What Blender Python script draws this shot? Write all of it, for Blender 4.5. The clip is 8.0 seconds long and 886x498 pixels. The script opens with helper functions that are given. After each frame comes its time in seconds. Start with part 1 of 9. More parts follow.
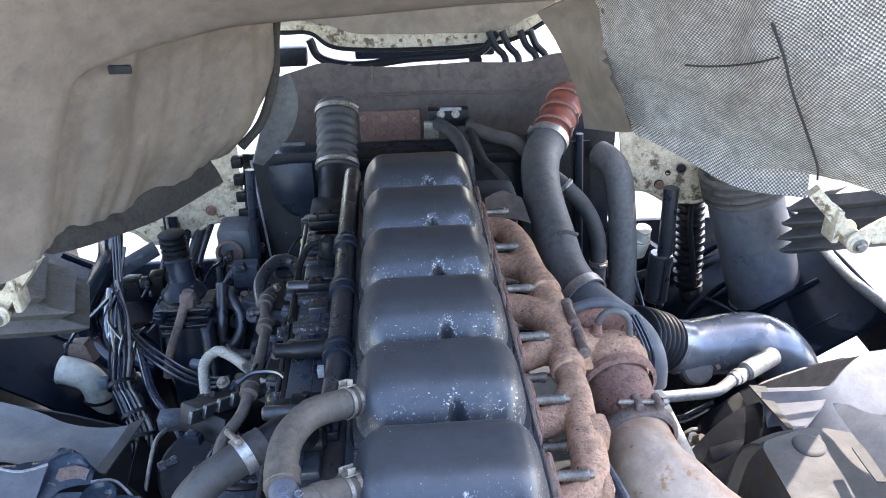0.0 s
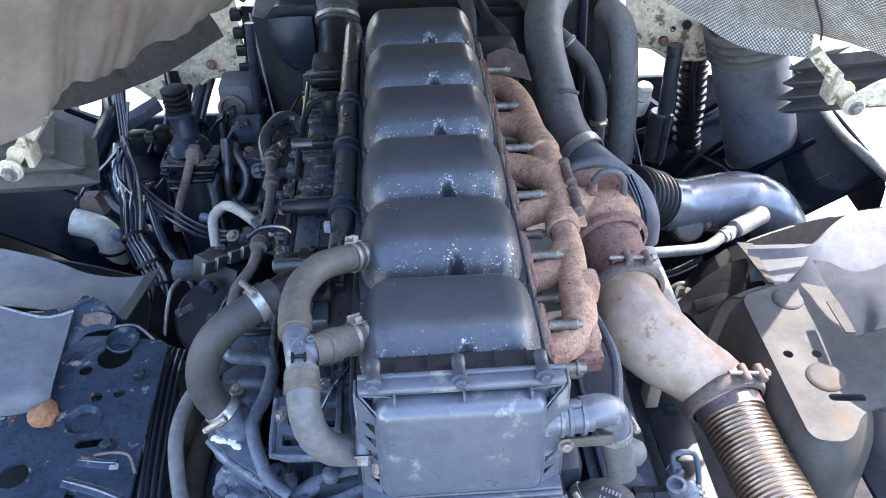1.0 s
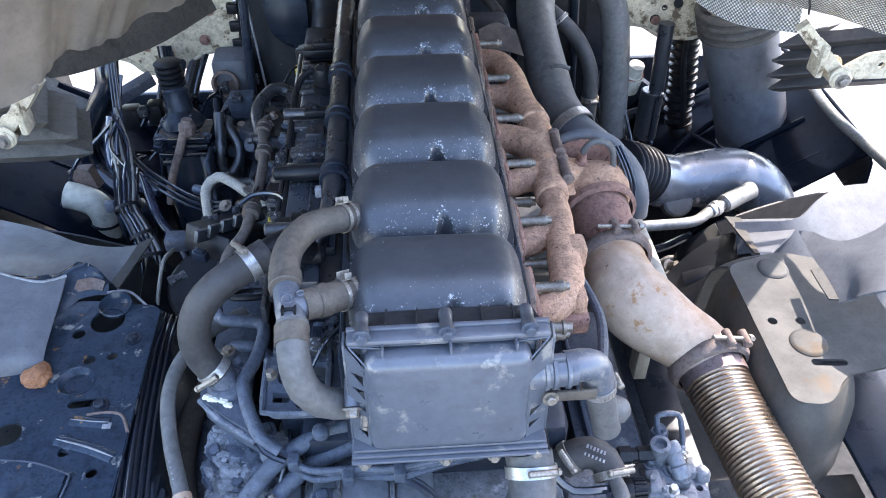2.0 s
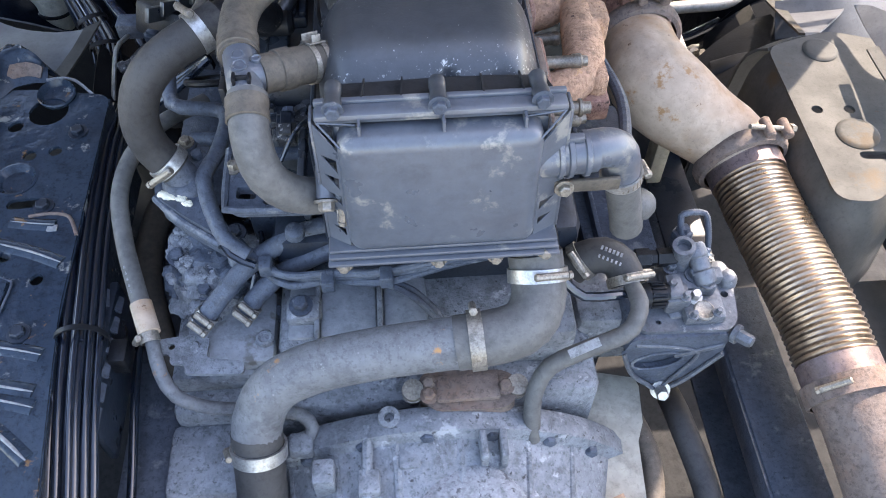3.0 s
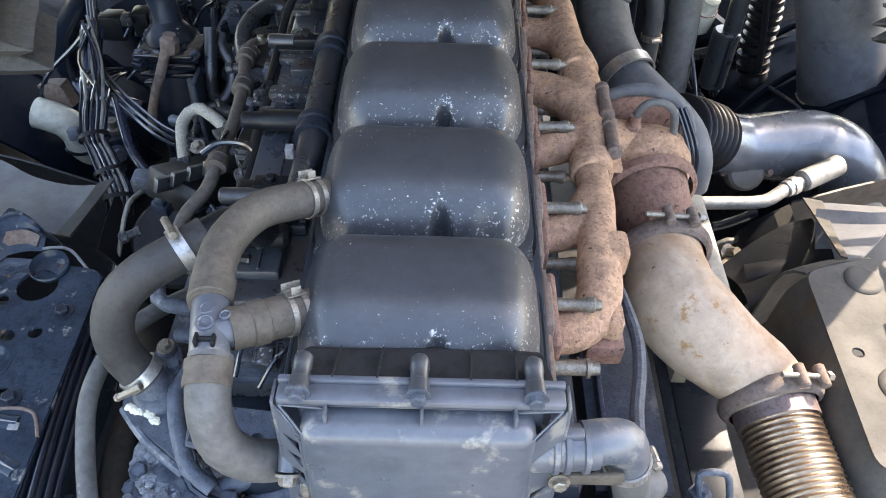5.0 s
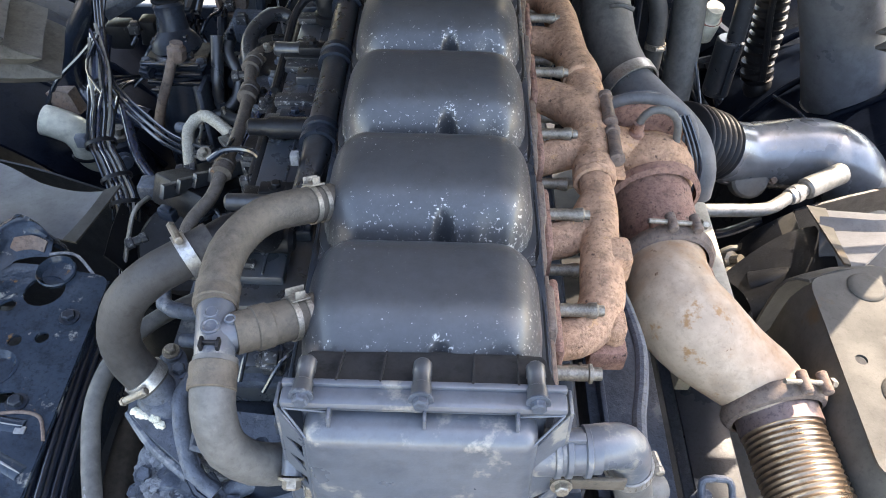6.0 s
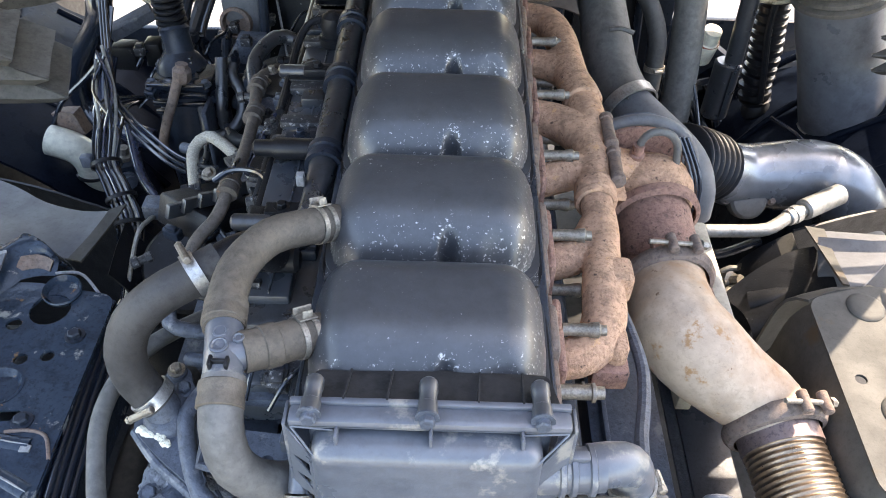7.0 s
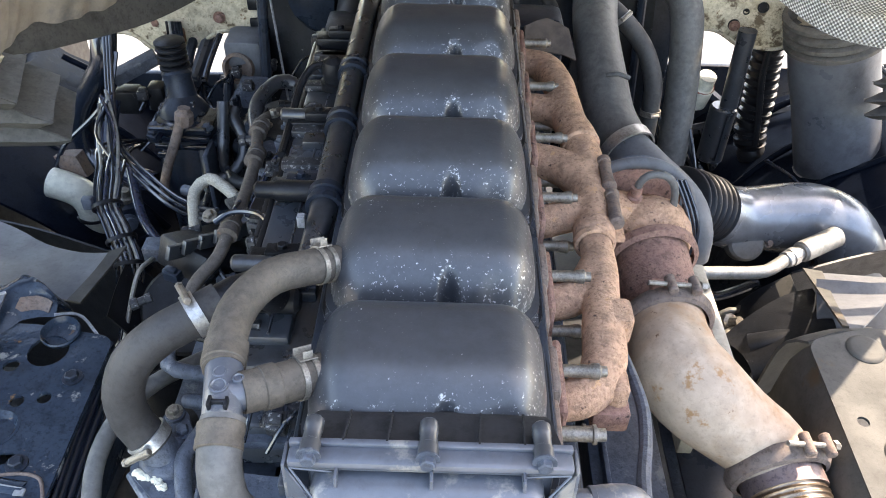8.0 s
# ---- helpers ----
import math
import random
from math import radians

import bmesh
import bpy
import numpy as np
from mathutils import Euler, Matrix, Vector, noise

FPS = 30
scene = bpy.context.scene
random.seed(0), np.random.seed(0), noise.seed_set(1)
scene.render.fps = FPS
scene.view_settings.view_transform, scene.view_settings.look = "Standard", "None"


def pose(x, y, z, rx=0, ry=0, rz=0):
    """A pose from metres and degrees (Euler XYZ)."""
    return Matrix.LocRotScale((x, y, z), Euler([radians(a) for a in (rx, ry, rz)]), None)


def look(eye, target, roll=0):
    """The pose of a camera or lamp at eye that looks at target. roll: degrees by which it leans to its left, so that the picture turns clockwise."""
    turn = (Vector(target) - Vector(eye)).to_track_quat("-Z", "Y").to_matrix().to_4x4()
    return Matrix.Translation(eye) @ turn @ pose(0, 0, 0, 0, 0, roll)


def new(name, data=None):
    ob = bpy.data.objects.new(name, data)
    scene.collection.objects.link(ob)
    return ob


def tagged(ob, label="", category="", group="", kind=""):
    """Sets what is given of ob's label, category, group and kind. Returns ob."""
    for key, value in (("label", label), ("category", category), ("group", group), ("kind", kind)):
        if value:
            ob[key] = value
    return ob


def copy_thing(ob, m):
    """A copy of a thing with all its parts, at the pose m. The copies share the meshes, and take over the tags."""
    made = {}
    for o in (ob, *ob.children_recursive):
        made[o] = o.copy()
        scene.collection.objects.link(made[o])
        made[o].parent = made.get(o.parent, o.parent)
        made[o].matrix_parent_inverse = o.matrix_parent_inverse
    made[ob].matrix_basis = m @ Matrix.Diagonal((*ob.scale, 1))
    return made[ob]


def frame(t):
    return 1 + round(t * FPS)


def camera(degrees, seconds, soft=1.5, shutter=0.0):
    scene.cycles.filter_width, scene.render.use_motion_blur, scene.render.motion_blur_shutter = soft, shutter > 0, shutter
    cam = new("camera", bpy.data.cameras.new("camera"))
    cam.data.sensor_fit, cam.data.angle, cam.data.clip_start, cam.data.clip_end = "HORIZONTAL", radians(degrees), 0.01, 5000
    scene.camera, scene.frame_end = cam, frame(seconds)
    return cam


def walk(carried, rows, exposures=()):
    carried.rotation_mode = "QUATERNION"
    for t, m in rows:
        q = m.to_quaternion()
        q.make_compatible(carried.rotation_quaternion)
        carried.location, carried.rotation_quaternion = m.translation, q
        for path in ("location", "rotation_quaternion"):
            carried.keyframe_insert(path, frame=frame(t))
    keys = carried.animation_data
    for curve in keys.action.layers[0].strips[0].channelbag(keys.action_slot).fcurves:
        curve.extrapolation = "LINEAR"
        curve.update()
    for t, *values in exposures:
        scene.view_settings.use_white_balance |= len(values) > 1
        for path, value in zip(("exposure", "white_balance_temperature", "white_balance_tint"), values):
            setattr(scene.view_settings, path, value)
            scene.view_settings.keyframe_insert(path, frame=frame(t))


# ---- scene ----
cam = camera(58.7, 8.0, 1.0)
PATH = [
    (0, (-0.058, -0.54, 2.016), (0.05, 1.203, 1.042), -1.1),
    (0.5, (-0.053, -0.556, 2.035), (0.046, 1.114, 0.938), -1.0),
    (0.6, (-0.056, -0.554, 2.037), (0.04, 1.067, 0.869), -0.9),
    (0.7, (-0.06, -0.556, 2.036), (0.035, 1.023, 0.812), -0.8),
    (0.8, (-0.066, -0.557, 2.038), (0.035, 0.991, 0.776), -0.4),
    (0.9, (-0.06, -0.565, 2.037), (0.028, 0.975, 0.764), -0.8),
    (1, (-0.06, -0.569, 2.046), (0.028, 0.965, 0.766), -0.8),
    (1.2, (-0.066, -0.582, 2.071), (0.031, 0.944, 0.781), -0.4),
    (2.3, (-0.047, -0.605, 1.982), (0.053, 0.908, 0.678), -0.2),
    (2.5, (-0.043, -0.591, 1.947), (0.055, 0.884, 0.599), -0.3),
    (2.7, (-0.046, -0.564, 1.919), (0.062, 0.808, 0.468), 0.0),
    (2.8, (-0.044, -0.558, 1.904), (0.053, 0.761, 0.403), 0.1),
    (2.9, (-0.038, -0.543, 1.893), (0.038, 0.71, 0.335), -0.6),
    (3, (-0.045, -0.528, 1.885), (0.037, 0.665, 0.282), -0.3),
    (3.2, (-0.048, -0.491, 1.879), (0.023, 0.573, 0.187), -0.4),
    (3.5, (-0.053, -0.437, 1.886), (0.012, 0.522, 0.132), -0.3),
    (3.7, (-0.053, -0.411, 1.893), (0.014, 0.592, 0.164), 1.1),
    (3.8, (-0.053, -0.402, 1.898), (0.017, 0.646, 0.196), 2.0),
    (3.9, (-0.049, -0.391, 1.9), (0.017, 0.709, 0.231), 2.4),
    (4, (-0.041, -0.381, 1.904), (0.016, 0.789, 0.282), 2.6),
    (4.2, (-0.024, -0.362, 1.914), (0.016, 0.902, 0.365), 2.0),
    (4.3, (-0.017, -0.356, 1.921), (0.02, 0.92, 0.382), 2.0),
    (4.5, (-0.006, -0.355, 1.929), (0.017, 0.95, 0.414), 1.8),
    (4.7, (0.001, -0.359, 1.927), (0.012, 0.999, 0.458), 1.5),
    (5, (0.001, -0.362, 1.925), (0.0, 1.011, 0.471), 1.4),
    (6.3, (0.003, -0.369, 1.928), (-0.012, 1.025, 0.494), 1.1),
    (6.5, (0.001, -0.37, 1.929), (-0.011, 1.027, 0.498), 1.2),
    (7, (-0.003, -0.374, 1.935), (-0.015, 1.049, 0.529), 1.3),
    (7.2, (-0.007, -0.376, 1.935), (-0.016, 1.087, 0.571), 1.4),
    (7.3, (-0.006, -0.376, 1.934), (-0.018, 1.105, 0.591), 1.3),
    (7.5, (-0.004, -0.374, 1.934), (-0.015, 1.12, 0.605), 1.3),
    (8, (-0.005, -0.378, 1.935), (-0.015, 1.12, 0.61), 1.4),
]
EXPOSURES = [(0.0, 3.20, 6650, 17), (0.5, 3.20, 6450, 17), (1.2, 3.27, 6500, 17), (2.5, 3.04, 6850, 17), (3.0, 2.96, 7450, 17), (3.5, 2.84, 7750, 16), (4.0, 2.84, 7600, 16), (4.5, 3.11, 7900, 15), (8.0, 3.26, 8100, 15)]
walk(cam, [(t, look(eye, target, roll)) for t, eye, target, roll in PATH], EXPOSURES)

# ---- world, sun, exposure ----
world = bpy.data.worlds.new("world")
scene.world = world
world.use_nodes = True
wn = world.node_tree.nodes
sky = wn.new("ShaderNodeTexSky")
sky.sky_type = "NISHITA"
sky.sun_disc = False
SUN_WAY = Vector((0.55, 0.42, 0.72)).normalized()
sky.sun_elevation = math.asin(SUN_WAY.z)
sky.sun_rotation = math.atan2(SUN_WAY.x, SUN_WAY.y)
wn["Background"].inputs["Strength"].default_value = 0.15
world.node_tree.links.new(sky.outputs[0], wn["Background"].inputs[0])
sun = new("sun", bpy.data.lights.new("sun", "SUN"))
sun.data.energy = 2.0
sun.data.angle = radians(0.6)
sun.data.color = (1.0, 0.94, 0.86)
sun.matrix_world = look(SUN_WAY * 20, (0, 0, 0))


# ---- materials ----
def mat(name, col, col2=None, rough=0.5, metal=0.0, scale=30.0, lo=0.4, hi=0.65, bump=0.15, fine=400.0,
        speck=None, speck_col=(0.5, 0.5, 0.5), speck_scale=120.0, stain=None, stain_at=0.62, stain_scale=6.0, coat=0.0, rvar=0.2, wear=0.0, grime=0.62, deep=0.002, spec=0.35, grain=0.7):
    """A worn surface: two colours mixed by a broad noise, specks, stains, fine relief."""
    m = bpy.data.materials.new(name)
    m.use_nodes = True
    n, link = m.node_tree.nodes, m.node_tree.links.new
    b = n["Principled BSDF"]
    tc, info = n.new("ShaderNodeTexCoord"), n.new("ShaderNodeObjectInfo")
    add = n.new("ShaderNodeVectorMath")
    mul = n.new("ShaderNodeMath")
    mul.operation, mul.inputs[1].default_value = "MULTIPLY", 7.0
    link(info.outputs["Random"], mul.inputs[0])
    link(tc.outputs["Object"], add.inputs[0])
    link(mul.outputs[0], add.inputs[1])

    def noise_tex(s, detail=4.0, r=0.55):
        t = n.new("ShaderNodeTexNoise")
        t.inputs["Scale"].default_value, t.inputs["Detail"].default_value, t.inputs["Roughness"].default_value = s, detail, r
        link(add.outputs[0], t.inputs["Vector"])
        return t.outputs["Fac"]

    def ramp(src, a, c):
        r = n.new("ShaderNodeMapRange")
        r.inputs["From Min"].default_value, r.inputs["From Max"].default_value = a, c
        link(src, r.inputs["Value"])
        return r.outputs["Result"]

    def mix(fac, a, c):
        x = n.new("ShaderNodeMix")
        x.data_type = "RGBA"
        link(fac, x.inputs["Factor"])
        for sock, v in ((x.inputs["A"], a), (x.inputs["B"], c)):
            if isinstance(v, tuple):
                sock.default_value = (*v, 1)
            else:
                link(v, sock)
        return x.outputs["Result"]

    col2 = col2 or tuple(v * 0.7 for v in col)
    c = mix(ramp(noise_tex(scale), lo, hi), col, col2)
    c = mix(ramp(noise_tex(scale * 7), 0.35, 0.85), c, tuple(v * 1.35 for v in col))
    c = mix(ramp(noise_tex(scale * 3.1, 9, 0.72), 0.50, 0.68), c, tuple(v * grime for v in col))
    if grain:
        for lim, k in ((0.515, 0.42), (0.60, 1.9)):
            g = n.new("ShaderNodeMath")
            g.operation, g.inputs[1].default_value = "MULTIPLY", grain if k < 1 else grain * 0.8
            link(ramp(noise_tex(170 if k < 1 else 210, 7, 0.74), lim, lim + 0.12), g.inputs[0])
            c = mix(g.outputs[0], c, tuple(v * k for v in col))
    if stain:
        c = mix(ramp(noise_tex(stain_scale, 8, 0.68), stain_at, stain_at + 0.07), c, stain)
    if speck:
        src = noise_tex(speck_scale, 6, 0.7)
        if wear:
            at, ml, ad = n.new("ShaderNodeAttribute"), n.new("ShaderNodeMath"), n.new("ShaderNodeMath")
            at.attribute_name = "wear"
            ml.operation, ml.inputs[1].default_value = "MULTIPLY", wear
            link(at.outputs["Fac"], ml.inputs[0])
            link(ml.outputs[0], ad.inputs[0])
            link(src, ad.inputs[1])
            src = ad.outputs[0]
        c = mix(ramp(src, speck, speck + 0.05), c, speck_col)
    link(c, b.inputs["Base Color"])
    b.inputs["Metallic"].default_value = metal
    b.inputs["Specular IOR Level"].default_value = 0.5 if metal or coat else spec
    r = n.new("ShaderNodeMapRange")
    r.inputs["To Min"].default_value, r.inputs["To Max"].default_value = max(0.05, rough - rvar / 2), min(1, rough + rvar / 2)
    r.inputs["From Min"].default_value, r.inputs["From Max"].default_value = 0.3, 0.7
    link(noise_tex(scale * 2.3), r.inputs["Value"])
    link(r.outputs["Result"], b.inputs["Roughness"])
    if coat:
        b.inputs["Coat Weight"].default_value, b.inputs["Coat Roughness"].default_value = coat, 0.15
    if bump:
        bp = n.new("ShaderNodeBump")
        bp.inputs["Strength"].default_value, bp.inputs["Distance"].default_value = bump, deep
        link(noise_tex(fine, 5), bp.inputs["Height"])
        link(bp.outputs[0], b.inputs["Normal"])
    return m


M_COVER = mat("cover_plastic", grain=0.12, spec=0.62, col=(0.034, 0.037, 0.042), col2=(0.041, 0.044, 0.049), rough=0.34, scale=14, bump=0.10, speck=0.685, speck_col=(0.40, 0.40, 0.39), speck_scale=260, wear=0.165, grime=0.88, rvar=0.10)
M_BOX = mat("box_plastic", (0.066, 0.075, 0.091), (0.076, 0.085, 0.100), 0.36, scale=12, bump=0.08, stain=(0.200, 0.192, 0.175), stain_at=0.580, stain_scale=22, grime=0.85, grain=0.15, spec=0.75)
M_APRON = mat("matt_black_plastic", (0.020, 0.020, 0.021), (0.026, 0.026, 0.026), 0.75, scale=20, bump=0.15, spec=0.2, grain=0.3)
M_BLACK = mat("black_plastic", spec=0.24, col=(0.007, 0.008, 0.010), col2=(0.013, 0.014, 0.017), rough=0.40, scale=20, bump=0.2, speck=0.66, speck_col=(0.13, 0.135, 0.14), speck_scale=90)
M_AIRPIPE = mat("blue_grey_duct", (0.100, 0.106, 0.117), (0.082, 0.088, 0.098), 0.36, scale=6, bump=0.08, spec=0.5, speck=0.70, speck_col=(0.3, 0.3, 0.3), speck_scale=60, grain=0.25)
M_LINER = mat("liner_plastic", spec=0.02, col=(0.004, 0.006, 0.011), col2=(0.006, 0.009, 0.015), rough=0.32, scale=8, bump=0.2)
M_HEM = mat("hem_rubber", (0.046, 0.041, 0.034), (0.060, 0.053, 0.045), 0.85, scale=9, bump=0.2, spec=0.2)
M_RAIL = mat("black_pipe", spec=0.7, col=(0.020, 0.023, 0.028), col2=(0.028, 0.031, 0.037), rough=0.33, scale=20, bump=0.12, speck=0.655, speck_col=(0.15, 0.155, 0.16), speck_scale=80)
M_TAN = mat("tan_rubber", (0.088, 0.073, 0.057), (0.064, 0.055, 0.045), 0.7, scale=22, bump=0.25, fine=600, grain=0.5, speck=0.68, speck_col=(0.16, 0.14, 0.115), speck_scale=130, spec=0.4)
M_GREYRUB = mat("grey_rubber", (0.092, 0.090, 0.086), (0.068, 0.067, 0.065), 0.62, scale=14, bump=0.15, grain=0.35, speck=0.70, speck_col=(0.16, 0.155, 0.15), speck_scale=110, spec=0.45)
M_DARKRUB = mat("dark_rubber", (0.034, 0.033, 0.033), (0.050, 0.047, 0.044), 0.62, scale=14, bump=0.15, grain=0.35, speck=0.70, speck_col=(0.11, 0.105, 0.10), speck_scale=100)
M_BROWNRUB = mat("brown_rubber", (0.075, 0.062, 0.050), (0.05, 0.045, 0.04), 0.75, scale=14, bump=0.15, grain=0.3)
M_RUST = mat("rusty_iron", (0.445, 0.264, 0.168), (0.30, 0.176, 0.120), 0.85, scale=17, bump=0.8, fine=330, deep=0.003, stain=(0.50, 0.28, 0.145), stain_at=0.60, stain_scale=62, speck=0.62, speck_col=(0.10, 0.058, 0.042), speck_scale=105, grime=0.55, grain=0.8)
M_RUSTDARK = mat("dark_rusty_iron", (0.215, 0.118, 0.092), (0.27, 0.155, 0.115), 0.85, scale=26, bump=0.7, fine=300, deep=0.003, stain=(0.30, 0.18, 0.13), stain_at=0.60, stain_scale=20, speck=0.60, speck_col=(0.055, 0.032, 0.026), speck_scale=95)
M_PALE = mat("heat_bleached_steel", (0.375, 0.290, 0.220), (0.330, 0.195, 0.110), 0.7, scale=6, lo=0.44, hi=0.58, bump=0.15, stain=(0.30, 0.170, 0.085), stain_at=0.60, stain_scale=26, speck=0.645, speck_col=(0.13, 0.075, 0.045), speck_scale=48, grime=0.8, spec=0.25, grain=0.28)
M_FLEX = mat("flexible_steel", (0.27, 0.205, 0.150), (0.16, 0.115, 0.085), 0.36, 0.9, scale=8, bump=0.1, grime=0.5, grain=0.25)
M_PURPLE = mat("blued_steel", (0.16, 0.12, 0.12), (0.22, 0.155, 0.12), 0.5, 0.6, scale=14, bump=0.1)
M_ZINC = mat("zinc_steel", (0.42, 0.42, 0.41), (0.33, 0.31, 0.28), 0.42, 0.85, scale=60, bump=0.1, grain=0.15)
M_WORM = mat("worn_steel", (0.27, 0.245, 0.21), (0.18, 0.155, 0.125), 0.5, 0.7, scale=70, bump=0.2)
M_CAST = mat("grey_casting", (0.185, 0.197, 0.212), (0.115, 0.122, 0.134), 0.62, scale=11, bump=0.8, fine=240, deep=0.003, stain=(0.33, 0.34, 0.35), stain_at=0.60, stain_scale=40, speck=0.61, speck_col=(0.045, 0.045, 0.048), speck_scale=95, grain=0.8, grime=0.5)
M_SMOOTHCAST = mat("smooth_casting", (0.235, 0.248, 0.266), (0.185, 0.195, 0.210), 0.55, scale=9, bump=0.25, fine=300, stain=(0.13, 0.125, 0.12), stain_at=0.60, stain_scale=22, speck=0.67, speck_col=(0.07, 0.07, 0.07), speck_scale=60, grain=0.35, grime=0.7)
M_ALLOY = mat("grey_alloy", (0.120, 0.131, 0.148), (0.080, 0.088, 0.102), 0.45, 0.25, scale=26, bump=0.35, fine=320, stain=(0.33, 0.335, 0.34), stain_at=0.62, stain_scale=50, speck=0.64, speck_col=(0.045, 0.046, 0.05), speck_scale=70, grain=0.45, grime=0.55, spec=0.5)
M_PALECAST = mat("light_casting", (0.235, 0.24, 0.25), (0.19, 0.195, 0.205), 0.65, scale=40, bump=0.5, deep=0.003, speck=0.56, speck_col=(0.085, 0.085, 0.09), speck_scale=110)
M_CASTRUST = mat("brown_casting", (0.135, 0.105, 0.09), (0.17, 0.105, 0.075), 0.8, scale=16, bump=0.5, fine=260)
M_PIPE = mat("painted_pipe", (0.118, 0.121, 0.126), (0.088, 0.091, 0.098), 0.55, scale=12, bump=0.5, fine=250, stain=(0.33, 0.165, 0.065), stain_at=0.635, stain_scale=30, speck=0.655, speck_col=(0.24, 0.24, 0.24), speck_scale=75, grain=0.55)
M_CHASSIS = mat("chassis_paint", spec=0.26, col=(0.013, 0.018, 0.027), col2=(0.022, 0.029, 0.041), rough=0.34, scale=9, bump=0.15, stain=(0.13, 0.135, 0.14), stain_at=0.665, stain_scale=14, speck=0.70, speck_col=(0.12, 0.07, 0.04), speck_scale=50)
M_SUPPORT = mat("scraped_black_paint", spec=0.22, col=(0.018, 0.028, 0.043), col2=(0.028, 0.041, 0.058), rough=0.17, scale=10, bump=0.5, fine=20, deep=0.007, stain=(0.24, 0.24, 0.22), stain_at=0.61, stain_scale=26, speck=0.635, speck_col=(0.15, 0.085, 0.04), speck_scale=34, grain=0.6)
M_FRAME = mat("frame_paint", (0.066, 0.079, 0.102), (0.042, 0.052, 0.070), 0.52, scale=14, bump=0.35, stain=(0.15, 0.16, 0.175), stain_at=0.585, stain_scale=24, speck=0.645, speck_col=(0.020, 0.023, 0.028), speck_scale=75, grain=0.8)
M_BRKT = mat("grey_paint", (0.058, 0.056, 0.050), (0.048, 0.046, 0.041), 0.65, scale=7, bump=0.1, stain=(0.070, 0.048, 0.027), stain_at=0.58, stain_scale=6, speck=0.69, speck_col=(0.07, 0.035, 0.015), speck_scale=50, grime=0.85, grain=0.35, spec=0.25)
M_WING = mat("grey_wing_plastic", (0.098, 0.102, 0.110), (0.082, 0.086, 0.094), 0.6, scale=5, bump=0.1, grime=0.85, stain=(0.08, 0.08, 0.076), stain_at=0.64, stain_scale=9, spec=0.3, grain=0.3)
M_CREAM = mat("cream_paint", (0.50, 0.43, 0.31), (0.33, 0.275, 0.185), 0.42, scale=13, bump=0.15, stain=(0.105, 0.075, 0.045), stain_at=0.55, stain_scale=24, speck=0.625, speck_col=(0.14, 0.075, 0.035), speck_scale=60)
M_IVORY = mat("sunlit_panel_paint", (0.32, 0.30, 0.25), (0.28, 0.26, 0.215), 0.6, scale=8, bump=0.05, grain=0.3)
M_FELT = mat("grey_insulation", (0.186, 0.150, 0.114), (0.152, 0.122, 0.093), 0.9, scale=3.5, bump=0.2, fine=500, grime=0.84, stain=(0.13, 0.112, 0.094), stain_at=0.59, stain_scale=6, grain=0.2)
M_GASKET = mat("bellows_rubber", (0.100, 0.092, 0.080), (0.075, 0.069, 0.060), 0.8, scale=9, bump=0.15, grain=0.45)
M_POLISH = mat("grey_duct", (0.150, 0.162, 0.178), (0.105, 0.115, 0.130), 0.27, 0.45, scale=5, bump=0.06, rvar=0.12, stain=(0.06, 0.065, 0.075), stain_at=0.635, stain_scale=9, speck=0.69, speck_col=(0.08, 0.08, 0.08), speck_scale=45, grain=0.25)
M_SILVER = mat("aluminium_pipe", (0.25, 0.245, 0.225), (0.20, 0.19, 0.17), 0.5, 0.5, scale=25, bump=0.1, grain=0.15)
M_WHITE = mat("white_plastic", (0.56, 0.54, 0.44), (0.47, 0.45, 0.36), 0.4, scale=9, bump=0.04, grain=0.15)
M_RED = mat("red_silicone", (0.19, 0.050, 0.032), (0.11, 0.038, 0.028), 0.55, scale=30, bump=0.1, grain=0.4)
M_PLATE = mat("brown_grey_plate", (0.076, 0.060, 0.051), (0.058, 0.046, 0.040), 0.8, scale=8, bump=0.1, grain=0.2)
M_RUSTPLATE = mat("rust_plate", (0.150, 0.088, 0.066), (0.11, 0.070, 0.056), 0.85, scale=25, bump=0.3, grain=0.3)
M_BLUECAB = mat("cable_sheath", (0.018, 0.027, 0.055), (0.012, 0.016, 0.03), 0.18, scale=30, bump=0.0, coat=0.6)
M_DUSTY = mat("dusty_black_plastic", (0.022, 0.024, 0.029), (0.045, 0.047, 0.050), 0.45, scale=45, bump=0.35, speck=0.575, speck_col=(0.24, 0.24, 0.24), speck_scale=150)
M_PANEL = mat("satin_black_panel", (0.030, 0.037, 0.048), (0.038, 0.046, 0.058), 0.30, scale=12, bump=0.06, spec=0.7, speck=0.69, speck_col=(0.10, 0.105, 0.11), speck_scale=120, grain=0.3)
M_CABLE = mat("black_cable", (0.008, 0.012, 0.020), (0.011, 0.016, 0.025), 0.14, scale=30, bump=0.05, coat=0.4)
M_BRAID = mat("braided_hose", (0.34, 0.32, 0.27), (0.17, 0.16, 0.14), 0.5, scale=420, lo=0.45, hi=0.55, bump=0.3, fine=700)
M_OLDPIPE = mat("old_pipe_paint", (0.082, 0.069, 0.060), (0.048, 0.044, 0.042), 0.6, scale=24, bump=0.4, stain=(0.24, 0.105, 0.048), stain_at=0.62, stain_scale=22, speck=0.66, speck_col=(0.2, 0.19, 0.18), speck_scale=90)
M_YELLOW = mat("yellow_plastic", (0.55, 0.40, 0.05), None, 0.5)
M_MARK = mat("pale_marking", (0.22, 0.225, 0.23), None, 0.6)
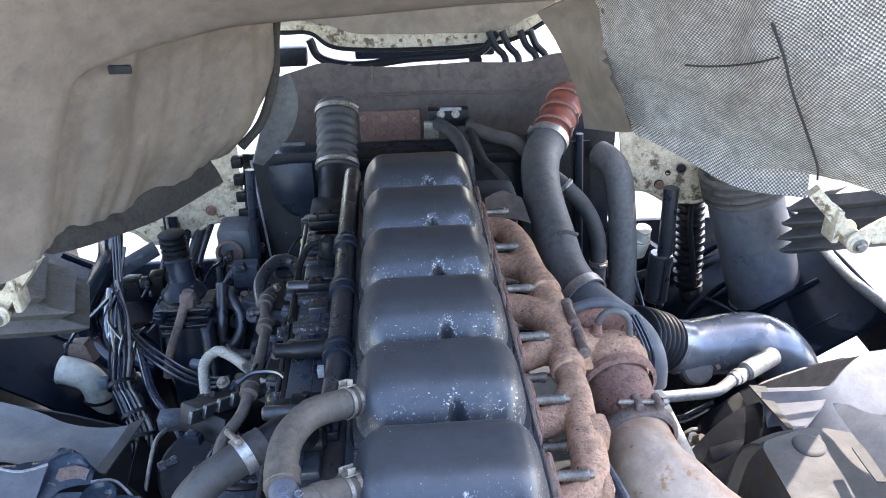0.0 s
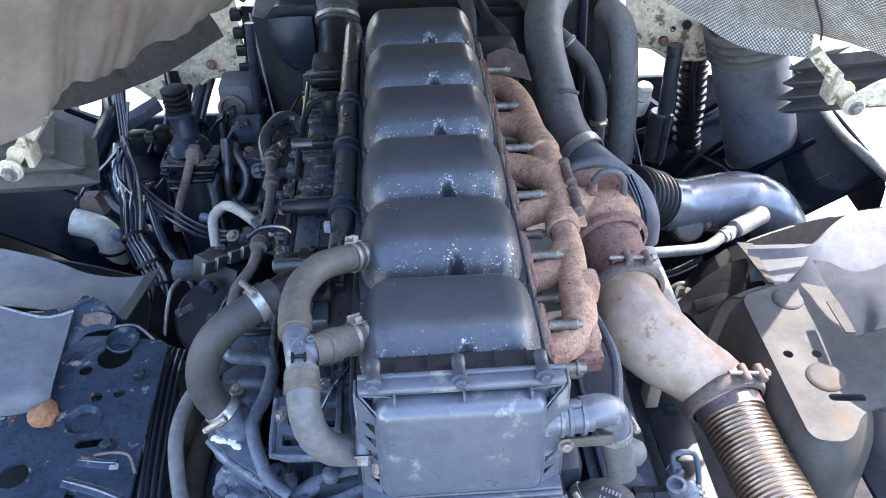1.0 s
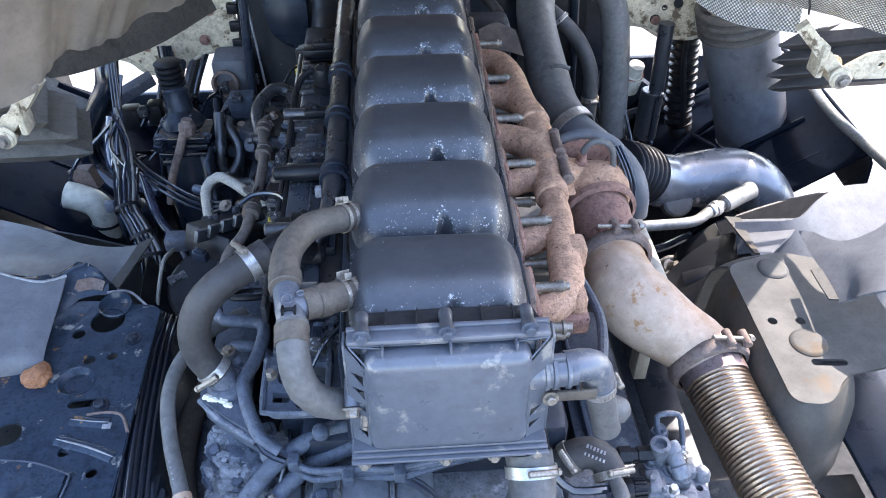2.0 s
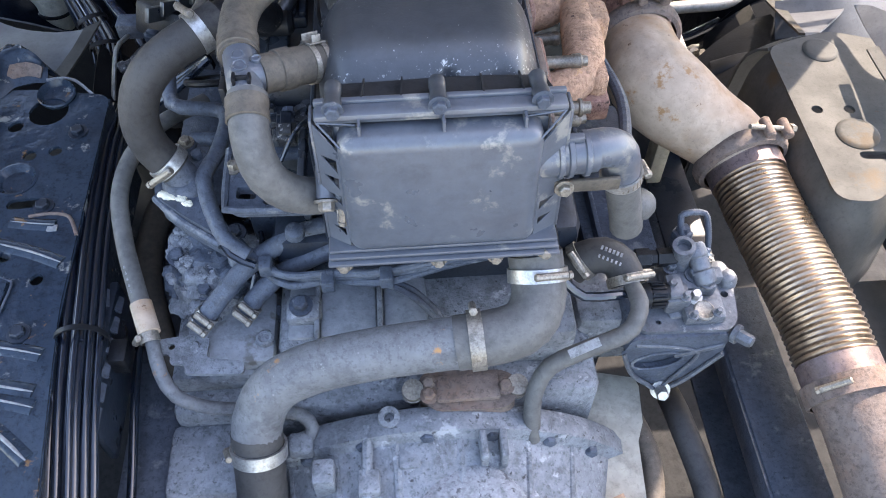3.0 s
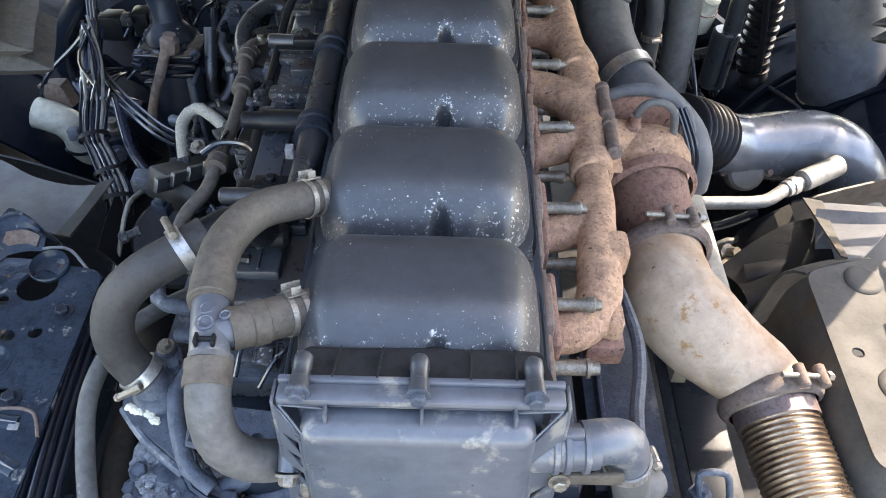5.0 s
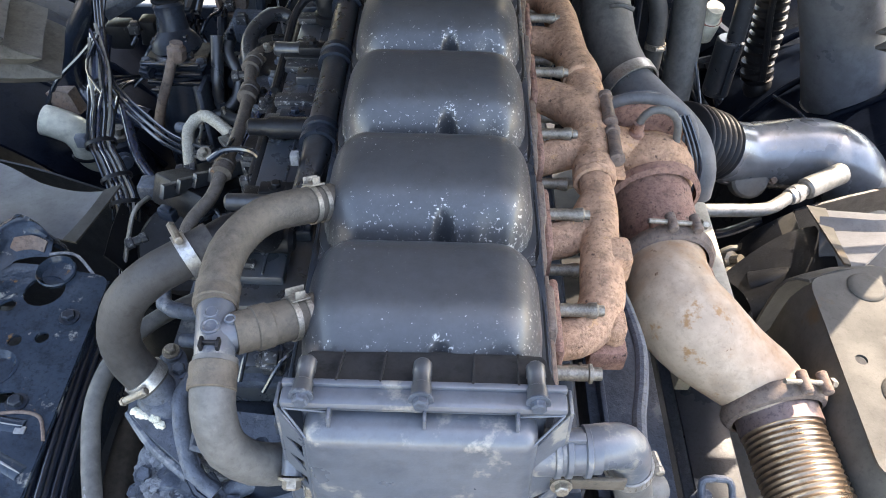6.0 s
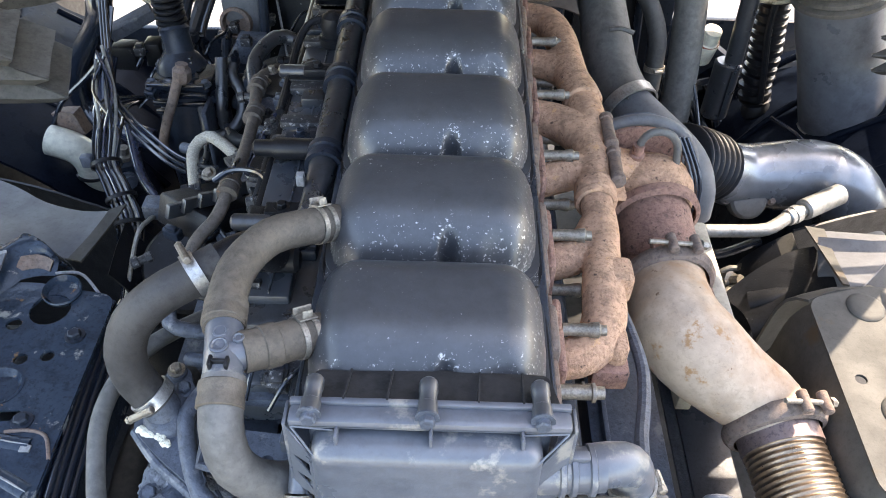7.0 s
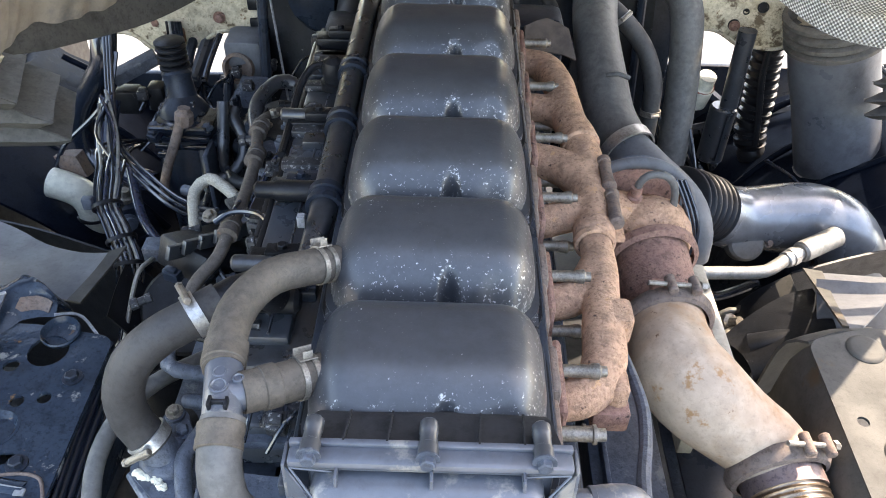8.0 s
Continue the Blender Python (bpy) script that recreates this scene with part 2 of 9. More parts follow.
M_ORANGE = mat("orange_rubber", (0.24, 0.105, 0.045), (0.16, 0.07, 0.035), 0.7, scale=40)
M_GROUND = mat("yard_concrete", (0.27, 0.26, 0.245), (0.22, 0.215, 0.20), 0.9, scale=1.5, bump=0.2, fine=60)
M_CABPAINT = mat("cab_paint", (0.62, 0.60, 0.55), (0.58, 0.56, 0.5), 0.35, scale=3, bump=0.0, grain=0.15)


def quilt_mat():
    """Silver heat-shield cloth with a pierced, woven face."""
    m = mat("pierced_heat_shield", (0.70, 0.665, 0.60), (0.56, 0.53, 0.475), 0.6, 0.0, scale=9, bump=0.0)
    n, link = m.node_tree.nodes, m.node_tree.links.new
    b = n["Principled BSDF"]
    uv, sep = n.new("ShaderNodeUVMap"), n.new("ShaderNodeSeparateXYZ")
    link(uv.outputs[0], sep.inputs[0])
    waves = []
    for k in (0, 1):
        a, s = n.new("ShaderNodeMath"), n.new("ShaderNodeMath")
        a.operation, s.operation = "MULTIPLY", "SINE"
        a.inputs[1].default_value = 2 * math.pi / 0.0076
        link(sep.outputs[k], a.inputs[0])
        link(a.outputs[0], s.inputs[0])
        waves.append(s.outputs[0])
    p = n.new("ShaderNodeMath")
    p.operation = "MULTIPLY"
    link(waves[0], p.inputs[0])
    link(waves[1], p.inputs[1])
    r = n.new("ShaderNodeMapRange")
    r.inputs["From Min"].default_value, r.inputs["From Max"].default_value = -0.30, 0.50
    wob, ad = n.new("ShaderNodeTexNoise"), n.new("ShaderNodeMath")
    wob.inputs["Scale"].default_value, wob.inputs["Detail"].default_value = 26, 5
    ad.operation, ad.inputs[1].default_value = "MULTIPLY_ADD", 0.5
    link(uv.outputs[0], wob.inputs["Vector"])
    link(wob.outputs["Fac"], ad.inputs[0])
    sh = n.new("ShaderNodeMath")
    sh.operation, sh.inputs[1].default_value = "SUBTRACT", 0.25
    link(ad.outputs[0], sh.inputs[0])
    link(p.outputs[0], ad.inputs[2])
    link(sh.outputs[0], r.inputs["Value"])
    old = b.inputs["Base Color"].links[0].from_socket
    x = n.new("ShaderNodeMix")
    x.data_type = "RGBA"
    link(r.outputs["Result"], x.inputs["Factor"])
    x.inputs["A"].default_value = (0.135, 0.122, 0.104, 1)
    link(old, x.inputs["B"])
    link(x.outputs["Result"], b.inputs["Base Color"])
    bp = n.new("ShaderNodeBump")
    bp.inputs["Strength"].default_value, bp.inputs["Distance"].default_value = 0.6, 0.002
    link(p.outputs[0], bp.inputs["Height"])
    link(bp.outputs[0], b.inputs["Normal"])
    return m


M_QUILT = quilt_mat()


# ---- mesh tools ----
class Geo:
    """A growing mesh: vertices, faces, and optional uv per vertex."""

    def __init__(self):
        self.v, self.f, self.uv, self.wear = [], [], [], []

    def put(self, verts, faces, m=None):
        k = len(self.v)
        self.v += [tuple(m @ Vector(p)) if m else tuple(p) for p in verts]
        self.f += [tuple(i + k for i in f) for f in faces]
        return self

    def box(self, x0, x1, y0, y1, z0, z1, bevel=0.003, m=None, seg=2):
        bm = bmesh.new()
        bmesh.ops.create_cube(bm, size=1)
        for v in bm.verts:
            v.co = Vector(((x0 + x1) / 2 + v.co.x * (x1 - x0), (y0 + y1) / 2 + v.co.y * (y1 - y0), (z0 + z1) / 2 + v.co.z * (z1 - z0)))
        if bevel:
            bmesh.ops.bevel(bm, geom=bm.edges[:], offset=bevel, segments=seg, profile=0.5, affect="EDGES")
        return self.bm(bm, m)

    def bm(self, bm, m=None):
        bm.verts.index_update()
        self.put([v.co[:] for v in bm.verts], [[v.index for v in f.verts] for f in bm.faces], m)
        bm.free()
        return self

    def lathe(self, a, axis, prof, n=24, caps=True):
        """Turned solid: prof = (distance along axis, radius) from point a."""
        a, w = Vector(a), Vector(axis).normalized()
        s = w.orthogonal().normalized()
        t = w.cross(s)
        vs, fs = [], []
        for d, r in prof:
            for i in range(n):
                g = 2 * math.pi * i / n
                vs.append(a + w * d + (s * math.cos(g) + t * math.sin(g)) * r)
        for k in range(len(prof) - 1):
            for i in range(n):
                j = (i + 1) % n
                fs.append((k * n + i, k * n + j, k * n + n + j, k * n + n + i))
        if caps:
            fs.append(tuple(range(n))[::-1])
            fs.append(tuple(len(vs) - n + i for i in range(n)))
        return self.put(vs, fs)

    def cyl(self, a, b, r, r2=None, n=16, chamfer=0.0):
        a, b = Vector(a), Vector(b)
        d = (b - a).length
        r2 = r if r2 is None else r2
        c = min(chamfer, d / 3)
        prof = [(0, r - c), (c, r), (d - c, r2), (d, r2 - c)] if c else [(0, r), (d, r2)]
        return self.lathe(a, b - a, prof, n)

    def tube(self, pts, r, n=16, step=0.012, rad=None, caps=True):
        """A round hose along smooth centre points; rad(s, u) scales r by length s and share u."""
        line = smooth(pts, step)
        vs, fs = [], []
        t0 = (line[1] - line[0]).normalized()
        s = t0.orthogonal().normalized()
        total = sum((b - a).length for a, b in zip(line, line[1:]))
        run = 0.0
        for k, p in enumerate(line):
            t = (line[min(k + 1, len(line) - 1)] - line[max(k - 1, 0)]).normalized()
            s = (s - t * s.dot(t)).normalized()
            q = t.cross(s)
            if k:
                run += (p - line[k - 1]).length
            rr = r * (rad(run, run / total) if rad else 1)
            for i in range(n):
                g = 2 * math.pi * i / n
                vs.append(p + (s * math.cos(g) + q * math.sin(g)) * rr)
        for k in range(len(line) - 1):
            for i in range(n):
                j = (i + 1) % n
                fs.append((k * n + i, k * n + j, k * n + n + j, k * n + n + i))
        if caps:
            fs.append(tuple(range(n))[::-1])
            fs.append(tuple(len(vs) - n + i for i in range(n)))
        return self.put(vs, fs)

    def hexbolt(self, p, axis, r=0.007, h=0.006, washer=True):
        if washer:
            self.lathe(p, axis, [(0, r * 1.5), (h * 0.3, r * 1.5)], 14)
        w = Vector(axis).normalized()
        return self.lathe(Vector(p) + w * h * 0.3, axis, [(0, r), (h * 0.8, r), (h, r * 0.8)], 6)

    def plate(self, outline, holes, z, thick, m=None):
        """A flat plate in x, y with real holes; holes are loops of points."""
        bm = bmesh.new()
        edges = []
        for loop in [outline] + list(holes):
            vs = [bm.verts.new((x, y, z)) for x, y in loop]
            edges += [bm.edges.new((a, b)) for a, b in zip(vs, vs[1:] + vs[:1])]
        bmesh.ops.triangle_fill(bm, edges=edges, use_beauty=True, use_dissolve=False)
        r = bmesh.ops.extrude_face_region(bm, geom=bm.faces[:])
        for e in r["geom"]:
            if isinstance(e, bmesh.types.BMVert):
                e.co.z -= thick
        bmesh.ops.recalc_face_normals(bm, faces=bm.faces[:])
        return self.bm(bm, m)

    def sheet(self, rows, nu=24, nv=24, thick=0.004, wrinkle=0.0, freq=4.0, fold=None):
        """A thick cloth or pressed panel through a small grid of points."""
        g = grid(rows, nu, nv)
        if wrinkle:
            g = [[p + Vector((noise.noise(p * freq), noise.noise(p * freq + Vector((9, 0, 0))), noise.noise(p * freq + Vector((0, 9, 0))))) * wrinkle for p in row] for row in g]
        a, b = len(g), len(g[0])
        nrm = [[((g[min(i + 1, a - 1)][j] - g[max(i - 1, 0)][j]).cross(g[i][min(j + 1, b - 1)] - g[i][max(j - 1, 0)])).normalized() for j in range(b)] for i in range(a)]
        if fold:
            g = [[g[i][j] + nrm[i][j] * fold(i / (a - 1), j / (b - 1)) for j in range(b)] for i in range(a)]
        vs = [g[i][j] for i in range(a) for j in range(b)] + [g[i][j] + nrm[i][j] * thick for i in range(a) for j in range(b)]
        k = a * b
        fs = []
        for i in range(a - 1):
            for j in range(b - 1):
                q = (i * b + j, i * b + j + 1, i * b + b + j + 1, i * b + b + j)
                fs += [q[::-1], tuple(c + k for c in q)]
        for i in range(a - 1):
            for j in (0, b - 1):
                q = (i * b + j, i * b + b + j, i * b + b + j + k, i * b + j + k)
                fs.append(q if j == 0 else q[::-1])
        for j in range(b - 1):
            for i in (0, a - 1):
                q = (i * b + j, i * b + j + 1, i * b + j + 1 + k, i * b + j + k)
                fs.append(q[::-1] if i == 0 else q)
        us = [sum((g[c + 1][b // 2] - g[c][b // 2]).length for c in range(i)) for i in range(a)]
        vv = [sum((g[a // 2][c + 1] - g[a // 2][c]).length for c in range(j)) for j in range(b)]
        self.uv += [(us[i], vv[j]) for i in range(a) for j in range(b)] * 2
        return self.put(vs, fs)


def smooth(pts, step=0.012):
    """Points along a Catmull-Rom line."""
    p = [Vector(q) for q in pts]
    if len(p) == 2:
        k = max(2, int((p[1] - p[0]).length / step))
        return [p[0].lerp(p[1], i / k) for i in range(k + 1)]
    p = [p[0] * 2 - p[1]] + p + [p[-1] * 2 - p[-2]]
    out = []
    for a, b, c, d in zip(p, p[1:], p[2:], p[3:]):
        k = max(2, int((c - b).length / step))
        for i in range(k):
            t = i / k
            out.append(0.5 * (2 * b + (c - a) * t + (2 * a - 5 * b + 4 * c - d) * t * t + (3 * b - a - 3 * c + d) * t ** 3))
    return out + [p[-2]]


def resample(line, k):
    """k + 1 even points along a line."""
    d = [0.0]
    for a, b in zip(line, line[1:]):
        d.append(d[-1] + (b - a).length)
    out, j = [], 0
    for i in range(k + 1):
        w = d[-1] * i / k
        while j < len(d) - 2 and d[j + 1] < w:
            j += 1
        out.append(line[j].lerp(line[j + 1], (w - d[j]) / max(1e-9, d[j + 1] - d[j])))
    return out


def grid(rows, nu, nv):
    lines = [resample(smooth(r, 0.02), nv) for r in rows]
    cols = [resample(smooth([l[j] for l in lines], 0.02), nu) for j in range(nv + 1)]
    return [[cols[j][i] for j in range(nv + 1)] for i in range(nu + 1)]


def ring(x, y, r, n=18):
    return [(x + r * math.cos(2 * math.pi * i / n), y + r * math.sin(2 * math.pi * i / n)) for i in range(n)]


def slot(x, y, l, r, a=0.0, n=8):
    out = []
    for s in (1, -1):
        for i in range(n + 1):
            g = -math.pi / 2 + math.pi * i / n
            u, v = s * (l / 2 + r * math.cos(g)), s * r * math.sin(g)
            out.append((x + u * math.cos(a) - v * math.sin(a), y + u * math.sin(a) + v * math.cos(a)))
    return out


def rounded(points, r, n=5):
    """A polygon with rounded corners."""
    out, k = [], len(points)
    for i in range(k):
        a, b, c = (Vector((*points[j % k], 0)) for j in (i - 1, i, i + 1))
        u, w = (a - b), (c - b)
        q = min(r, u.length * 0.45, w.length * 0.45)
        p0, p1 = b + u.normalized() * q, b + w.normalized() * q
        for s in range(n + 1):
            t = s / n
            p = p0 * (1 - t) ** 2 + b * 2 * t * (1 - t) + p1 * t * t
            out.append((p.x, p.y))
    return out


def build(name, g, material, angle=35):
    me = bpy.data.meshes.new(name)
    me.from_pydata(g.v, [], g.f)
    if len(g.uv) == len(g.v) and g.v:
        layer = me.uv_layers.new(name="UVMap")
        for lp in me.loops:
            layer.data[lp.index].uv = g.uv[lp.vertex_index]
    me.materials.append(material)
    me.polygons.foreach_set("use_smooth", [True] * len(me.polygons))
    me.set_sharp_from_angle(angle=radians(angle))
    if g.wear:
        at = me.attributes.new("wear", "FLOAT", "POINT")
        at.data.foreach_set("value", g.wear)
    me.update()
    return me


def thing(name, base, label, category, group="", kind=""):
    ob = new(name)
    ob.location = base
    ob.empty_display_size = 0.05
    return tagged(ob, label, category, group, kind)


def part(name, g, material, parent, label="", angle=35):
    ob = new(name, build(name, g, material, angle))
    ob.parent = parent
    if parent.type == "EMPTY":
        ob.matrix_parent_inverse = Matrix.Translation(-parent.location)
    if label:
        ob["label"] = label
    return ob


def cast(name, g, material, parent, label="", voxel=0.0026, soft=8):
    """A cast piece: overlapping tubes blended into one smooth skin."""
    ob = part(name, g, material, parent, label)
    r = ob.modifiers.new("blend", "REMESH")
    r.mode, r.voxel_size, r.use_smooth_shade = "VOXEL", voxel, True
    s = ob.modifiers.new("soften", "SMOOTH")
    s.factor, s.iterations = 0.5, soft
    return ob


def solid(name, g, material, label, category, group="", kind="", angle=35):
    """A thing of one mesh."""
    return tagged(new(name, build(name, g, material, angle)), label, category, group, kind)


def crust(c, r, amount=0.012, flat=0.75, freq=55):
    """A lumpy piece of corroded casting."""
    bm = bmesh.new()
    bmesh.ops.create_icosphere(bm, subdivisions=4, radius=r)
    for v in bm.verts:
        d = v.co.normalized()
        v.co += d * (noise.noise(v.co * freq + Vector(c) * 20) * amount + abs(noise.noise(v.co * freq * 2.7)) * amount * 0.5)
        v.co.z *= flat
    return Geo().bm(bm, Matrix.Translation(c))


def clutter(parent, count, box, seed, mats):
    """Small connectors, clips, unions and wires scattered over a crowded ledge."""
    rnd = random.Random(seed)
    (x0, x1), (y0, y1), (z0, z1) = box
    for k in range(count):
        p = Vector((rnd.uniform(x0, x1), y0 + (y1 - y0) * (k + rnd.uniform(0.1, 0.9)) / count, rnd.uniform(z0, z1)))
        turn = Matrix.Translation(p) @ Matrix.Rotation(rnd.choice((0, 0, 0.5, -0.35, 1.57)) + rnd.uniform(-0.12, 0.12), 4, "Z") @ Matrix.Rotation(rnd.uniform(-0.25, 0.25), 4, "X")
        m = mats[k % len(mats)]
        a, b = rnd.uniform(0.006, 0.015), rnd.uniform(0.007, 0.013)
        kind = k % 4
        if kind == 0:
            g = Geo().box(-a, a, -b, b, -0.012, 0.006, 0.002, turn).box(-a * 0.7, a * 0.7, -b * 0.6, b * 0.6, 0.005, 0.012, 0.0015, turn)
            g.box(-a * 1.25, -a * 0.9, -b * 0.4, b * 0.4, -0.004, 0.004, 0.001, turn)
            part("connector", g, m, parent)
        elif kind == 1:
            ax = turn.to_3x3() @ Vector((1, 0.1, 0.1))
            g = Geo().lathe(p - ax * 0.015, ax, [(0, 0.005), (0.002, 0.0085), (0.011, 0.0085), (0.012, 0.0062), (0.022, 0.0062), (0.023, 0.0078), (0.030, 0.0078), (0.031, 0.005)], 8)
            part("union", g, M_DUSTY if k % 8 == 1 else m, parent)
        elif kind == 2:
            q = turn.to_3x3()
            pts = [p + q @ Vector(v) for v in ((-0.03, -0.035, -0.012), (-0.012, -0.015, 0.006 + b * 0.5), (0.004, 0.008, 0.008), (0.010, 0.04, -0.004), (0.0, 0.06, -0.018))]
            part("wire", Geo().tube(pts, rnd.uniform(0.0024, 0.0042), 8, step=0.006), M_CABLE, parent)
        else:
            g = Geo().box(-a, a, -b * 1.3, b * 1.3, -0.008, 0.001, 0.0015, turn)
            g.hexbolt(turn @ Vector((a * 0.3, b * 0.5, 0.001)), turn.to_3x3() @ Vector((0, 0, 1)), 0.0045, 0.006)
            g.hexbolt(turn @ Vector((-a * 0.3, -b * 0.7, 0.001)), turn.to_3x3() @ Vector((0, 0, 1)), 0.0038, 0.005)
            part("clip", g, m, parent)


def clamp_band(p, axis, r, parent, w=0.013, screw=(0, 0, 1), name="hose_clamp", material=None, label="", tail=0.013):
    """A worm-drive band with its screw housing."""
    w2 = Vector(axis).normalized()
    p = Vector(p) - w2 * w / 2
    g = Geo().lathe(p, w2, [(0, r), (0, r * 1.06 + 0.001), (w, r * 1.06 + 0.001), (w, r)], 28, caps=False)
    band = part(name, g, material or M_WORM, parent, label)
    s = Vector(screw)
    s = (s - w2 * s.dot(w2)).normalized()
    q = w2.cross(s)
    c = p + w2 * w / 2 + s * (r * 1.06 + 0.003)
    g = Geo().cyl(c - q * tail * 0.6, c + q * tail * 0.6, 0.0040, n=10, chamfer=0.001)
    g.lathe(c + q * tail * 0.6, q, [(0, 0.0045), (0.004, 0.0045), (0.005, 0.003)], 6)
    part("screw", g, M_WORM, band)
    return band


def spring_band(p, axis, r, parent, ear=(0, 0.5, 1), w=0.015, label=""):
    """A flat spring band clamp: two hoops, a bridge and upright ears."""
    a = Vector(axis).normalized()
    p = Vector(p)
    g = Geo()
    for d in (-w / 2, w / 2 - 0.005):
        g.lathe(p + a * d, a, [(0, r), (0, r + 0.0012), (0.005, r + 0.0012), (0.005, r)], 28, caps=False)
    band = part("spring_clamp", g, M_WORM, parent, label)
    e = Vector(ear)
    e = (e - a * e.dot(a)).normalized()
    q = a.cross(e)
    m = Matrix((a, q, e)).transposed().to_4x4()
    m.translation = p + e * (r + 0.001)
    g = Geo().box(-w / 2, w / 2, -0.008, 0.008, -0.0006, 0.001, 0.0004, m)
    g.box(-w / 2, w / 2, -0.006, -0.0045, 0, 0.0075, 0.0004, m).box(-w / 2 + 0.004, w / 2 - 0.004, 0.0045, 0.006, 0, 0.0075, 0.0004, m)
    part("clamp_ear", g, M_WORM, band)
    return band


def hose(name, pts, r, material, label, category="hose", n=18, rad=None, base=None, step=0.012):
    """A hose or pipe as a thing of its own."""
    h = thing(name, base or pts[0], label, category)
    part("tube", Geo().tube(pts, r, n, step, rad), material, h)
    return h


# ---- setting: yard, frame rails, cab ----
ground = Geo()
ground.put([(-60, -60, 0), (60, -60, 0), (60, 60, 0), (-60, 60, 0)], [(0, 1, 2, 3)])
solid("ground", ground, M_GROUND, "sunlit pale concrete yard under the truck", "ground", kind="structure")

for side, nm in ((-1, "left"), (1, "right")):
    x0, x1 = (-0.395, -0.317) if side < 0 else (0.394, 0.470)
    top = 1.0 if side < 0 else 0.90
    web0, web1 = (-0.395, -0.387) if side < 0 else (0.462, 0.470)
    rail = thing("frame_rail", ((x0 + x1) / 2, 0, 0.732), "dusty blue-grey steel chassis frame rail", "frame rail", "chassis rails")
    part("top_flange", Geo().box(x0, x1, -2.5, 2.0 if side < 0 else 0.10, top - 0.008, top, 0.002), M_FRAME, rail)
    if side > 0:
        # Front length set lower and painted darker to imitate the dark gap there.
        part("front_flange", Geo().box(x0, x1, 0.10, 2.0, 0.792, 0.80, 0.002), M_CHASSIS, rail)
    part("web", Geo().box(web0, web1, -2.5, 2.0 if side < 0 else 0.10, 0.742, top - 0.01, 0.002), M_FRAME, rail)
    part("bottom_flange", Geo().box(x0, x1, -2.5, 2.0, 0.732, 0.74, 0.002), M_FRAME, rail)
    if side > 0:
        part("inner_lip", Geo().box(x0 - 0.004, x0 + 0.004, -2.5, 0.10, 0.852, top - 0.003, 0.002), M_FRAME, rail)
g = Geo()
g.box(-0.30, 0.30, -0.70, -0.58, 0.80, 0.95, 0.01)
solid("cross_member", g, M_CHASSIS, "dark steel cross member between the frame rails", "cross member")
g = Geo()
g.box(-0.376, 0.376, 1.56, 1.70, 0.70, 0.98, 0.01)
solid("cross_member", g, M_CHASSIS, "dark steel front cross member of the chassis", "cross member")

# the tilted cab: shell over the engine, with its pressed floor lining
cab = thing("truck_cab", (0, 1.6, 1.5), "truck cab tilted forward over the engine", "cab")
pitch = Matrix.Translation((0, 0.24, 2.31)) @ Matrix.Rotation(radians(-22.5), 4, "X")
g = Geo()
for x0, x1, y0, y1, z0, z1 in ((-0.95, 0.95, 0, 1.9, 0.06, 0.12), (-0.99, -0.95, 0, 1.9, 0.0, 2.2), (0.95, 0.99, 0, 1.9, 0.0, 2.2),
                               (-0.95, 0.95, -0.04, 0, 0.0, 2.2), (-0.95, 0.95, 1.9, 1.94, 0.14, 2.2), (-0.95, 0.95, 0, 1.9, 2.2, 2.25)):
    g.box(x0, x1, y0, y1, z0, z1, 0.01, pitch)
part("shell", g, M_CABPAINT, cab)

LIP = [(-0.647, 0.58, 1.388), (-0.63, 0.60, 1.423), (-0.563, 0.60, 1.608), (-0.53, 0.62, 1.677), (-0.484, 0.66, 1.697), (-0.425, 0.70, 1.709), (-0.33, 0.76, 1.718), (-0.254, 0.80, 1.715), (-0.056, 0.85, 1.717), (0.141, 0.85, 1.725), (0.296, 0.85, 1.731)]
g = Geo()
g.sheet([[(-1.02, 0.44, 1.33), (-0.84, 0.30, 1.72), (-0.66, 0.22, 1.95), (-0.47, 0.20, 2.08), (-0.2, 0.25, 2.10), (0.1, 0.30, 2.10), (0.40, 0.35, 2.08)],
         [(-0.753, 0.50, 1.38), (-0.70, 0.47, 1.56), (-0.649, 0.45, 1.691), (-0.567, 0.45, 1.829), (-0.47, 0.50, 1.871), (-0.272, 0.55, 1.888), (0.022, 0.60, 1.893), (0.22, 0.60, 1.891), (0.34, 0.60, 1.89)],
         LIP,
         [Vector(p) + Vector((0.004, 0.022, 0.016)) for p in LIP]], 40, 60, 0.006, 0.005, 5.0, fold=lambda u, v: 0.006 * math.sin(9 * v + 5 * u) * (1 - u))
part("rolled_edge", Geo().tube([Vector(p) + Vector((0, 0.004, 0.004)) for p in LIP], 0.0075, 12), M_FELT, cab)
welt = [(-0.275, 1.045, 1.69), (-0.292, 1.075, 1.60), (-0.30, 1.08, 1.54), (-0.335, 1.07, 1.45), (-0.385, 1.06, 1.395)]
part("welted_hem", Geo().tube(welt, 0.010, 10), M_HEM, cab, "stitched hem at the end of the lining")
part("side_flap", Geo().sheet([[(-0.300, 1.10, 1.53), (-0.318, 1.10, 1.49), (-0.345, 1.10, 1.42), (-0.372, 1.10, 1.34)], [(-0.272, 1.12, 1.53), (-0.262, 1.12, 1.47), (-0.285, 1.12, 1.40), (-0.355, 1.12, 1.325)]], 8, 12, 0.006), M_GREYRUB, cab, "curled grey rubber flap")
part("floor_lining", g, M_FELT, cab, "warm grey insulation cloth with a rolled edge over the cab floor")
g = Geo()
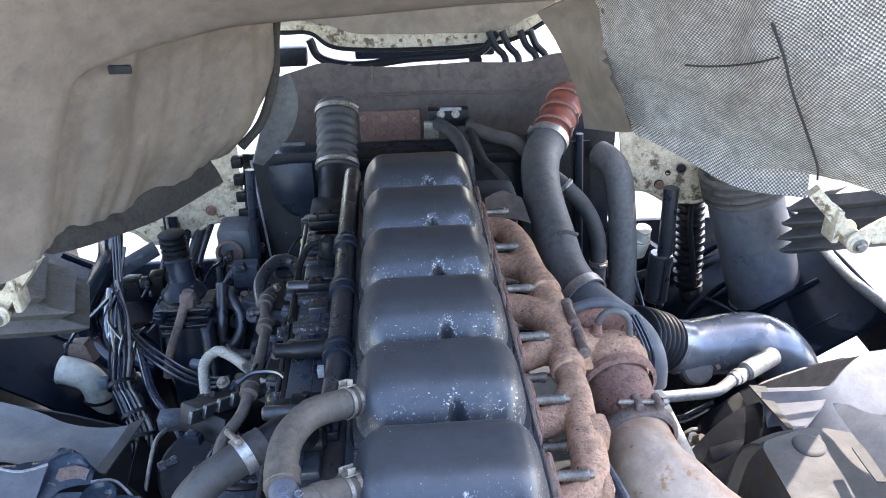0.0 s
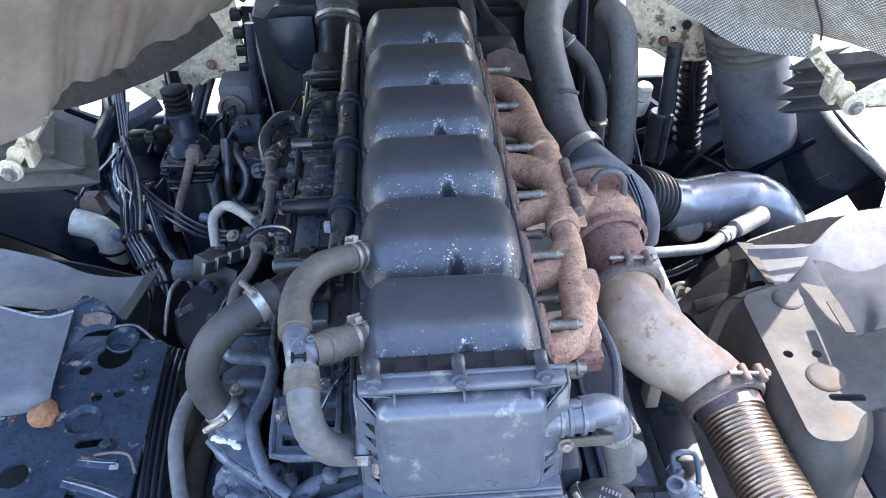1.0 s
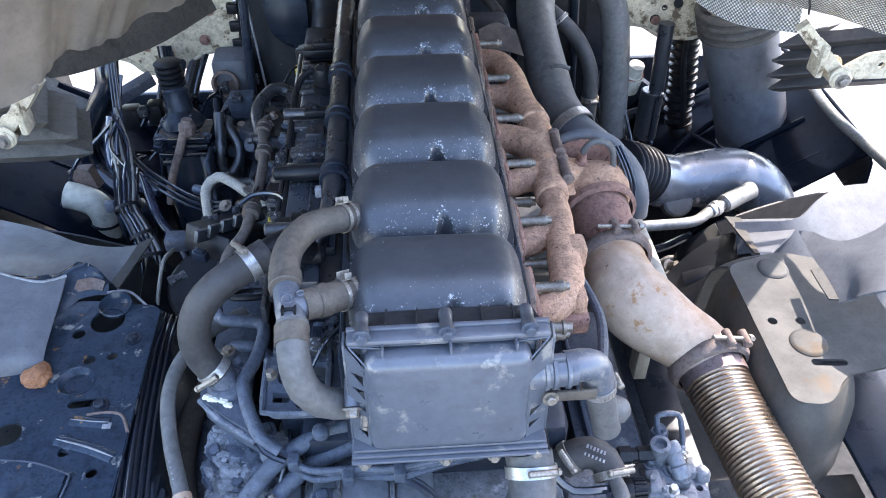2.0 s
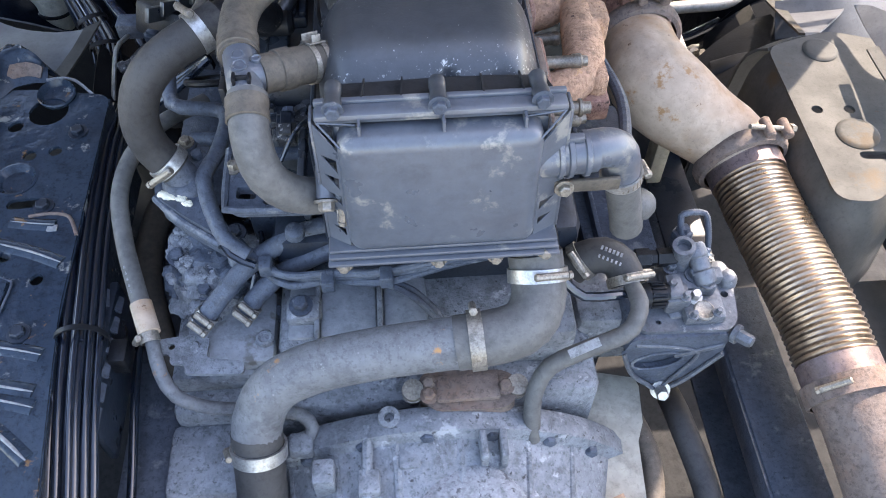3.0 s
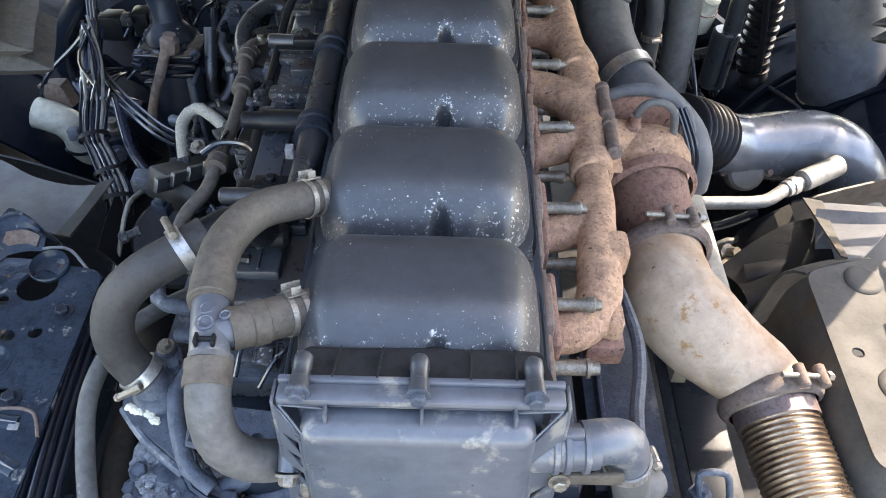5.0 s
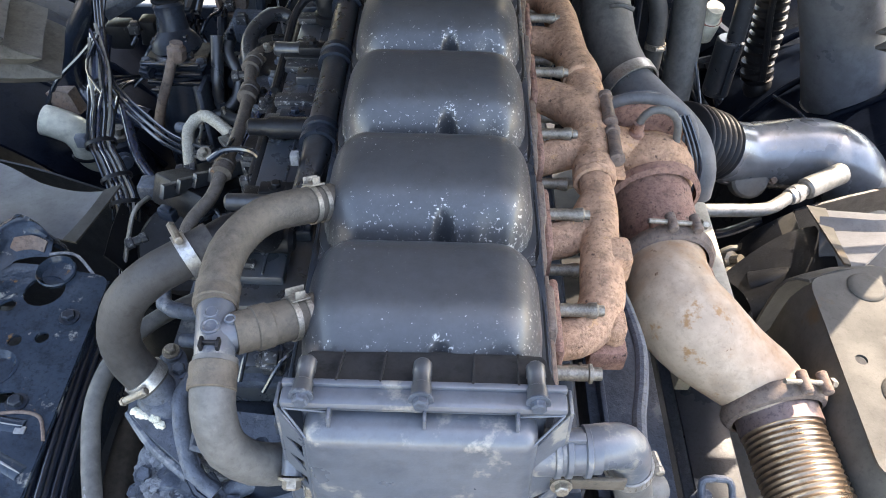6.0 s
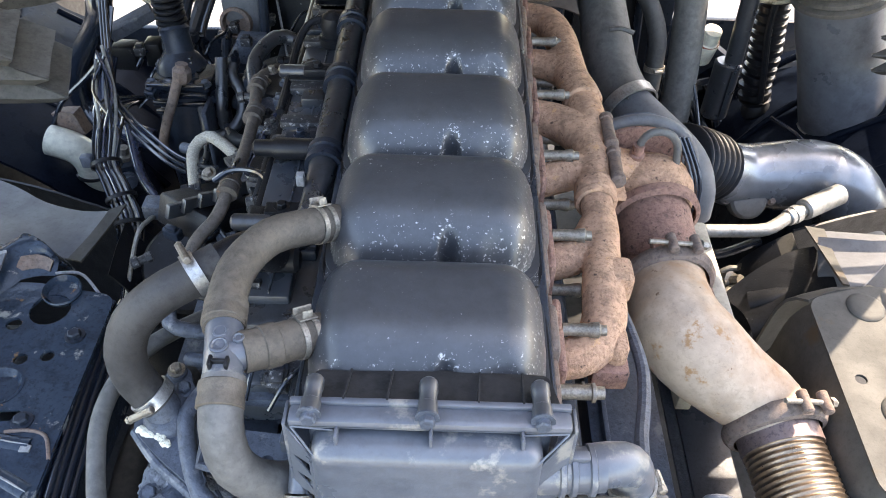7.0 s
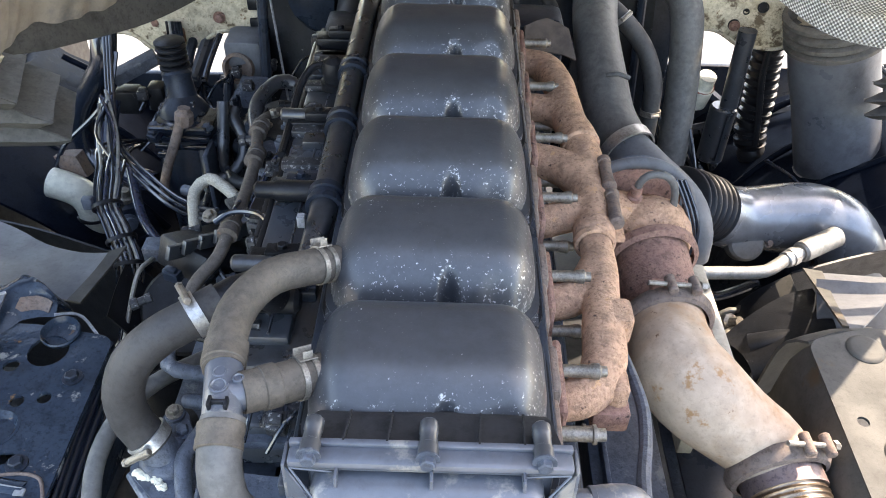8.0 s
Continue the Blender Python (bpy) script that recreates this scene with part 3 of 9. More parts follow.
g.sheet([[(-0.655, 0.60, 1.385), (-0.625, 0.62, 1.45), (-0.575, 0.625, 1.58), (-0.535, 0.645, 1.69)],
         [(-0.616, 0.66, 1.405), (-0.575, 0.68, 1.50), (-0.525, 0.69, 1.61), (-0.475, 0.695, 1.715)],
         [(-0.585, 0.75, 1.385), (-0.525, 0.77, 1.49), (-0.475, 0.775, 1.61), (-0.415, 0.76, 1.73)],
         [(-0.553, 0.85, 1.369), (-0.485, 0.86, 1.47), (-0.425, 0.865, 1.60), (-0.365, 0.84, 1.735)],
         [(-0.50, 0.93, 1.370), (-0.435, 0.945, 1.46), (-0.375, 0.95, 1.59), (-0.325, 0.92, 1.73)],
         [(-0.434, 1.0, 1.376), (-0.365, 1.01, 1.44), (-0.308, 1.03, 1.55), (-0.285, 1.0, 1.69)],
         [(-0.40, 1.06, 1.38), (-0.34, 1.07, 1.45), (-0.29, 1.08, 1.55), (-0.275, 1.05, 1.69)]], 64, 30, 0.006, 0.004, 8.0,
        fold=lambda u, v: 0.016 * noise.noise(Vector((7.5 * u + 0.8 * v, 1.2 * v, 0.3))) * min(1, 4 * u) - 0.012 + 0.006 * noise.noise(Vector((19 * u + 1.5 * v, 1.5 * v, 4))))
part("lining_flank", g, M_FELT, cab, "draped grey insulation cloth with soft vertical folds")
g = Geo()
g.box(-0.487, -0.452, 0.667, 0.675, 1.672, 1.686, 0.003)
part("dark_tab", g, M_APRON, cab, "dark brown cloth tab")
g = Geo()
g.sheet([[(-0.70, 0.58, 1.450), (-0.645, 0.66, 1.430), (-0.575, 0.85, 1.400), (-0.445, 1.00, 1.398)],
         [(-0.665, 0.61, 1.415), (-0.616, 0.68, 1.398), (-0.550, 0.865, 1.362), (-0.436, 1.015, 1.366)],
         [(-0.64, 0.645, 1.382), (-0.59, 0.72, 1.360), (-0.53, 0.89, 1.318), (-0.43, 1.03, 1.330)]], 4, 24, 0.004)
part("lining_hem", g, M_HEM, cab, "dark rubber hem of the floor lining")
g = Geo()
g.sheet([[(-0.50, 0.46, 1.93), (-0.2, 0.46, 1.97), (0.05, 0.46, 1.98), (0.30, 0.46, 1.97), (0.42, 0.46, 1.93)],
         [(-0.40, 0.72, 1.83), (-0.2, 0.72, 1.84), (0.05, 0.72, 1.85), (0.25, 0.72, 1.86), (0.36, 0.72, 1.85)],
         [(-0.30, 1.0, 1.70), (-0.15, 1.0, 1.71), (0.05, 1.0, 1.72), (0.2, 1.0, 1.725), (0.335, 1.0, 1.72)]], 30, 30, 0.006, 0.004, 6.0)
part("tunnel_lining", g, M_FELT, cab, "smooth grey insulation of the engine tunnel")
g = Geo()
g.sheet([[(0.258, 1.16, 1.633), (0.300, 1.16, 1.575), (0.334, 1.16, 1.506), (0.369, 1.16, 1.415), (0.380, 1.16, 1.366)],
         [(0.32, 1.05, 1.69), (0.345, 1.07, 1.62), (0.375, 0.95, 1.54), (0.425, 0.95, 1.435)],
         [(0.345, 0.98, 1.705), (0.37, 1.0, 1.63), (0.395, 1.04, 1.53), (0.43, 1.04, 1.44)]], 10, 16, 0.006)
part("tunnel_side", g, M_FELT, cab, "grey tunnel edge beside the heat shield")
g = Geo()
g.sheet([[(0.335, 0.99, 1.70), (0.365, 1.02, 1.61), (0.387, 1.04, 1.54), (0.43, 1.045, 1.44)],
         [(0.39, 0.82, 1.755), (0.43, 0.87, 1.63), (0.49, 0.92, 1.52), (0.52, 0.94, 1.42)],
         [(0.44, 0.66, 1.80), (0.50, 0.74, 1.66), (0.57, 0.80, 1.52), (0.61, 0.83, 1.40)],
         [(0.49, 0.52, 1.83), (0.54, 0.60, 1.68), (0.62, 0.68, 1.53), (0.69, 0.72, 1.43)],
         [(0.58, 0.35, 1.93), (0.685, 0.40, 1.745), (0.765, 0.46, 1.56), (0.82, 0.545, 1.43)]], 96, 60, 0.006, 0.012, 6.0,
        fold=lambda u, v: 0.005 * math.sin(26 * u + 9 * v) * math.sin(3 * v + 0.4) + 0.004 * noise.noise(Vector((u * 9, v * 12, 2))) + 0.0022 * noise.noise(Vector((u * 20 - v * 6, v * 3, 5))))
# Cloth sheet added out of view to keep the sun off the pump.
part("floor_edge", Geo().sheet([[(0.58, 0.352, 1.935), (0.64, 0.38, 1.83), (0.690, 0.402, 1.745)], [(0.74, 0.30, 1.95), (0.79, 0.33, 1.86), (0.82, 0.37, 1.755)], [(0.90, 0.27, 1.95), (0.92, 0.30, 1.87), (0.92, 0.34, 1.79)]], 8, 8, 0.006), M_FELT, cab)
part("heat_shield", g, M_QUILT, cab, "silvery pierced heat-shield cloth with stitched seams")
g = Geo()
g.sheet([[(0.432, 1.062, 1.470), (0.525, 0.958, 1.452), (0.615, 0.85, 1.432), (0.705, 0.752, 1.455)],
         [(0.45, 1.05, 1.405), (0.54, 0.95, 1.375), (0.625, 0.84, 1.35), (0.71, 0.75, 1.37)]], 4, 24, 0.005, 0.003, 8)
part("shield_hem", g, M_QUILT, cab)
g = Geo()
g.tube([(0.500, 0.589, 1.735), (0.534, 0.601, 1.681), (0.562, 0.607, 1.624), (0.622, 0.648, 1.540), (0.672, 0.677, 1.464), (0.688, 0.694, 1.430)], 0.0022, 8)
part("seam", g, M_DARKRUB, cab, "dark stitched seam")
g = Geo()
g.tube([(0.470, 0.825, 1.607), (0.496, 0.789, 1.614), (0.514, 0.720, 1.635), (0.514, 0.634, 1.665), (0.527, 0.604, 1.680)], 0.0018, 8)
part("seam", g, M_DARKRUB, cab, "dark stitched seam")

# Unseen sheet added here to throw shade on the intake duct.
part("floor_side", Geo().sheet([[(0.82, 0.92, 1.47), (0.90, 0.92, 1.46), (0.97, 0.93, 1.45)], [(0.80, 1.05, 1.47), (0.93, 1.08, 1.46), (1.05, 1.12, 1.45)], [(0.80, 1.25, 1.47), (0.98, 1.28, 1.46), (1.15, 1.33, 1.45)]], 10, 10, 0.012), M_FELT, cab)
# inside of the cab front, seen through the tunnel
g = Geo()
front = [(-0.50, 1.9, 1.52), (-0.41, 1.9, 1.445), (-0.30, 1.9, 1.435), (-0.21, 1.9, 1.385), (0.08, 1.9, 1.375), (0.30, 1.9, 1.39), (0.41, 1.9, 1.44), (0.50, 1.9, 1.50)]
g.sheet([[Vector(p) + Vector((0, 0.02, 0.11)) for p in front], [Vector(p) + Vector((0, 0, 0.05)) for p in front], front], 8, 40, 0.012, 0.003, 12)
part("front_panel", g, M_CREAM, cab, "dirty cream-painted front panel with rust along its flange")
g = Geo()
g.tube([Vector(p) + Vector((0, -0.012, -0.004)) for p in front], 0.007, 10)
part("rubber_seal", g, M_BLACK, cab)
for i in range(9):
    x = -0.17 + i * 0.048 + 0.01 * math.sin(i * 2.1)
    g = Geo().lathe((x, 1.885, 1.40 + 0.004 * math.sin(i)), (0, -1, 0), [(0, 0.006), (0.003, 0.0055), (0.005, 0.003)], 8)
    part("rivet", g, M_RUSTDARK, cab)
g = Geo()
g.sheet([[(-0.55, 1.0, 1.90), (0.0, 1.0, 1.92), (0.55, 1.0, 1.90)], [(-0.55, 1.92, 1.64), (0.0, 1.92, 1.60), (0.55, 1.92, 1.64)]], 10, 10, 0.01)
part("tunnel_roof", g, M_FELT, cab)
# wiper linkage hanging below the cab front
g = Geo()
g.tube([(-0.30, 1.86, 1.42), (-0.27, 1.86, 1.36), (-0.16, 1.86, 1.335), (0.0, 1.86, 1.35), (0.15, 1.86, 1.355), (0.22, 1.86, 1.365), (0.27, 1.86, 1.42)], 0.013, 10)
g.lathe((-0.185, 1.86, 1.325), (0, -1, 0), [(0, 0.02), (0.03, 0.02)], 12)
g.lathe((0.20, 1.86, 1.345), (0, -1, 0), [(0, 0.02), (0.03, 0.02)], 12)
g.box(-0.40, -0.31, 1.83, 1.88, 1.345, 1.40, 0.006)
part("wiper_linkage", g, M_BLACK, cab)
part("front_beam", Geo().box(-0.17, 0.27, 1.915, 1.95, 1.335, 1.385, 0.008), M_CHASSIS, cab, "dark beam behind the cab front panel")
ROOF = [(-0.42, 1.50), (-0.30, 1.475), (-0.24, 1.462), (-0.15, 1.432), (0.10, 1.425), (0.28, 1.43), (0.36, 1.462), (0.44, 1.49)]
part("tunnel_lining", Geo().sheet([[(x, 1.80, 1.62) for x, z in ROOF], [(x, 1.845, 0.5 * z + 0.79) for x, z in ROOF], [(x, 1.862, z) for x, z in ROOF]], 10, 36, 0.006, 0.006, 7), M_FELT, cab)
for i, x in enumerate((0.26, 0.30, 0.355, 0.385)):
    part("cable", Geo().tube([(x - 0.02, 1.84, 1.43), (x, 1.83, 1.385), (x + 0.03, 1.82, 1.35), (x + 0.02, 1.80, 1.28)], 0.011, 10), M_BLACK, cab)


def lock_bracket(side):
    """Cream cab pillar end with holes and rust."""
    return thing("cab_bracket", (side * 0.6, 1.2, 1.1), "cream-painted steel cab lock bracket with rust and dirt", "bracket", "cab lock brackets")


br = lock_bracket(-1)
EDGE = [(-0.90, 1.17, 1.13), (-0.805, 1.235, 1.121), (-0.748, 1.24, 1.125), (-0.709, 1.24, 1.115), (-0.679, 1.235, 1.09), (-0.64, 1.23, 1.083), (-0.601, 1.235, 1.088), (-0.571, 1.24, 1.10), (-0.531, 1.25, 1.124), (-0.485, 1.255, 1.128), (-0.439, 1.26, 1.131)]
g = Geo()
g.sheet([[(x, y + 0.03, 1.36) for x, y, z in EDGE], [(x, y + 0.012, 0.45 * z + 0.55 * 1.36) for x, y, z in EDGE], [(x, y, z + 0.03) for x, y, z in EDGE], EDGE], 16, 44, 0.006, 0.004, 15)
part("pressing", g, M_CREAM, br)
part("lip", Geo().tube([(x, y - 0.006, z) for x, y, z in EDGE], 0.005, 8), M_CREAM, br)
part("lock_plate", Geo().box(-0.615, -0.597, 1.222, 1.232, 1.108, 1.14, 0.003), M_ORANGE, br, "rusty lock striker")
for x, y, z in ((-0.52, 1.246, 1.16), (-0.50, 1.258, 1.23), (-0.66, 1.236, 1.15)):
    part("bolt", Geo().hexbolt((x, y, z), (0.15, -1, 0), 0.009, 0.008), M_RUSTDARK, br)

br = lock_bracket(1)
EDGE = [(0.51, 1.28, 1.153), (0.545, 1.28, 1.151), (0.582, 1.27, 1.150), (0.63, 1.26, 1.124), (0.661, 1.255, 1.123), (0.71, 1.25, 1.122), (0.748, 1.23, 1.150), (0.78, 1.19, 1.178), (0.84, 1.10, 1.20)]
g = Geo()
g.sheet([[(x - 0.02, y + 0.03, 1.36) for x, y, z in EDGE], [(x, y + 0.012, 0.45 * z + 0.55 * 1.36) for x, y, z in EDGE], [(x, y, z + 0.03) for x, y, z in EDGE], EDGE], 14, 40, 0.006, 0.003, 15)
part("pressing", g, M_CREAM, br)
part("lip", Geo().tube([(x, y - 0.006, z) for x, y, z in EDGE], 0.005, 8), M_CREAM, br)
for x, y, z, r in ((0.545, 1.292, 1.26, 0.016), (0.575, 1.285, 1.24, 0.008), (0.61, 1.258, 1.17, 0.013), (0.575, 1.272, 1.19, 0.01), (0.655, 1.238, 1.22, 0.012), (0.63, 1.26, 1.20, 0.007)):
    part("hole_rim", Geo().lathe((x, y, z), (-0.2, -1, 0), [(0, r), (0.003, r), (0.003, r * 0.7), (-0.004, r * 0.6)], 14), M_BLACK, br)
part("bolt", Geo().hexbolt((0.61, 1.252, 1.17), (-0.2, -1, 0), 0.008, 0.01), M_RUSTDARK, br)

for s, pts in ((-1, [(-0.64, 0.60, 1.405), (-0.72, 0.60, 1.31)]), (1, [(0.64, 0.62, 1.445), (0.716, 0.60, 1.366)])):
    t = thing("cab_catch", pts[1], "cream steel cab catch with a roller at its end", "catch", "cab catches")
    a, b = (Vector(p) for p in pts)
    g = Geo().tube([a, a.lerp(b, 0.5), b], 0.016, 4)
    part("arm", g, M_CREAM, t)
    g = Geo().lathe(b + Vector((0, -0.03, -0.005)), (0, 1, 0), [(0, 0.013), (0.004, 0.017), (0.05, 0.017), (0.054, 0.013)], 16)
    part("roller", g, M_CREAM, t)
    for dy in (-0.024, 0.020):
        part("cheek", Geo().lathe(b + Vector((0, dy, -0.002)), (0, 1, 0), [(0, 0.019), (0.001, 0.021), (0.004, 0.021), (0.005, 0.019)], 16), M_CREAM, t)
    if s > 0:
        part("mount_plate", Geo().plate(rounded([(0.722, 1.352), (0.90, 1.352), (0.90, 1.415), (0.76, 1.400), (0.722, 1.376)], 0.006, 3), [ring(0.79, 1.378, 0.006, 10)], -0.592, 0.006, Matrix(((1, 0, 0, 0), (0, 0, -1, 0), (0, 1, 0, 0), (0, 0, 0, 1)))), M_CREAM, t)
    part("pin", Geo().hexbolt(b + Vector((0, -0.028, -0.005)), (0, -1, 0), 0.009, 0.008), M_WORM, t)
    part("gusset", Geo().box(-0.006, 0.006, -0.020, 0.020, -0.03, 0.03, 0.003, Matrix.Translation(a.lerp(b, 0.55) + Vector((0, 0, -0.014)))), M_CREAM, t)


def bellows(tips, out, along, far, material, label):
    """A folded rubber air duct: flat facets zigzag between sharp outer edges."""
    t = thing("intake_bellows", tips[-1], label, "bellows", "air intake bellows")
    tips = [Vector(p) for p in tips]
    out, along, far = Vector(out), Vector(along), Vector(far)
    step = (tips[-1] - tips[0]) / (len(tips) - 1)
    for i, tip in enumerate(tips):
        up = (tips[i - 1] + tip) / 2 if i else tip - step / 2
        dn = (tips[i + 1] + tip) / 2 if i < len(tips) - 1 else tip + step / 2
        for v in (up - out, dn - out):
            fold = part("fold", Geo().sheet([[v + along, v + along * 0.45 + Vector((0, -0.006, 0.004)), v], [tip + along, tip + along * 0.45, tip]], 3, 12, 0.004, 0.003, 16), material, t, angle=20)
            part("fold_side", Geo().sheet([[v, v + far * 0.5, v + far], [tip, tip + far * 0.5, tip + far]], 3, 8, 0.004, 0.002, 16), material, fold, angle=20)


bellows([(-0.735, 0.690, 1.300), (-0.705, 0.710, 1.255), (-0.672, 0.735, 1.205), (-0.660, 0.750, 1.160)], (0.046, -0.012, 0), (-0.34, -0.10, 0.055), (-0.045, 0.15, 0.004), M_GASKET, "dusty folded rubber bellows of the cab air duct")
# Right bellows takes a darker rubber than the left: shade put into colour.
bellows([(0.782, 0.940, 1.248), (0.785, 0.952, 1.2045), (0.791, 0.970, 1.158), (0.812, 0.986, 1.118)], (-0.044, -0.014, 0), (0.24, -0.10, 0.07), (0.12, 0.05, 0.0), M_DARKRUB, "folded rubber bellows beside the round air pipe, coloured dark for shade")


# ---- engine ----
PITCH = 0.155


def cover_mesh():
    """A moulded valve cover: flat rounded top, scalloped front edge."""
    g = Geo()
    w, d, h = 0.209, 0.152, 0.060
    us = sorted({round(-math.cos(math.pi * i / 56), 5) for i in range(57)} | {round((0.016 + 0.0012 * k) / (w / 2), 5) for k in range(-20, 21)})
    vs = [-math.cos(math.pi * i / 48) for i in range(49)]
    verts, faces = [], []
    for v in vs:
        for u in us:
            x, y = u * w / 2, v * d / 2
            sx, sy = (w / 2 - abs(x)) / 0.042, (d / 2 - abs(y)) / (0.066 if y < 0 else 0.046)
            q = (max(0.0, 1 - sx) ** 2.15 + max(0.0, 1 - sy) ** 2.15) ** (1 / 2.15)
            t = max(0.0, 1 - q)
            z = h * max(0.0, 1 - q ** 2.3) ** 0.54 + 0.0045 * (1 - (2 * y / d) ** 2) * (1 - (2 * x / w) ** 4)
            z += 0.0008 * noise.noise(Vector((x * 25, y * 25, 3)))
            mark = 0.0
            q = math.hypot((x - 0.016) / 0.0100, (y + d / 2) / 0.019)
            if q < 1.30:
                f = 1 if q < 0.75 else (1.30 - q) / 0.55
                z = z * (1 - f * f * (3 - 2 * f)) + 0.006 * f * f * (3 - 2 * f)
            q2 = math.hypot((x - 0.064) / 0.015, (y + d / 2) / 0.019)
            if q2 < 1.5:
                z -= 0.013 * (1 - (q2 / 1.5) ** 2) ** 1.5
            mark = max(0.0, 0.95 - abs(q - 1.35) * 1.5, 0.80 - abs(q2 - 0.9) * 0.9) * (1 if y < 0 else 0) * (1 if q > 1.0 else 0.2)
            mark = max(mark, 0.8 * max(0, noise.noise(Vector((x * 22, y * 22, 7)))) , 0.85 * max(0, 1 - math.hypot(x + 0.075, y - 0.052) / 0.026), 0.80 * max(0, 1 - t * 1.1) * (1.0 if x > 0.05 else 0.75), 0.9 * max(0, 1 - math.hypot(x - 0.088, y - 0.045) / 0.028))
            verts.append((x, y, max(0.0, z)))
            g.wear.append(min(1.0, mark))
    a, b = len(vs), len(us)
    for i in range(a - 1):
        for j in range(b - 1):
            faces.append((i * b + j, i * b + j + 1, i * b + b + j + 1, i * b + b + j))
    g.put(verts, faces)
    return g


cover = thing("valve_cover", (-0.018, 0.067, 1.375), "matt black plastic valve cover with chalky wear on its front edge", "valve cover", "row of valve covers")
cg = cover_mesh()
cg.v = [(x - 0.018, y + 0.067, z + 1.375) for x, y, z in cg.v]
part("cover_top", cg, M_COVER, cover, angle=60)
g = Geo()
g.plate(rounded([(-0.125, -0.010), (0.089, -0.010), (0.089, 0.144), (-0.125, 0.144)], 0.038, 7), [], 1.377, 0.022)
part("skirt", g, M_COVER, cover)
g = Geo()
g.plate(rounded([(-0.129, -0.012), (0.093, -0.012), (0.093, 0.1425), (-0.129, 0.1425)], 0.040, 7), [], 1.364, 0.008)
part("gasket_lip", g, M_BLACK, cover)
g = Geo().lathe((0.0, -0.004, 1.376), (0, -0.2, 1), [(0, 0.0100), (0.008, 0.0098), (0.009, 0.009), (0.009, 0.004)], 20)
part("notch_seat", g, M_RAIL, cover)
part("bolt", Geo().hexbolt((0.0, -0.004, 1.384), (0, -0.25, 1), 0.0055, 0.008), M_CHASSIS, cover, "dull steel bolt in the front notch")
for n in range(1, 6):
    copy_thing(cover, Matrix.Translation((-0.018, 0.067 + PITCH * n, 1.375)))

engine = thing("engine_block", (0, 0.45, 0.75), "dark blue-grey six-cylinder diesel engine block", "engine")
g = Geo()
g.box(-0.135, 0.098, -0.005, 0.945, 1.20, 1.357, 0.006)
part("cylinder_head", g, M_CHASSIS, engine)
g = Geo()
g.box(-0.20, 0.15, 0.0, 0.98, 0.72, 1.20, 0.02)
part("crankcase", g, M_CHASSIS, engine)
for n in range(6):
    g = Geo()
    y = PITCH * n
    g.box(0.094, 0.108, y + 0.09, y + 0.152, 1.235, 1.345, 0.006)
    g.box(0.094, 0.103, y + 0.02, y + 0.08, 1.25, 1.35, 0.004)
    part("head_boss", g, M_CASTRUST, engine)

# intake side: long black box with ribs, clips and studs
intake = thing("intake_manifold", (-0.2, 0.45, 1.2), "long black plastic intake housing with ribbed clips", "intake manifold")
g = Geo()
g.box(-0.232, -0.137, 0.15, 0.92, 1.17, 1.297, 0.010)
part("housing", g, M_RAIL, intake)
part("edge_rib", Geo().box(-0.236, -0.228, 0.16, 0.91, 1.293, 1.306, 0.002), M_BLACK, intake)
for i, y in enumerate((0.30, 0.44, 0.60, 0.74, 0.86)):
    g = Geo()
    g.box(-0.236, -0.165, y - 0.016, y + 0.016, 1.297, 1.318, 0.004)
    g.box(-0.215, -0.17, y - 0.010, y + 0.010, 1.316, 1.330, 0.003)
    g.hexbolt((-0.195, y, 1.329), (0, 0, 1), 0.006, 0.006)
    part("clip", g, M_CHASSIS if i % 2 else M_BLACK, intake)
for y in (0.415, 0.22):
    g = Geo()
    g.lathe((-0.252, y, 1.325), (1, 0, 0), [(0, 0.006), (0.004, 0.011), (0.025, 0.011), (0.03, 0.014), (0.085, 0.014), (0.09, 0.010)], 14)
    part("injector_connector", g, M_BLACK, intake)
for y in (0.265, 0.53):
    g = Geo()
    g.box(-0.185, -0.15, y - 0.02, y + 0.02, 1.297, 1.312, 0.003)
    for k in range(3):
        g.box(-0.182 + k * 0.012, -0.174 + k * 0.012, y - 0.017, y + 0.017, 1.312, 1.318, 0.001)
    part("connector", g, M_CHASSIS, intake)
g = Geo()
g.lathe((-0.185, 0.70, 1.31), (0, 0, 1), [(0, 0.022), (0.012, 0.022), (0.014, 0.017), (0.03, 0.019), (0.045, 0.015), (0.052, 0.006)], 18)
part("vent_valve", g, M_BLACK, intake)
part("vent_pipe", Geo().tube([(-0.185, 0.71, 1.345), (-0.215, 0.70, 1.345), (-0.232, 0.67, 1.33), (-0.237, 0.60, 1.312), (-0.238, 0.52, 1.306)], 0.006, 10), M_BLACK, intake)

for i in range(3):
    y = 0.30 + i * 0.245
    w = 0.010 + 0.004 * ((i * 7) % 3)
    part("rib_block", Geo().box(-0.234 + 0.012 * ((i * 5) % 3), -0.172 - 0.006 * (i % 2), y - w, y + w, 1.297, 1.306 + 0.005 * ((i * 3) % 4), 0.003), M_RAIL if i % 3 else M_CHASSIS, intake)
    if i % 2:
        part("screw", Geo().hexbolt((-0.222, y + 0.018, 1.297), (0, 0, 1), 0.004, 0.006), M_WORM, intake)
for i, y in enumerate((0.285, 0.605)):
    part("cross_pipe", Geo().lathe((-0.252, y, 1.318), (1, 0, 0), [(0, 0.007), (0.003, 0.010), (0.05, 0.010), (0.055, 0.0125), (0.09, 0.0125)], 14), M_RAIL, intake)
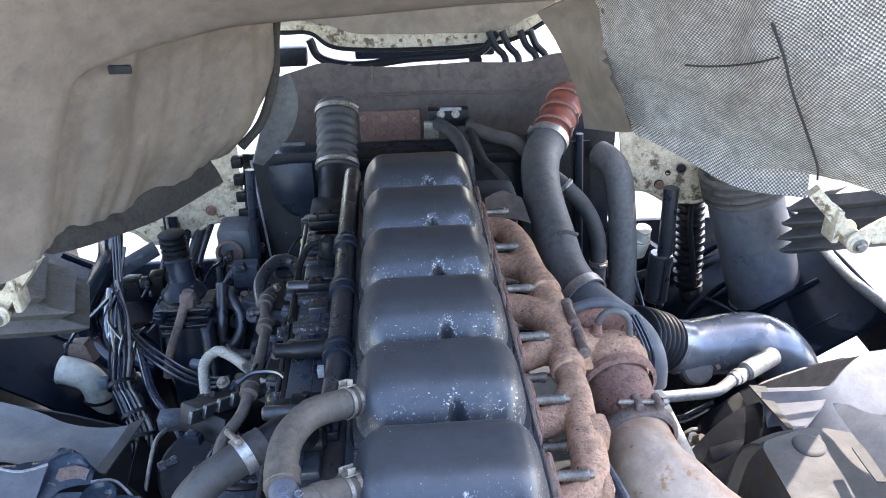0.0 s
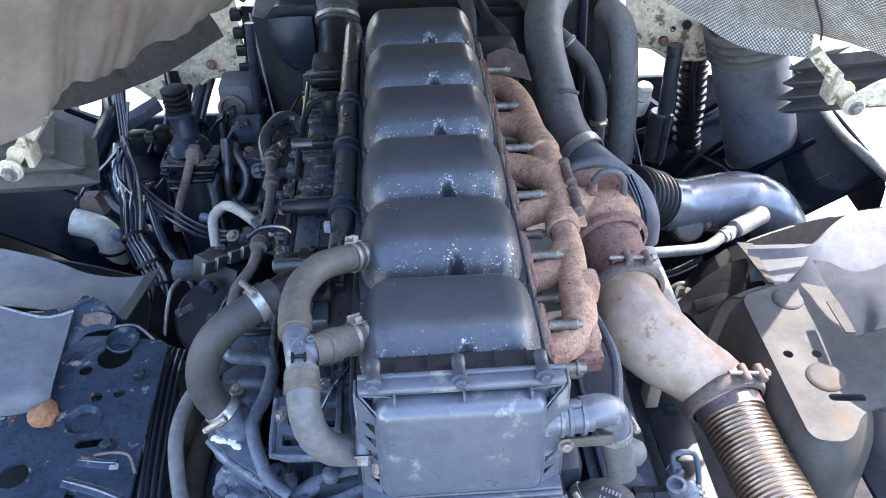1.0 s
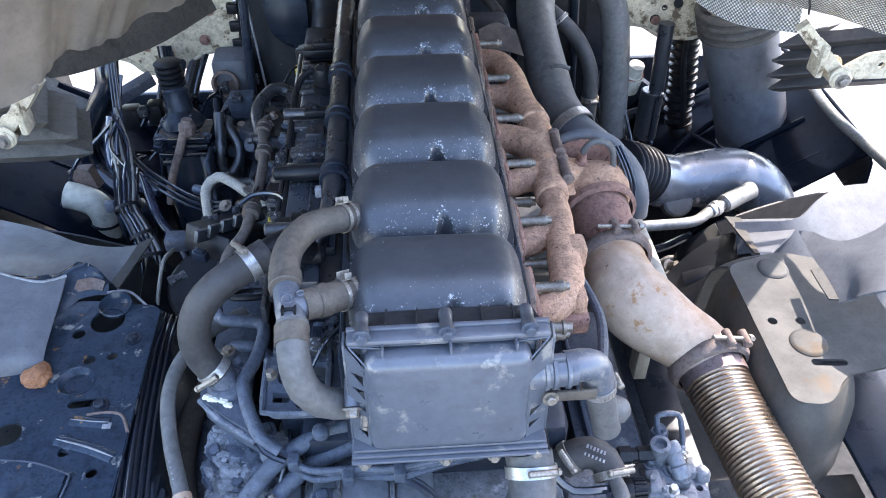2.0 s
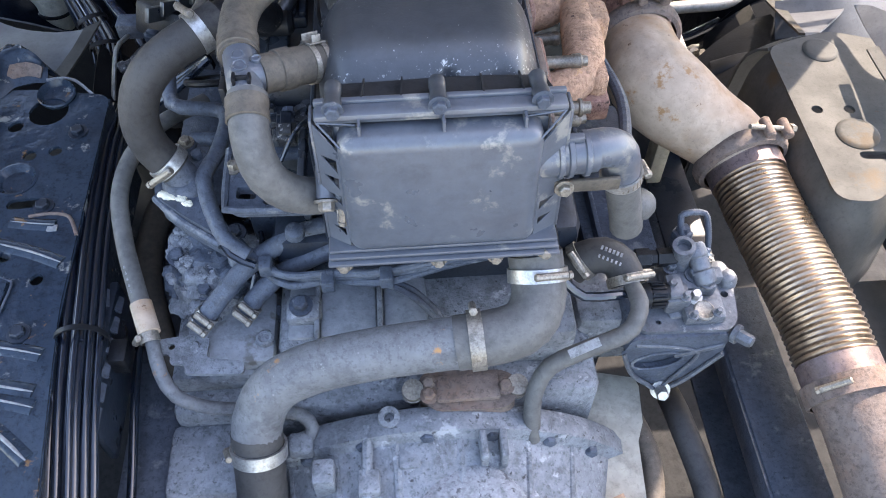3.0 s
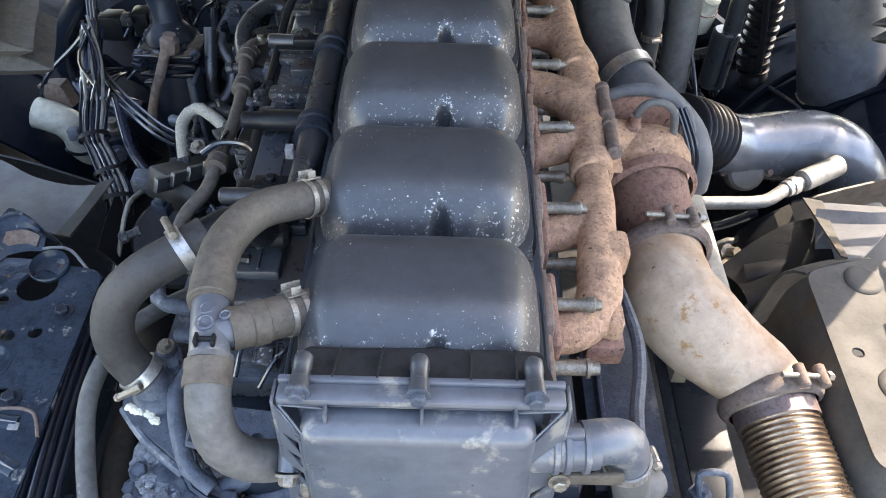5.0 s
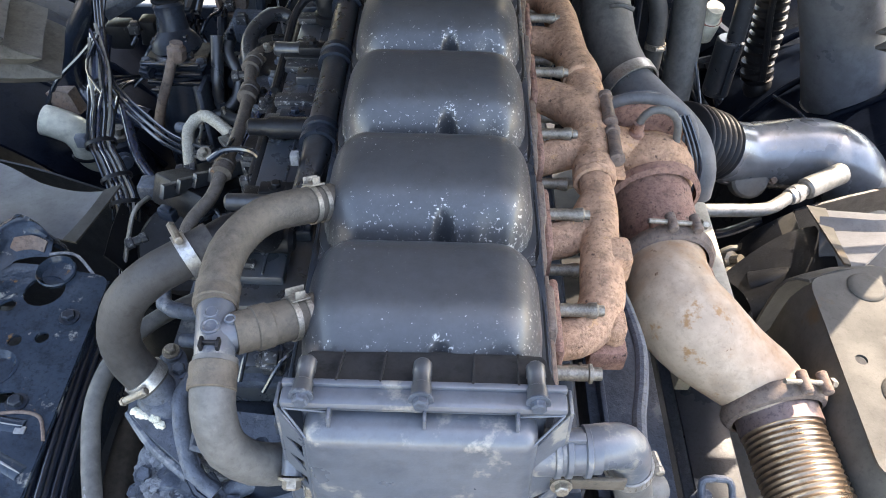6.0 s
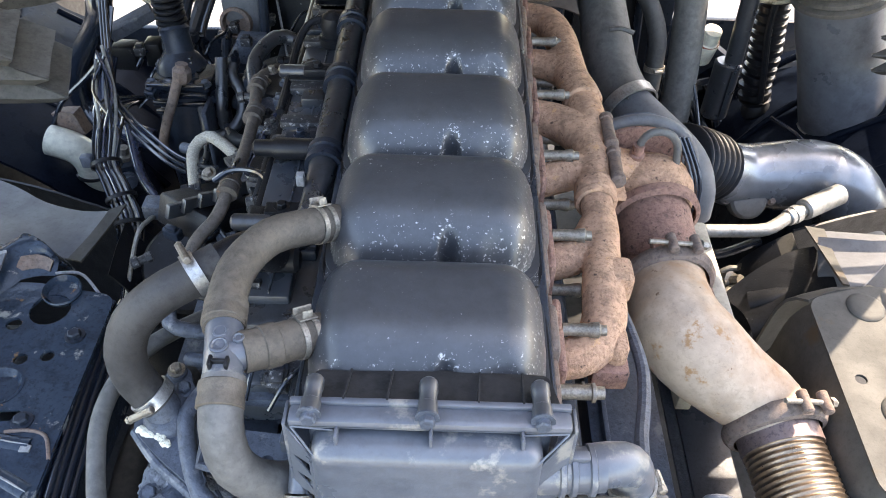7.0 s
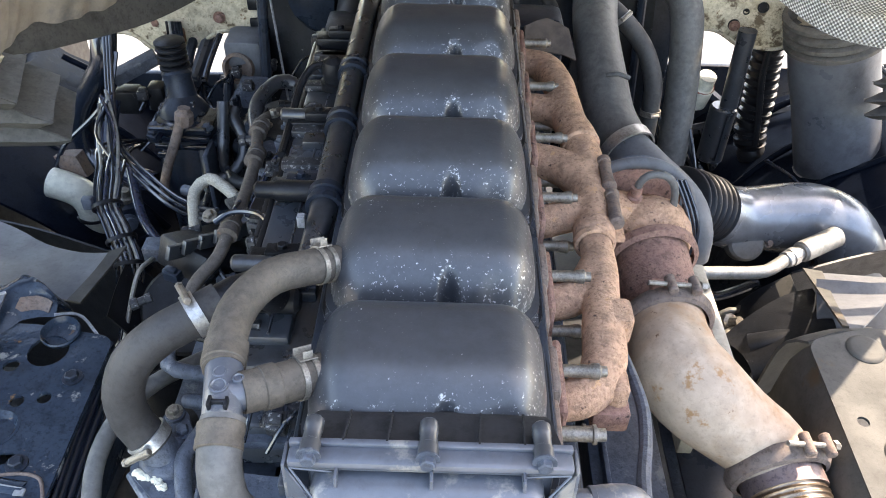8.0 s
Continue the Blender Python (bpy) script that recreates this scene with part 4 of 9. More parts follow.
for y in (0.436, 0.494, 0.575, 0.703, 0.80):
    g = Geo().box(-0.232, -0.170, y - 0.011, y + 0.011, 1.300, 1.316, 0.004)
    part("crusted_ridge", g, M_DUSTY, intake, "ridge crusted with pale dirt")
for y0, y1 in ((0.18, 0.42), (0.45, 0.56), (0.59, 0.69), (0.72, 0.79)):
    part("panel", Geo().box(-0.228, -0.170, y0, y1, 1.294, 1.309, 0.004), M_PANEL, intake, "smooth dark blue-grey cover panel")
    part("panel_rib", Geo().box(-0.194, -0.191, y0 + 0.004, y1 - 0.004, 1.3080, 1.3110, 0.0010), M_PANEL, intake)
part("side_rail", Geo().box(-0.250, -0.243, 0.16, 0.90, 1.255, 1.285, 0.002), M_RAIL, intake)

clutter(intake, 5, ((-0.222, -0.172), (0.17, 0.90), (1.299, 1.306)), 4, (M_DUSTY, M_BLACK, M_DUSTY, M_CHASSIS))
clutter(intake, 7, ((-0.256, -0.240), (0.20, 0.88), (1.262, 1.292)), 9, (M_DUSTY, M_FRAME, M_BLACK))
low = thing("engine_side_module", (-0.19, 0.08, 0.9), "dark control box and pierced grey bracket on the engine side", "engine module")
part("box", Geo().box(-0.232, -0.140, 0.100, 0.148, 1.14, 1.262, 0.006), M_PANEL, low)
part("inner_block", Geo().box(-0.226, -0.140, 0.045, 0.102, 1.02, 1.20, 0.008), M_CHASSIS, low)
part("bracket", Geo().plate(rounded([(-0.240, 0.104), (-0.238, 0.024), (-0.226, 0.011), (-0.140, 0.008), (-0.140, 0.104)], 0.008, 4), [rounded([(-0.226, 0.044), (-0.226, 0.027), (-0.205, 0.025), (-0.205, 0.042)], 0.003, 3), ring(-0.192, 0.022, 0.0055, 12), ring(-0.172, 0.020, 0.0070, 12), rounded([(-0.222, 0.090), (-0.222, 0.056), (-0.160, 0.050), (-0.160, 0.090)], 0.008, 3)], 1.250, 0.012), M_FRAME, low, "grey cast bracket with a window and holes")
part("bracket_rim", Geo().tube([(-0.239, 0.100, 1.249), (-0.237, 0.025, 1.249), (-0.226, 0.012, 1.249), (-0.142, 0.009, 1.249)], 0.0045, 8), M_FRAME, low)
part("bracket_bolt", Geo().hexbolt((-0.232, 0.070, 1.250), (0, 0, 1), 0.006, 0.008), M_WORM, low)
for k, y in enumerate((0.104, 0.112, 0.121, 0.132)):
    part("dusty_ledge", Geo().box(-0.192 + 0.004 * (k % 2), -0.148, y - 0.0025, y + 0.0025, 1.258, 1.266 + 0.002 * (k % 3), 0.001), M_DUSTY, low, "ledge crusted with pale dust")
part("cable_guide", Geo().box(-0.160, -0.152, 0.03, 0.148, 1.20, 1.268, 0.002), M_PANEL, low)
clutter(low, 10, ((-0.198, -0.146), (0.10, 0.146), (1.262, 1.270)), 12, (M_DUSTY, M_CHASSIS, M_FRAME))
clutter(low, 6, ((-0.230, -0.160), (0.0, 0.04), (1.10, 1.17)), 15, (M_DUSTY, M_FRAME, M_CHASSIS))

# coolant rail along the covers
rail = thing("coolant_rail", (-0.151, 0.6, 1.33), "black coolant pipe along the valve covers with ring clamps", "pipe")
part("pipe", Geo().tube([(-0.150, 1.00, 1.345), (-0.151, 0.88, 1.35), (-0.152, 0.68, 1.35), (-0.151, 0.525, 1.35), (-0.152, 0.37, 1.35), (-0.156, 0.315, 1.345), (-0.172, 0.25, 1.325), (-0.20, 0.215, 1.308)], 0.0175, 18, rad=lambda s, u: 1 if u < 0.8 else 1 - 0.7 * (u - 0.8) / 0.2), M_RAIL, rail)
for y, m in ((0.678, M_CHASSIS), (0.53, M_CHASSIS), (0.365, M_CHASSIS)):
    g = Geo().lathe((-0.152, y - 0.016, 1.35), (0, 1, 0), [(0, 0.0175), (0.0, 0.0225), (0.009, 0.0225), (0.010, 0.0195), (0.020, 0.0195), (0.021, 0.0225), (0.030, 0.0225), (0.030, 0.0175)], 24, caps=False)
    part("ring_clamp", g, m, rail)
part("tab", Geo().box(-0.177, -0.168, 0.31, 0.32, 1.352, 1.367, 0.001), M_MARK, rail, "small white tab")

# ---- breather: tee, hoses, separator box ----
h = hose("breather_hose", [(-0.113, 0.197, 1.405), (-0.136, 0.178, 1.415), (-0.168, 0.155, 1.423), (-0.188, 0.118, 1.425), (-0.192, 0.078, 1.425), (-0.187, 0.040, 1.425)], 0.0176, M_TAN, "dusty tan rubber breather hose bending to the tee", base=(-0.17, 0.12, 1.40))
spring_band((-0.126, 0.186, 1.411), (0.72, 0.62, -0.30), 0.0180, h, (-0.1, 0.6, 1), 0.016, label="dull spring band clamp")
part("end_ring", Geo().lathe((-0.1905, 0.068, 1.425), (0.1, -1, 0), [(0, 0.0173), (0.001, 0.0190), (0.007, 0.0190), (0.009, 0.0184), (0.013, 0.0184), (0.015, 0.0189), (0.023, 0.0189), (0.024, 0.0173)], 28, caps=False), M_TAN, h)
h = hose("breather_hose", [(-0.108, 0.058, 1.404), (-0.130, 0.042, 1.412), (-0.150, 0.028, 1.419), (-0.168, 0.018, 1.423)], 0.0176, M_TAN, "short tan rubber hose between the rear valve cover and the tee", base=(-0.14, 0.035, 1.39))
spring_band((-0.122, 0.048, 1.409), (0.8, 0.55, -0.25), 0.0180, h, (0.1, 0.5, 1), 0.017, label="dull spring band clamp")
part("end_ring", Geo().lathe((-0.142, 0.033, 1.417), (-0.8, -0.5, 0.2), [(0, 0.0173), (0.001, 0.0190), (0.014, 0.0190), (0.015, 0.0173)], 28, caps=False), M_TAN, h)
tee = thing("tee_fitting", (-0.182, 0.015, 1.40), "grey moulded plastic tee joining three breather hoses", "pipe fitting")
g = Geo().tube([(-0.188, 0.050, 1.425), (-0.182, 0.018, 1.425), (-0.176, -0.018, 1.420)], 0.0158, 18)
part("body", g, M_BOX, tee)
part("branch", Geo().tube([(-0.182, 0.012, 1.425), (-0.160, 0.022, 1.421)], 0.0152, 18), M_BOX, tee)
for x, y, r in ((-0.184, 0.026, 0.008), (-0.182, 0.012, 0.010), (-0.168, 0.020, 0.006)):
    part("boss", Geo().lathe((x, y, 1.437), (0, 0, 1), [(0, r * 0.8), (0.0035, r * 0.78), (0.004, r * 0.62), (0.0028, r * 0.5), (0.0028, r * 0.1)], 16), M_BOX, tee)
g = Geo().box(-0.187, -0.184, -0.009, 0.001, 1.434, 1.4425, 0.001)
g.box(-0.174, -0.171, -0.009, 0.001, 1.432, 1.4415, 0.001)
g.box(-0.186, -0.172, -0.005, -0.002, 1.434, 1.4415, 0.001)
part("clip", g, M_BLACK, tee)
h = hose("breather_hose", [(-0.177, -0.006, 1.422), (-0.176, -0.030, 1.412), (-0.174, -0.046, 1.395), (-0.167, -0.055, 1.37), (-0.150, -0.053, 1.345), (-0.128, -0.043, 1.328), (-0.108, -0.036, 1.322)], 0.0176, M_GREYRUB, "dusty grey rubber hose curving down to the separator box", base=(-0.16, -0.04, 1.36))
part("end_ring", Geo().lathe((-0.1775, -0.010, 1.4205), (0.05, -1, -0.35), [(0, 0.0173), (0.001, 0.0189), (0.007, 0.0189), (0.009, 0.0183), (0.012, 0.0183), (0.014, 0.0189), (0.021, 0.0189), (0.022, 0.0173)], 28, caps=False), M_TAN, h, "brown ring at the hose end")

box = thing("separator_box", (-0.014, -0.03, 1.28), "dusty black plastic oil separator box with ribbed flange", "separator box")
# box stands leaning: top flange towards the covers, face towards the gearbox
# local: x across, y = down the face (towards the bottom), z = out of the face


def bx(g, x0, x1, s0, s1, o0, o1, bevel=0.003):
    """A block on the leaning face: s down the face from the top flange, o outwards."""
    m = Matrix(((1, 0, 0, -0.0135), (0, -0.06, -0.998, -0.042), (0, -0.998, 0.06, 1.436), (0, 0, 0, 1)))
    return g.box(x0, x1, s0, s1, o0, o1, bevel, m)


g = Geo()
bx(g, -0.092, 0.094, 0.016, 0.158, -0.034, 0.006, 0.006)
part("housing", g, M_BOX, box)
g = Geo()
mm = Matrix(((1, 0, 0, -0.0135), (0, -0.06, -0.998, -0.042), (0, -0.998, 0.06, 1.436), (0, 0, 0, 1)))
g.box(-0.0880, 0.0865, 0.014, 0.152, -0.020, 0.032, 0.013, mm, 5)
part("face", g, M_BOX, box)
g = Geo()
bx(g, -0.105, 0.107, 0.000, 0.010, -0.006, 0.012, 0.004)
bx(g, -0.105, 0.107, -0.0025, 0.004, -0.010, -0.004, 0.0015)
part("top_flange", g, M_BOX, box)
for k, o in ((0, 0.030), (1, 0.034), (2, 0.038)):
    part("bottom_flange", bx(Geo(), -0.108 - 0.001 * k, 0.109 + 0.001 * k, 0.148 + 0.0056 * k, 0.1518 + 0.0056 * k, -0.07, o, 0.0014), M_BOX, box)
for x in (-0.068, 0.002, 0.070):
    part("rib", bx(Geo(), x - 0.0012, x + 0.0012, 0.004, 0.030, 0.004, 0.022, 0.0004), M_BOX, box)
part("ledge_line", bx(Geo(), -0.100, 0.102, 0.0045, 0.0065, 0.006, 0.012, 0.0006), M_BOX, box)
for sd, top in ((-1, 0.036), (1, 0.086)):
    # sloping side wall between the face and the flange, pierced by three-cornered pockets
    xo, xi = (-0.1065, -0.0872) if sd < 0 else (0.1085, 0.0857)
    a, b = Vector((xo, 0, 0.011)), Vector((xi, 0, 0.0235))
    e = (b - a).normalized()
    w = Vector((-e.z, 0, e.x)) if sd < 0 else Vector((e.z, 0, -e.x))
    m = Matrix(((e.x, 0, w.x, a.x), (0, 1, 0, 0), (e.z, 0, w.z, a.z), (0, 0, 0, 1)))
    run = (b - a).length
    pockets = [[(run * (0.16 + 0.03 * k), v), (run * 0.86, v), (run * 0.86, v + 0.0150 - 0.0014 * k)] for k, v in enumerate([0.040 + 0.0215 * n for n in range(5)]) if v > top]
    part("side_wall", Geo().plate([(0, 0.008), (run, 0.030), (run, 0.149), (0, 0.149)], pockets, 0.0, 0.0012, mm @ m), M_BOX, box)
    part("edge_frame", bx(Geo(), min(xo, xo + sd * 0.003), max(xo, xo + sd * 0.003), 0.006, 0.152, -0.012, 0.010, 0.001), M_BOX, box)
    # thin webs from the flange corner down to the face
    q = [mm @ Vector(v) for v in ((xo - sd * 0.004, 0.006, 0.012), (xi - sd * 0.016, 0.012, 0.010), (xi - sd * 0.004, 0.024, 0.027))]
    for k in (1, 2):
        part("corner_web", Geo().tube([q[0], q[k]], 0.0010, 6), M_BOX, box)
g = Geo().lathe(Vector((0.007, -0.0725, 1.357)), (0, -0.998, 0.06), [(-0.006, 0.013), (0.0, 0.011), (0.004, 0.0075), (0.006, 0.002)], 18)
part("nub", g, M_BOX, box)
# apron between the box and the rear cover
g = Geo()
g.sheet([[(-0.112, -0.036, 1.431), (0.0, -0.036, 1.431), (0.088, -0.036, 1.431)],
         [(-0.109, -0.018, 1.426), (0.0, -0.018, 1.427), (0.085, -0.018, 1.426)],
         [(-0.106, 0.002, 1.421), (0.0, 0.002, 1.4225), (0.081, 0.002, 1.421)],
         [(-0.103, 0.011, 1.413), (0.0, 0.012, 1.415), (0.078, 0.011, 1.413)]], 12, 24, 0.003)
part("apron", g, M_APRON, box, "matt black apron with low ribs")
for x in (-0.078, -0.045, 0.024, 0.058):
    part("apron_rib", Geo().sheet([[(x, -0.034, 1.4335), (x + 0.001, -0.016, 1.4285), (x + 0.002, 0.004, 1.423)], [(x + 0.0004, -0.034, 1.4385), (x + 0.0014, -0.016, 1.4325), (x + 0.002, 0.004, 1.425)]], 3, 8, 0.0016), M_APRON, box)
for x in (-0.102, -0.0145, 0.071):
    g = Geo().lathe((x, -0.049, 1.4385), (0.0, 1, -0.10), [(0, 0.0068), (0.001, 0.0078), (0.012, 0.0078), (0.013, 0.0068), (0.024, 0.0070), (0.025, 0.0076), (0.034, 0.0072), (0.036, 0.0055)], 16)
    sl = part("bolt_sleeve", g, M_COVER, box)
    part("bolt", Geo().hexbolt((x, -0.0485, 1.4385), (0, -1, 0.10), 0.0062, 0.006), M_FRAME, sl)
for x, s in ((-0.096, 0.166), (-0.005, 0.166), (0.05, 0.166), (0.098, 0.163)):
    c = Vector((x - 0.0135, -0.042 - 0.06 * s - 0.998 * 0.030, 1.436 - 0.998 * s))
    part("bolt", Geo().hexbolt(c, (0, -0.98, 0.2), 0.0055, 0.007), M_WORM, box)
g = Geo().lathe((-0.118, -0.062, 1.345), (0, 0.7, 0.5), [(0, 0.0085), (0.03, 0.0085), (0.032, 0.006)], 12)
sl = part("side_bolt_sleeve", g, M_BOX, box)
part("bolt", Geo().hexbolt((-0.118, -0.063, 1.344), (0, -0.7, -0.5), 0.0075, 0.008), M_WORM, sl)
clamp_band((-0.110, -0.037, 1.322), (1, 0.15, -0.1), 0.027, box, 0.010, (0, -0.9, 0.2), name="outlet_clamp", material=M_ZINC)

out = thing("breather_outlet", (0.15, -0.04, 1.24), "grey plastic elbow and pipe leaving the separator box", "pipe")
part("stub", Geo().tube([(0.065, -0.052, 1.372), (0.100, -0.050, 1.372), (0.125, -0.048, 1.372)], 0.0185, 18), M_BOX, out)
part("elbow", Geo().tube([(0.114, -0.047, 1.372), (0.134, -0.043, 1.371), (0.148, -0.039, 1.363), (0.155, -0.037, 1.347), (0.158, -0.036, 1.330)], 0.0185, 18), M_BOX, out)
part("pipe", Geo().tube([(0.158, -0.036, 1.334), (0.166, -0.034, 1.30), (0.176, -0.032, 1.262), (0.181, -0.031, 1.238)], 0.0172, 18), M_GREYRUB, out)
part("knuckle", Geo().lathe((0.196, -0.022, 1.262), (1, 0.3, -0.2), [(-0.025, 0.016), (0.0, 0.017), (0.008, 0.012), (0.01, 0.004)], 16), M_GREYRUB, out)
for x in (0.088, 0.097, 0.112):
    part("collar_ring", Geo().lathe((x, -0.0505 + 0.05 * (x - 0.088), 1.372), (1, 0.05, 0), [(0, 0.0184), (0.001, 0.0208), (0.005, 0.0208), (0.006, 0.0184)], 28, caps=False), M_BOX, out)
part("collar_latch", Geo().box(0.094, 0.112, -0.054, -0.046, 1.390, 1.3955, 0.001), M_BOX, out)
for k in range(26):
    a = 2 * math.pi * k / 26
    part("clamp_tooth", Geo().box(0.0186, 0.0206, -0.0009, 0.0009, -0.004, 0.004, 0.0003, Matrix.Translation((0.1595, -0.036, 1.3255)) @ Matrix.Rotation(radians(-9), 4, "Y") @ Matrix.Rotation(a, 4, "Z")), M_WORM, out)
clamp_band((0.159, -0.036, 1.326), (0.15, 0.05, -1), 0.0186, out, 0.011, (1, 0.2, 0.1), name="worm_clamp", material=M_ZINC, label="bright worm-drive clamp")
g = Geo()
g.box(0.088, 0.150, -0.062, -0.058, 1.334, 1.349, 0.001)
part("bracket", g, M_TAN, out, "tan zinc bracket")
part("bolt", Geo().hexbolt((0.098, -0.063, 1.342), (0, -1, 0.2), 0.006, 0.006), M_WORM, out)

# ---- exhaust side ----
man = thing("exhaust_manifold", (0.17, 0.45, 1.2), "rusty cast-iron exhaust manifold with stepped sections", "exhaust manifold")
PORTS = (0.130, 0.270, 0.418, 0.556, 0.700, 0.845)
g = Geo().tube([(0.110, 0.128, 1.283), (0.132, 0.130, 1.285), (0.154, 0.146, 1.288), (0.167, 0.178, 1.291), (0.170, 0.219, 1.294), (0.174, 0.263, 1.296), (0.179, 0.309, 1.297), (0.178, 0.366, 1.297)], 0.0225, 24, rad=lambda s, u: 0.95 + 0.16 * math.sin(math.pi * min(1, u * 1.5)) - 0.06 * u)
g.tube([(0.110, 0.268, 1.283), (0.138, 0.274, 1.286), (0.160, 0.292, 1.290), (0.176, 0.322, 1.294)], 0.0225, 20)
cast("rear_section", g, M_RUST, man)
g = Geo().tube([(0.178, 0.368, 1.297), (0.180, 0.392, 1.297)], 0.0265, 24)
g.tube([(0.179, 0.380, 1.297), (0.184, 0.424, 1.296), (0.184, 0.460, 1.295), (0.176, 0.495, 1.293), (0.150, 0.535, 1.289), (0.110, 0.558, 1.283)], 0.0230, 24, rad=lambda s, u: 0.84 + 0.30 * min(1, 1.6 * u))
g.tube([(0.110, 0.414, 1.283), (0.142, 0.424, 1.286), (0.168, 0.432, 1.290), (0.184, 0.445, 1.293)], 0.0222, 20)
g.tube([(0.172, 0.485, 1.292), (0.188, 0.520, 1.294), (0.186, 0.560, 1.295), (0.182, 0.590, 1.295)], 0.0245, 22)
cast("middle_section", g, M_RUST, man)
g = Geo().tube([(0.184, 0.574, 1.296), (0.181, 0.602, 1.296), (0.174, 0.640, 1.295), (0.170, 0.70, 1.294), (0.166, 0.76, 1.292), (0.150, 0.82, 1.288), (0.110, 0.845, 1.283)], 0.0262, 24, rad=lambda s, u: 1.10 - 0.12 * min(1, 5 * u))
g.tube([(0.110, 0.698, 1.283), (0.140, 0.690, 1.287), (0.170, 0.660, 1.292)], 0.0235, 20)
cast("front_section", g, M_RUST, man)
for p, ax, r in (((0.178, 0.364, 1.297), (0.0, 1, 0), 0.0262),):
    g = Geo().lathe(p, ax, [(-0.007, r - 0.005), (-0.006, r - 0.001), (-0.003, r), (0.002, r), (0.004, r - 0.002)], 28, caps=False)
    part("joint_ring", g, M_RUST, man)
for n, y in enumerate(PORTS):
    g = Geo()
    g.box(0.106, 0.1165, y - 0.046, y + 0.050, 1.254, 1.322, 0.005)
    fl = part("port_flange", g, M_RUSTDARK, man)
    rnd = random.Random(n)
    g = Geo()
    for k in range(7):
        yy = y - 0.04 + 0.0135 * k
        g.box(0.1015, 0.1065, yy - 0.006, yy + 0.007, 1.310, 1.322 + rnd.uniform(0.0, 0.006), 0.001)
    part("gasket", g, M_CASTRUST, fl, "crumbling brown port gasket")
    for yy, z, x1 in ((y + 0.013, 1.314, 0.153), (y - 0.030, 1.268, 0.150)):
        g = Geo().lathe((0.116, yy, z), (1, 0, 0), [(0, 0.0068), (x1 - 0.126, 0.0068), (x1 - 0.124, 0.0080), (x1 - 0.116, 0.0086), (x1 - 0.114, 0.006), (x1 - 0.108, 0.0055)], 16)
        st = part("stud_sleeve", g, M_WORM, man, "dull steel spacer sleeve")
        part("nut", Geo().lathe((x1 - 0.003, yy, z), (1, 0, 0), [(0, 0.0070), (0.003, 0.0070), (0.005, 0.0050), (0.009, 0.0042)], 6), M_CASTRUST, st)
part("lug", Geo().box(0.172, 0.203, 0.213, 0.252, 1.274, 1.316, 0.008), M_RUST, man)
part("lug", Geo().box(0.166, 0.188, 0.128, 0.166, 1.262, 1.302, 0.009), M_RUST, man)
for p, ax in (((0.206, 0.520, 1.314), (0.0, -0.99, 0.0)), ((0.207, 0.445, 1.314), (-0.03, -0.99, 0.0))):
    g = Geo().lathe(p, ax, [(0, 0.007), (0.002, 0.0095), (0.010, 0.0095), (0.011, 0.0078), (0.050, 0.0082), (0.058, 0.010), (0.064, 0.010), (0.066, 0.007)], 16)
    part("long_stud", g, M_CASTRUST, man, "long rusty stud with a collar")
part("stud_bracket", Geo().sheet([[(0.190, 0.50, 1.298), (0.193, 0.44, 1.296), (0.196, 0.375, 1.294)], [(0.216, 0.49, 1.292), (0.219, 0.44, 1.292), (0.220, 0.38, 1.290)]], 6, 10, 0.006), M_RUST, man)

turbo = thing("turbocharger", (0.28, 0.5, 1.1), "rust-brown turbocharger with a V-band clamp", "turbocharger")
# turbine volute, centre housing, compressor
TC = Vector((0.283, 0.50, 1.186))
AX = Vector((0.10, -0.98, -0.12)).normalized()
g = Geo().lathe(TC - AX * 0.045, AX, [(0, 0.040), (0.006, 0.056), (0.022, 0.068), (0.045, 0.070), (0.062, 0.065), (0.072, 0.057), (0.082, 0.055)], 36)
part("turbine_housing", g, M_RUST, turbo)
part("volute", Geo().tube([TC + Vector(p) for p in ((-0.095, 0.0, 0.050), (-0.06, 0.01, 0.042), (-0.015, 0.012, 0.034), (0.025, 0.010, 0.022), (0.040, 0.005, -0.005), (0.035, 0.0, -0.04), (0.01, 0.0, -0.06))], 0.034, 18, rad=lambda s, u: 1.1 - 0.35 * u), M_RUST, turbo)
g = Geo().lathe(TC + AX * 0.030, AX, [(0, 0.062), (0.0, 0.0675), (0.012, 0.0675), (0.016, 0.060)], 36, caps=False)
part("heat_band", g, M_RUSTDARK, turbo, "dark band round the turbine outlet")
part("outlet_elbow", Geo().tube([TC + AX * 0.03, TC + AX * 0.07 + Vector((0.0, 0, -0.006)), TC + AX * 0.11 + Vector((0.006, 0, -0.02)), TC + AX * 0.165 + Vector((0.012, 0, -0.03))], 0.050, 26, rad=lambda s, u: 1.1 - 0.12 * u), M_RUSTDARK, turbo)
g = Geo()
g.box(-0.024, 0.024, -0.019, 0.019, -0.004, 0.008, 0.004, Matrix.Translation((0.284, 0.360, 1.214)) @ Matrix.Rotation(radians(18), 4, "X") @ Matrix.Rotation(radians(12), 4, "Y"))
pl = part("boss_plate", g, M_RUSTDARK, turbo)
part("plug", Geo().lathe((0.285, 0.358, 1.221), (0.15, -0.3, 1), [(0, 0.0125), (0.004, 0.0125), (0.005, 0.011)], 20), M_RUST, pl)
C2 = Vector((0.272, 0.575, 1.198))
part("centre_housing", Geo().lathe(TC - AX * 0.045, -AX, [(0, 0.052), (0.03, 0.042), (0.05, 0.045)], 28), M_RUSTDARK, turbo)
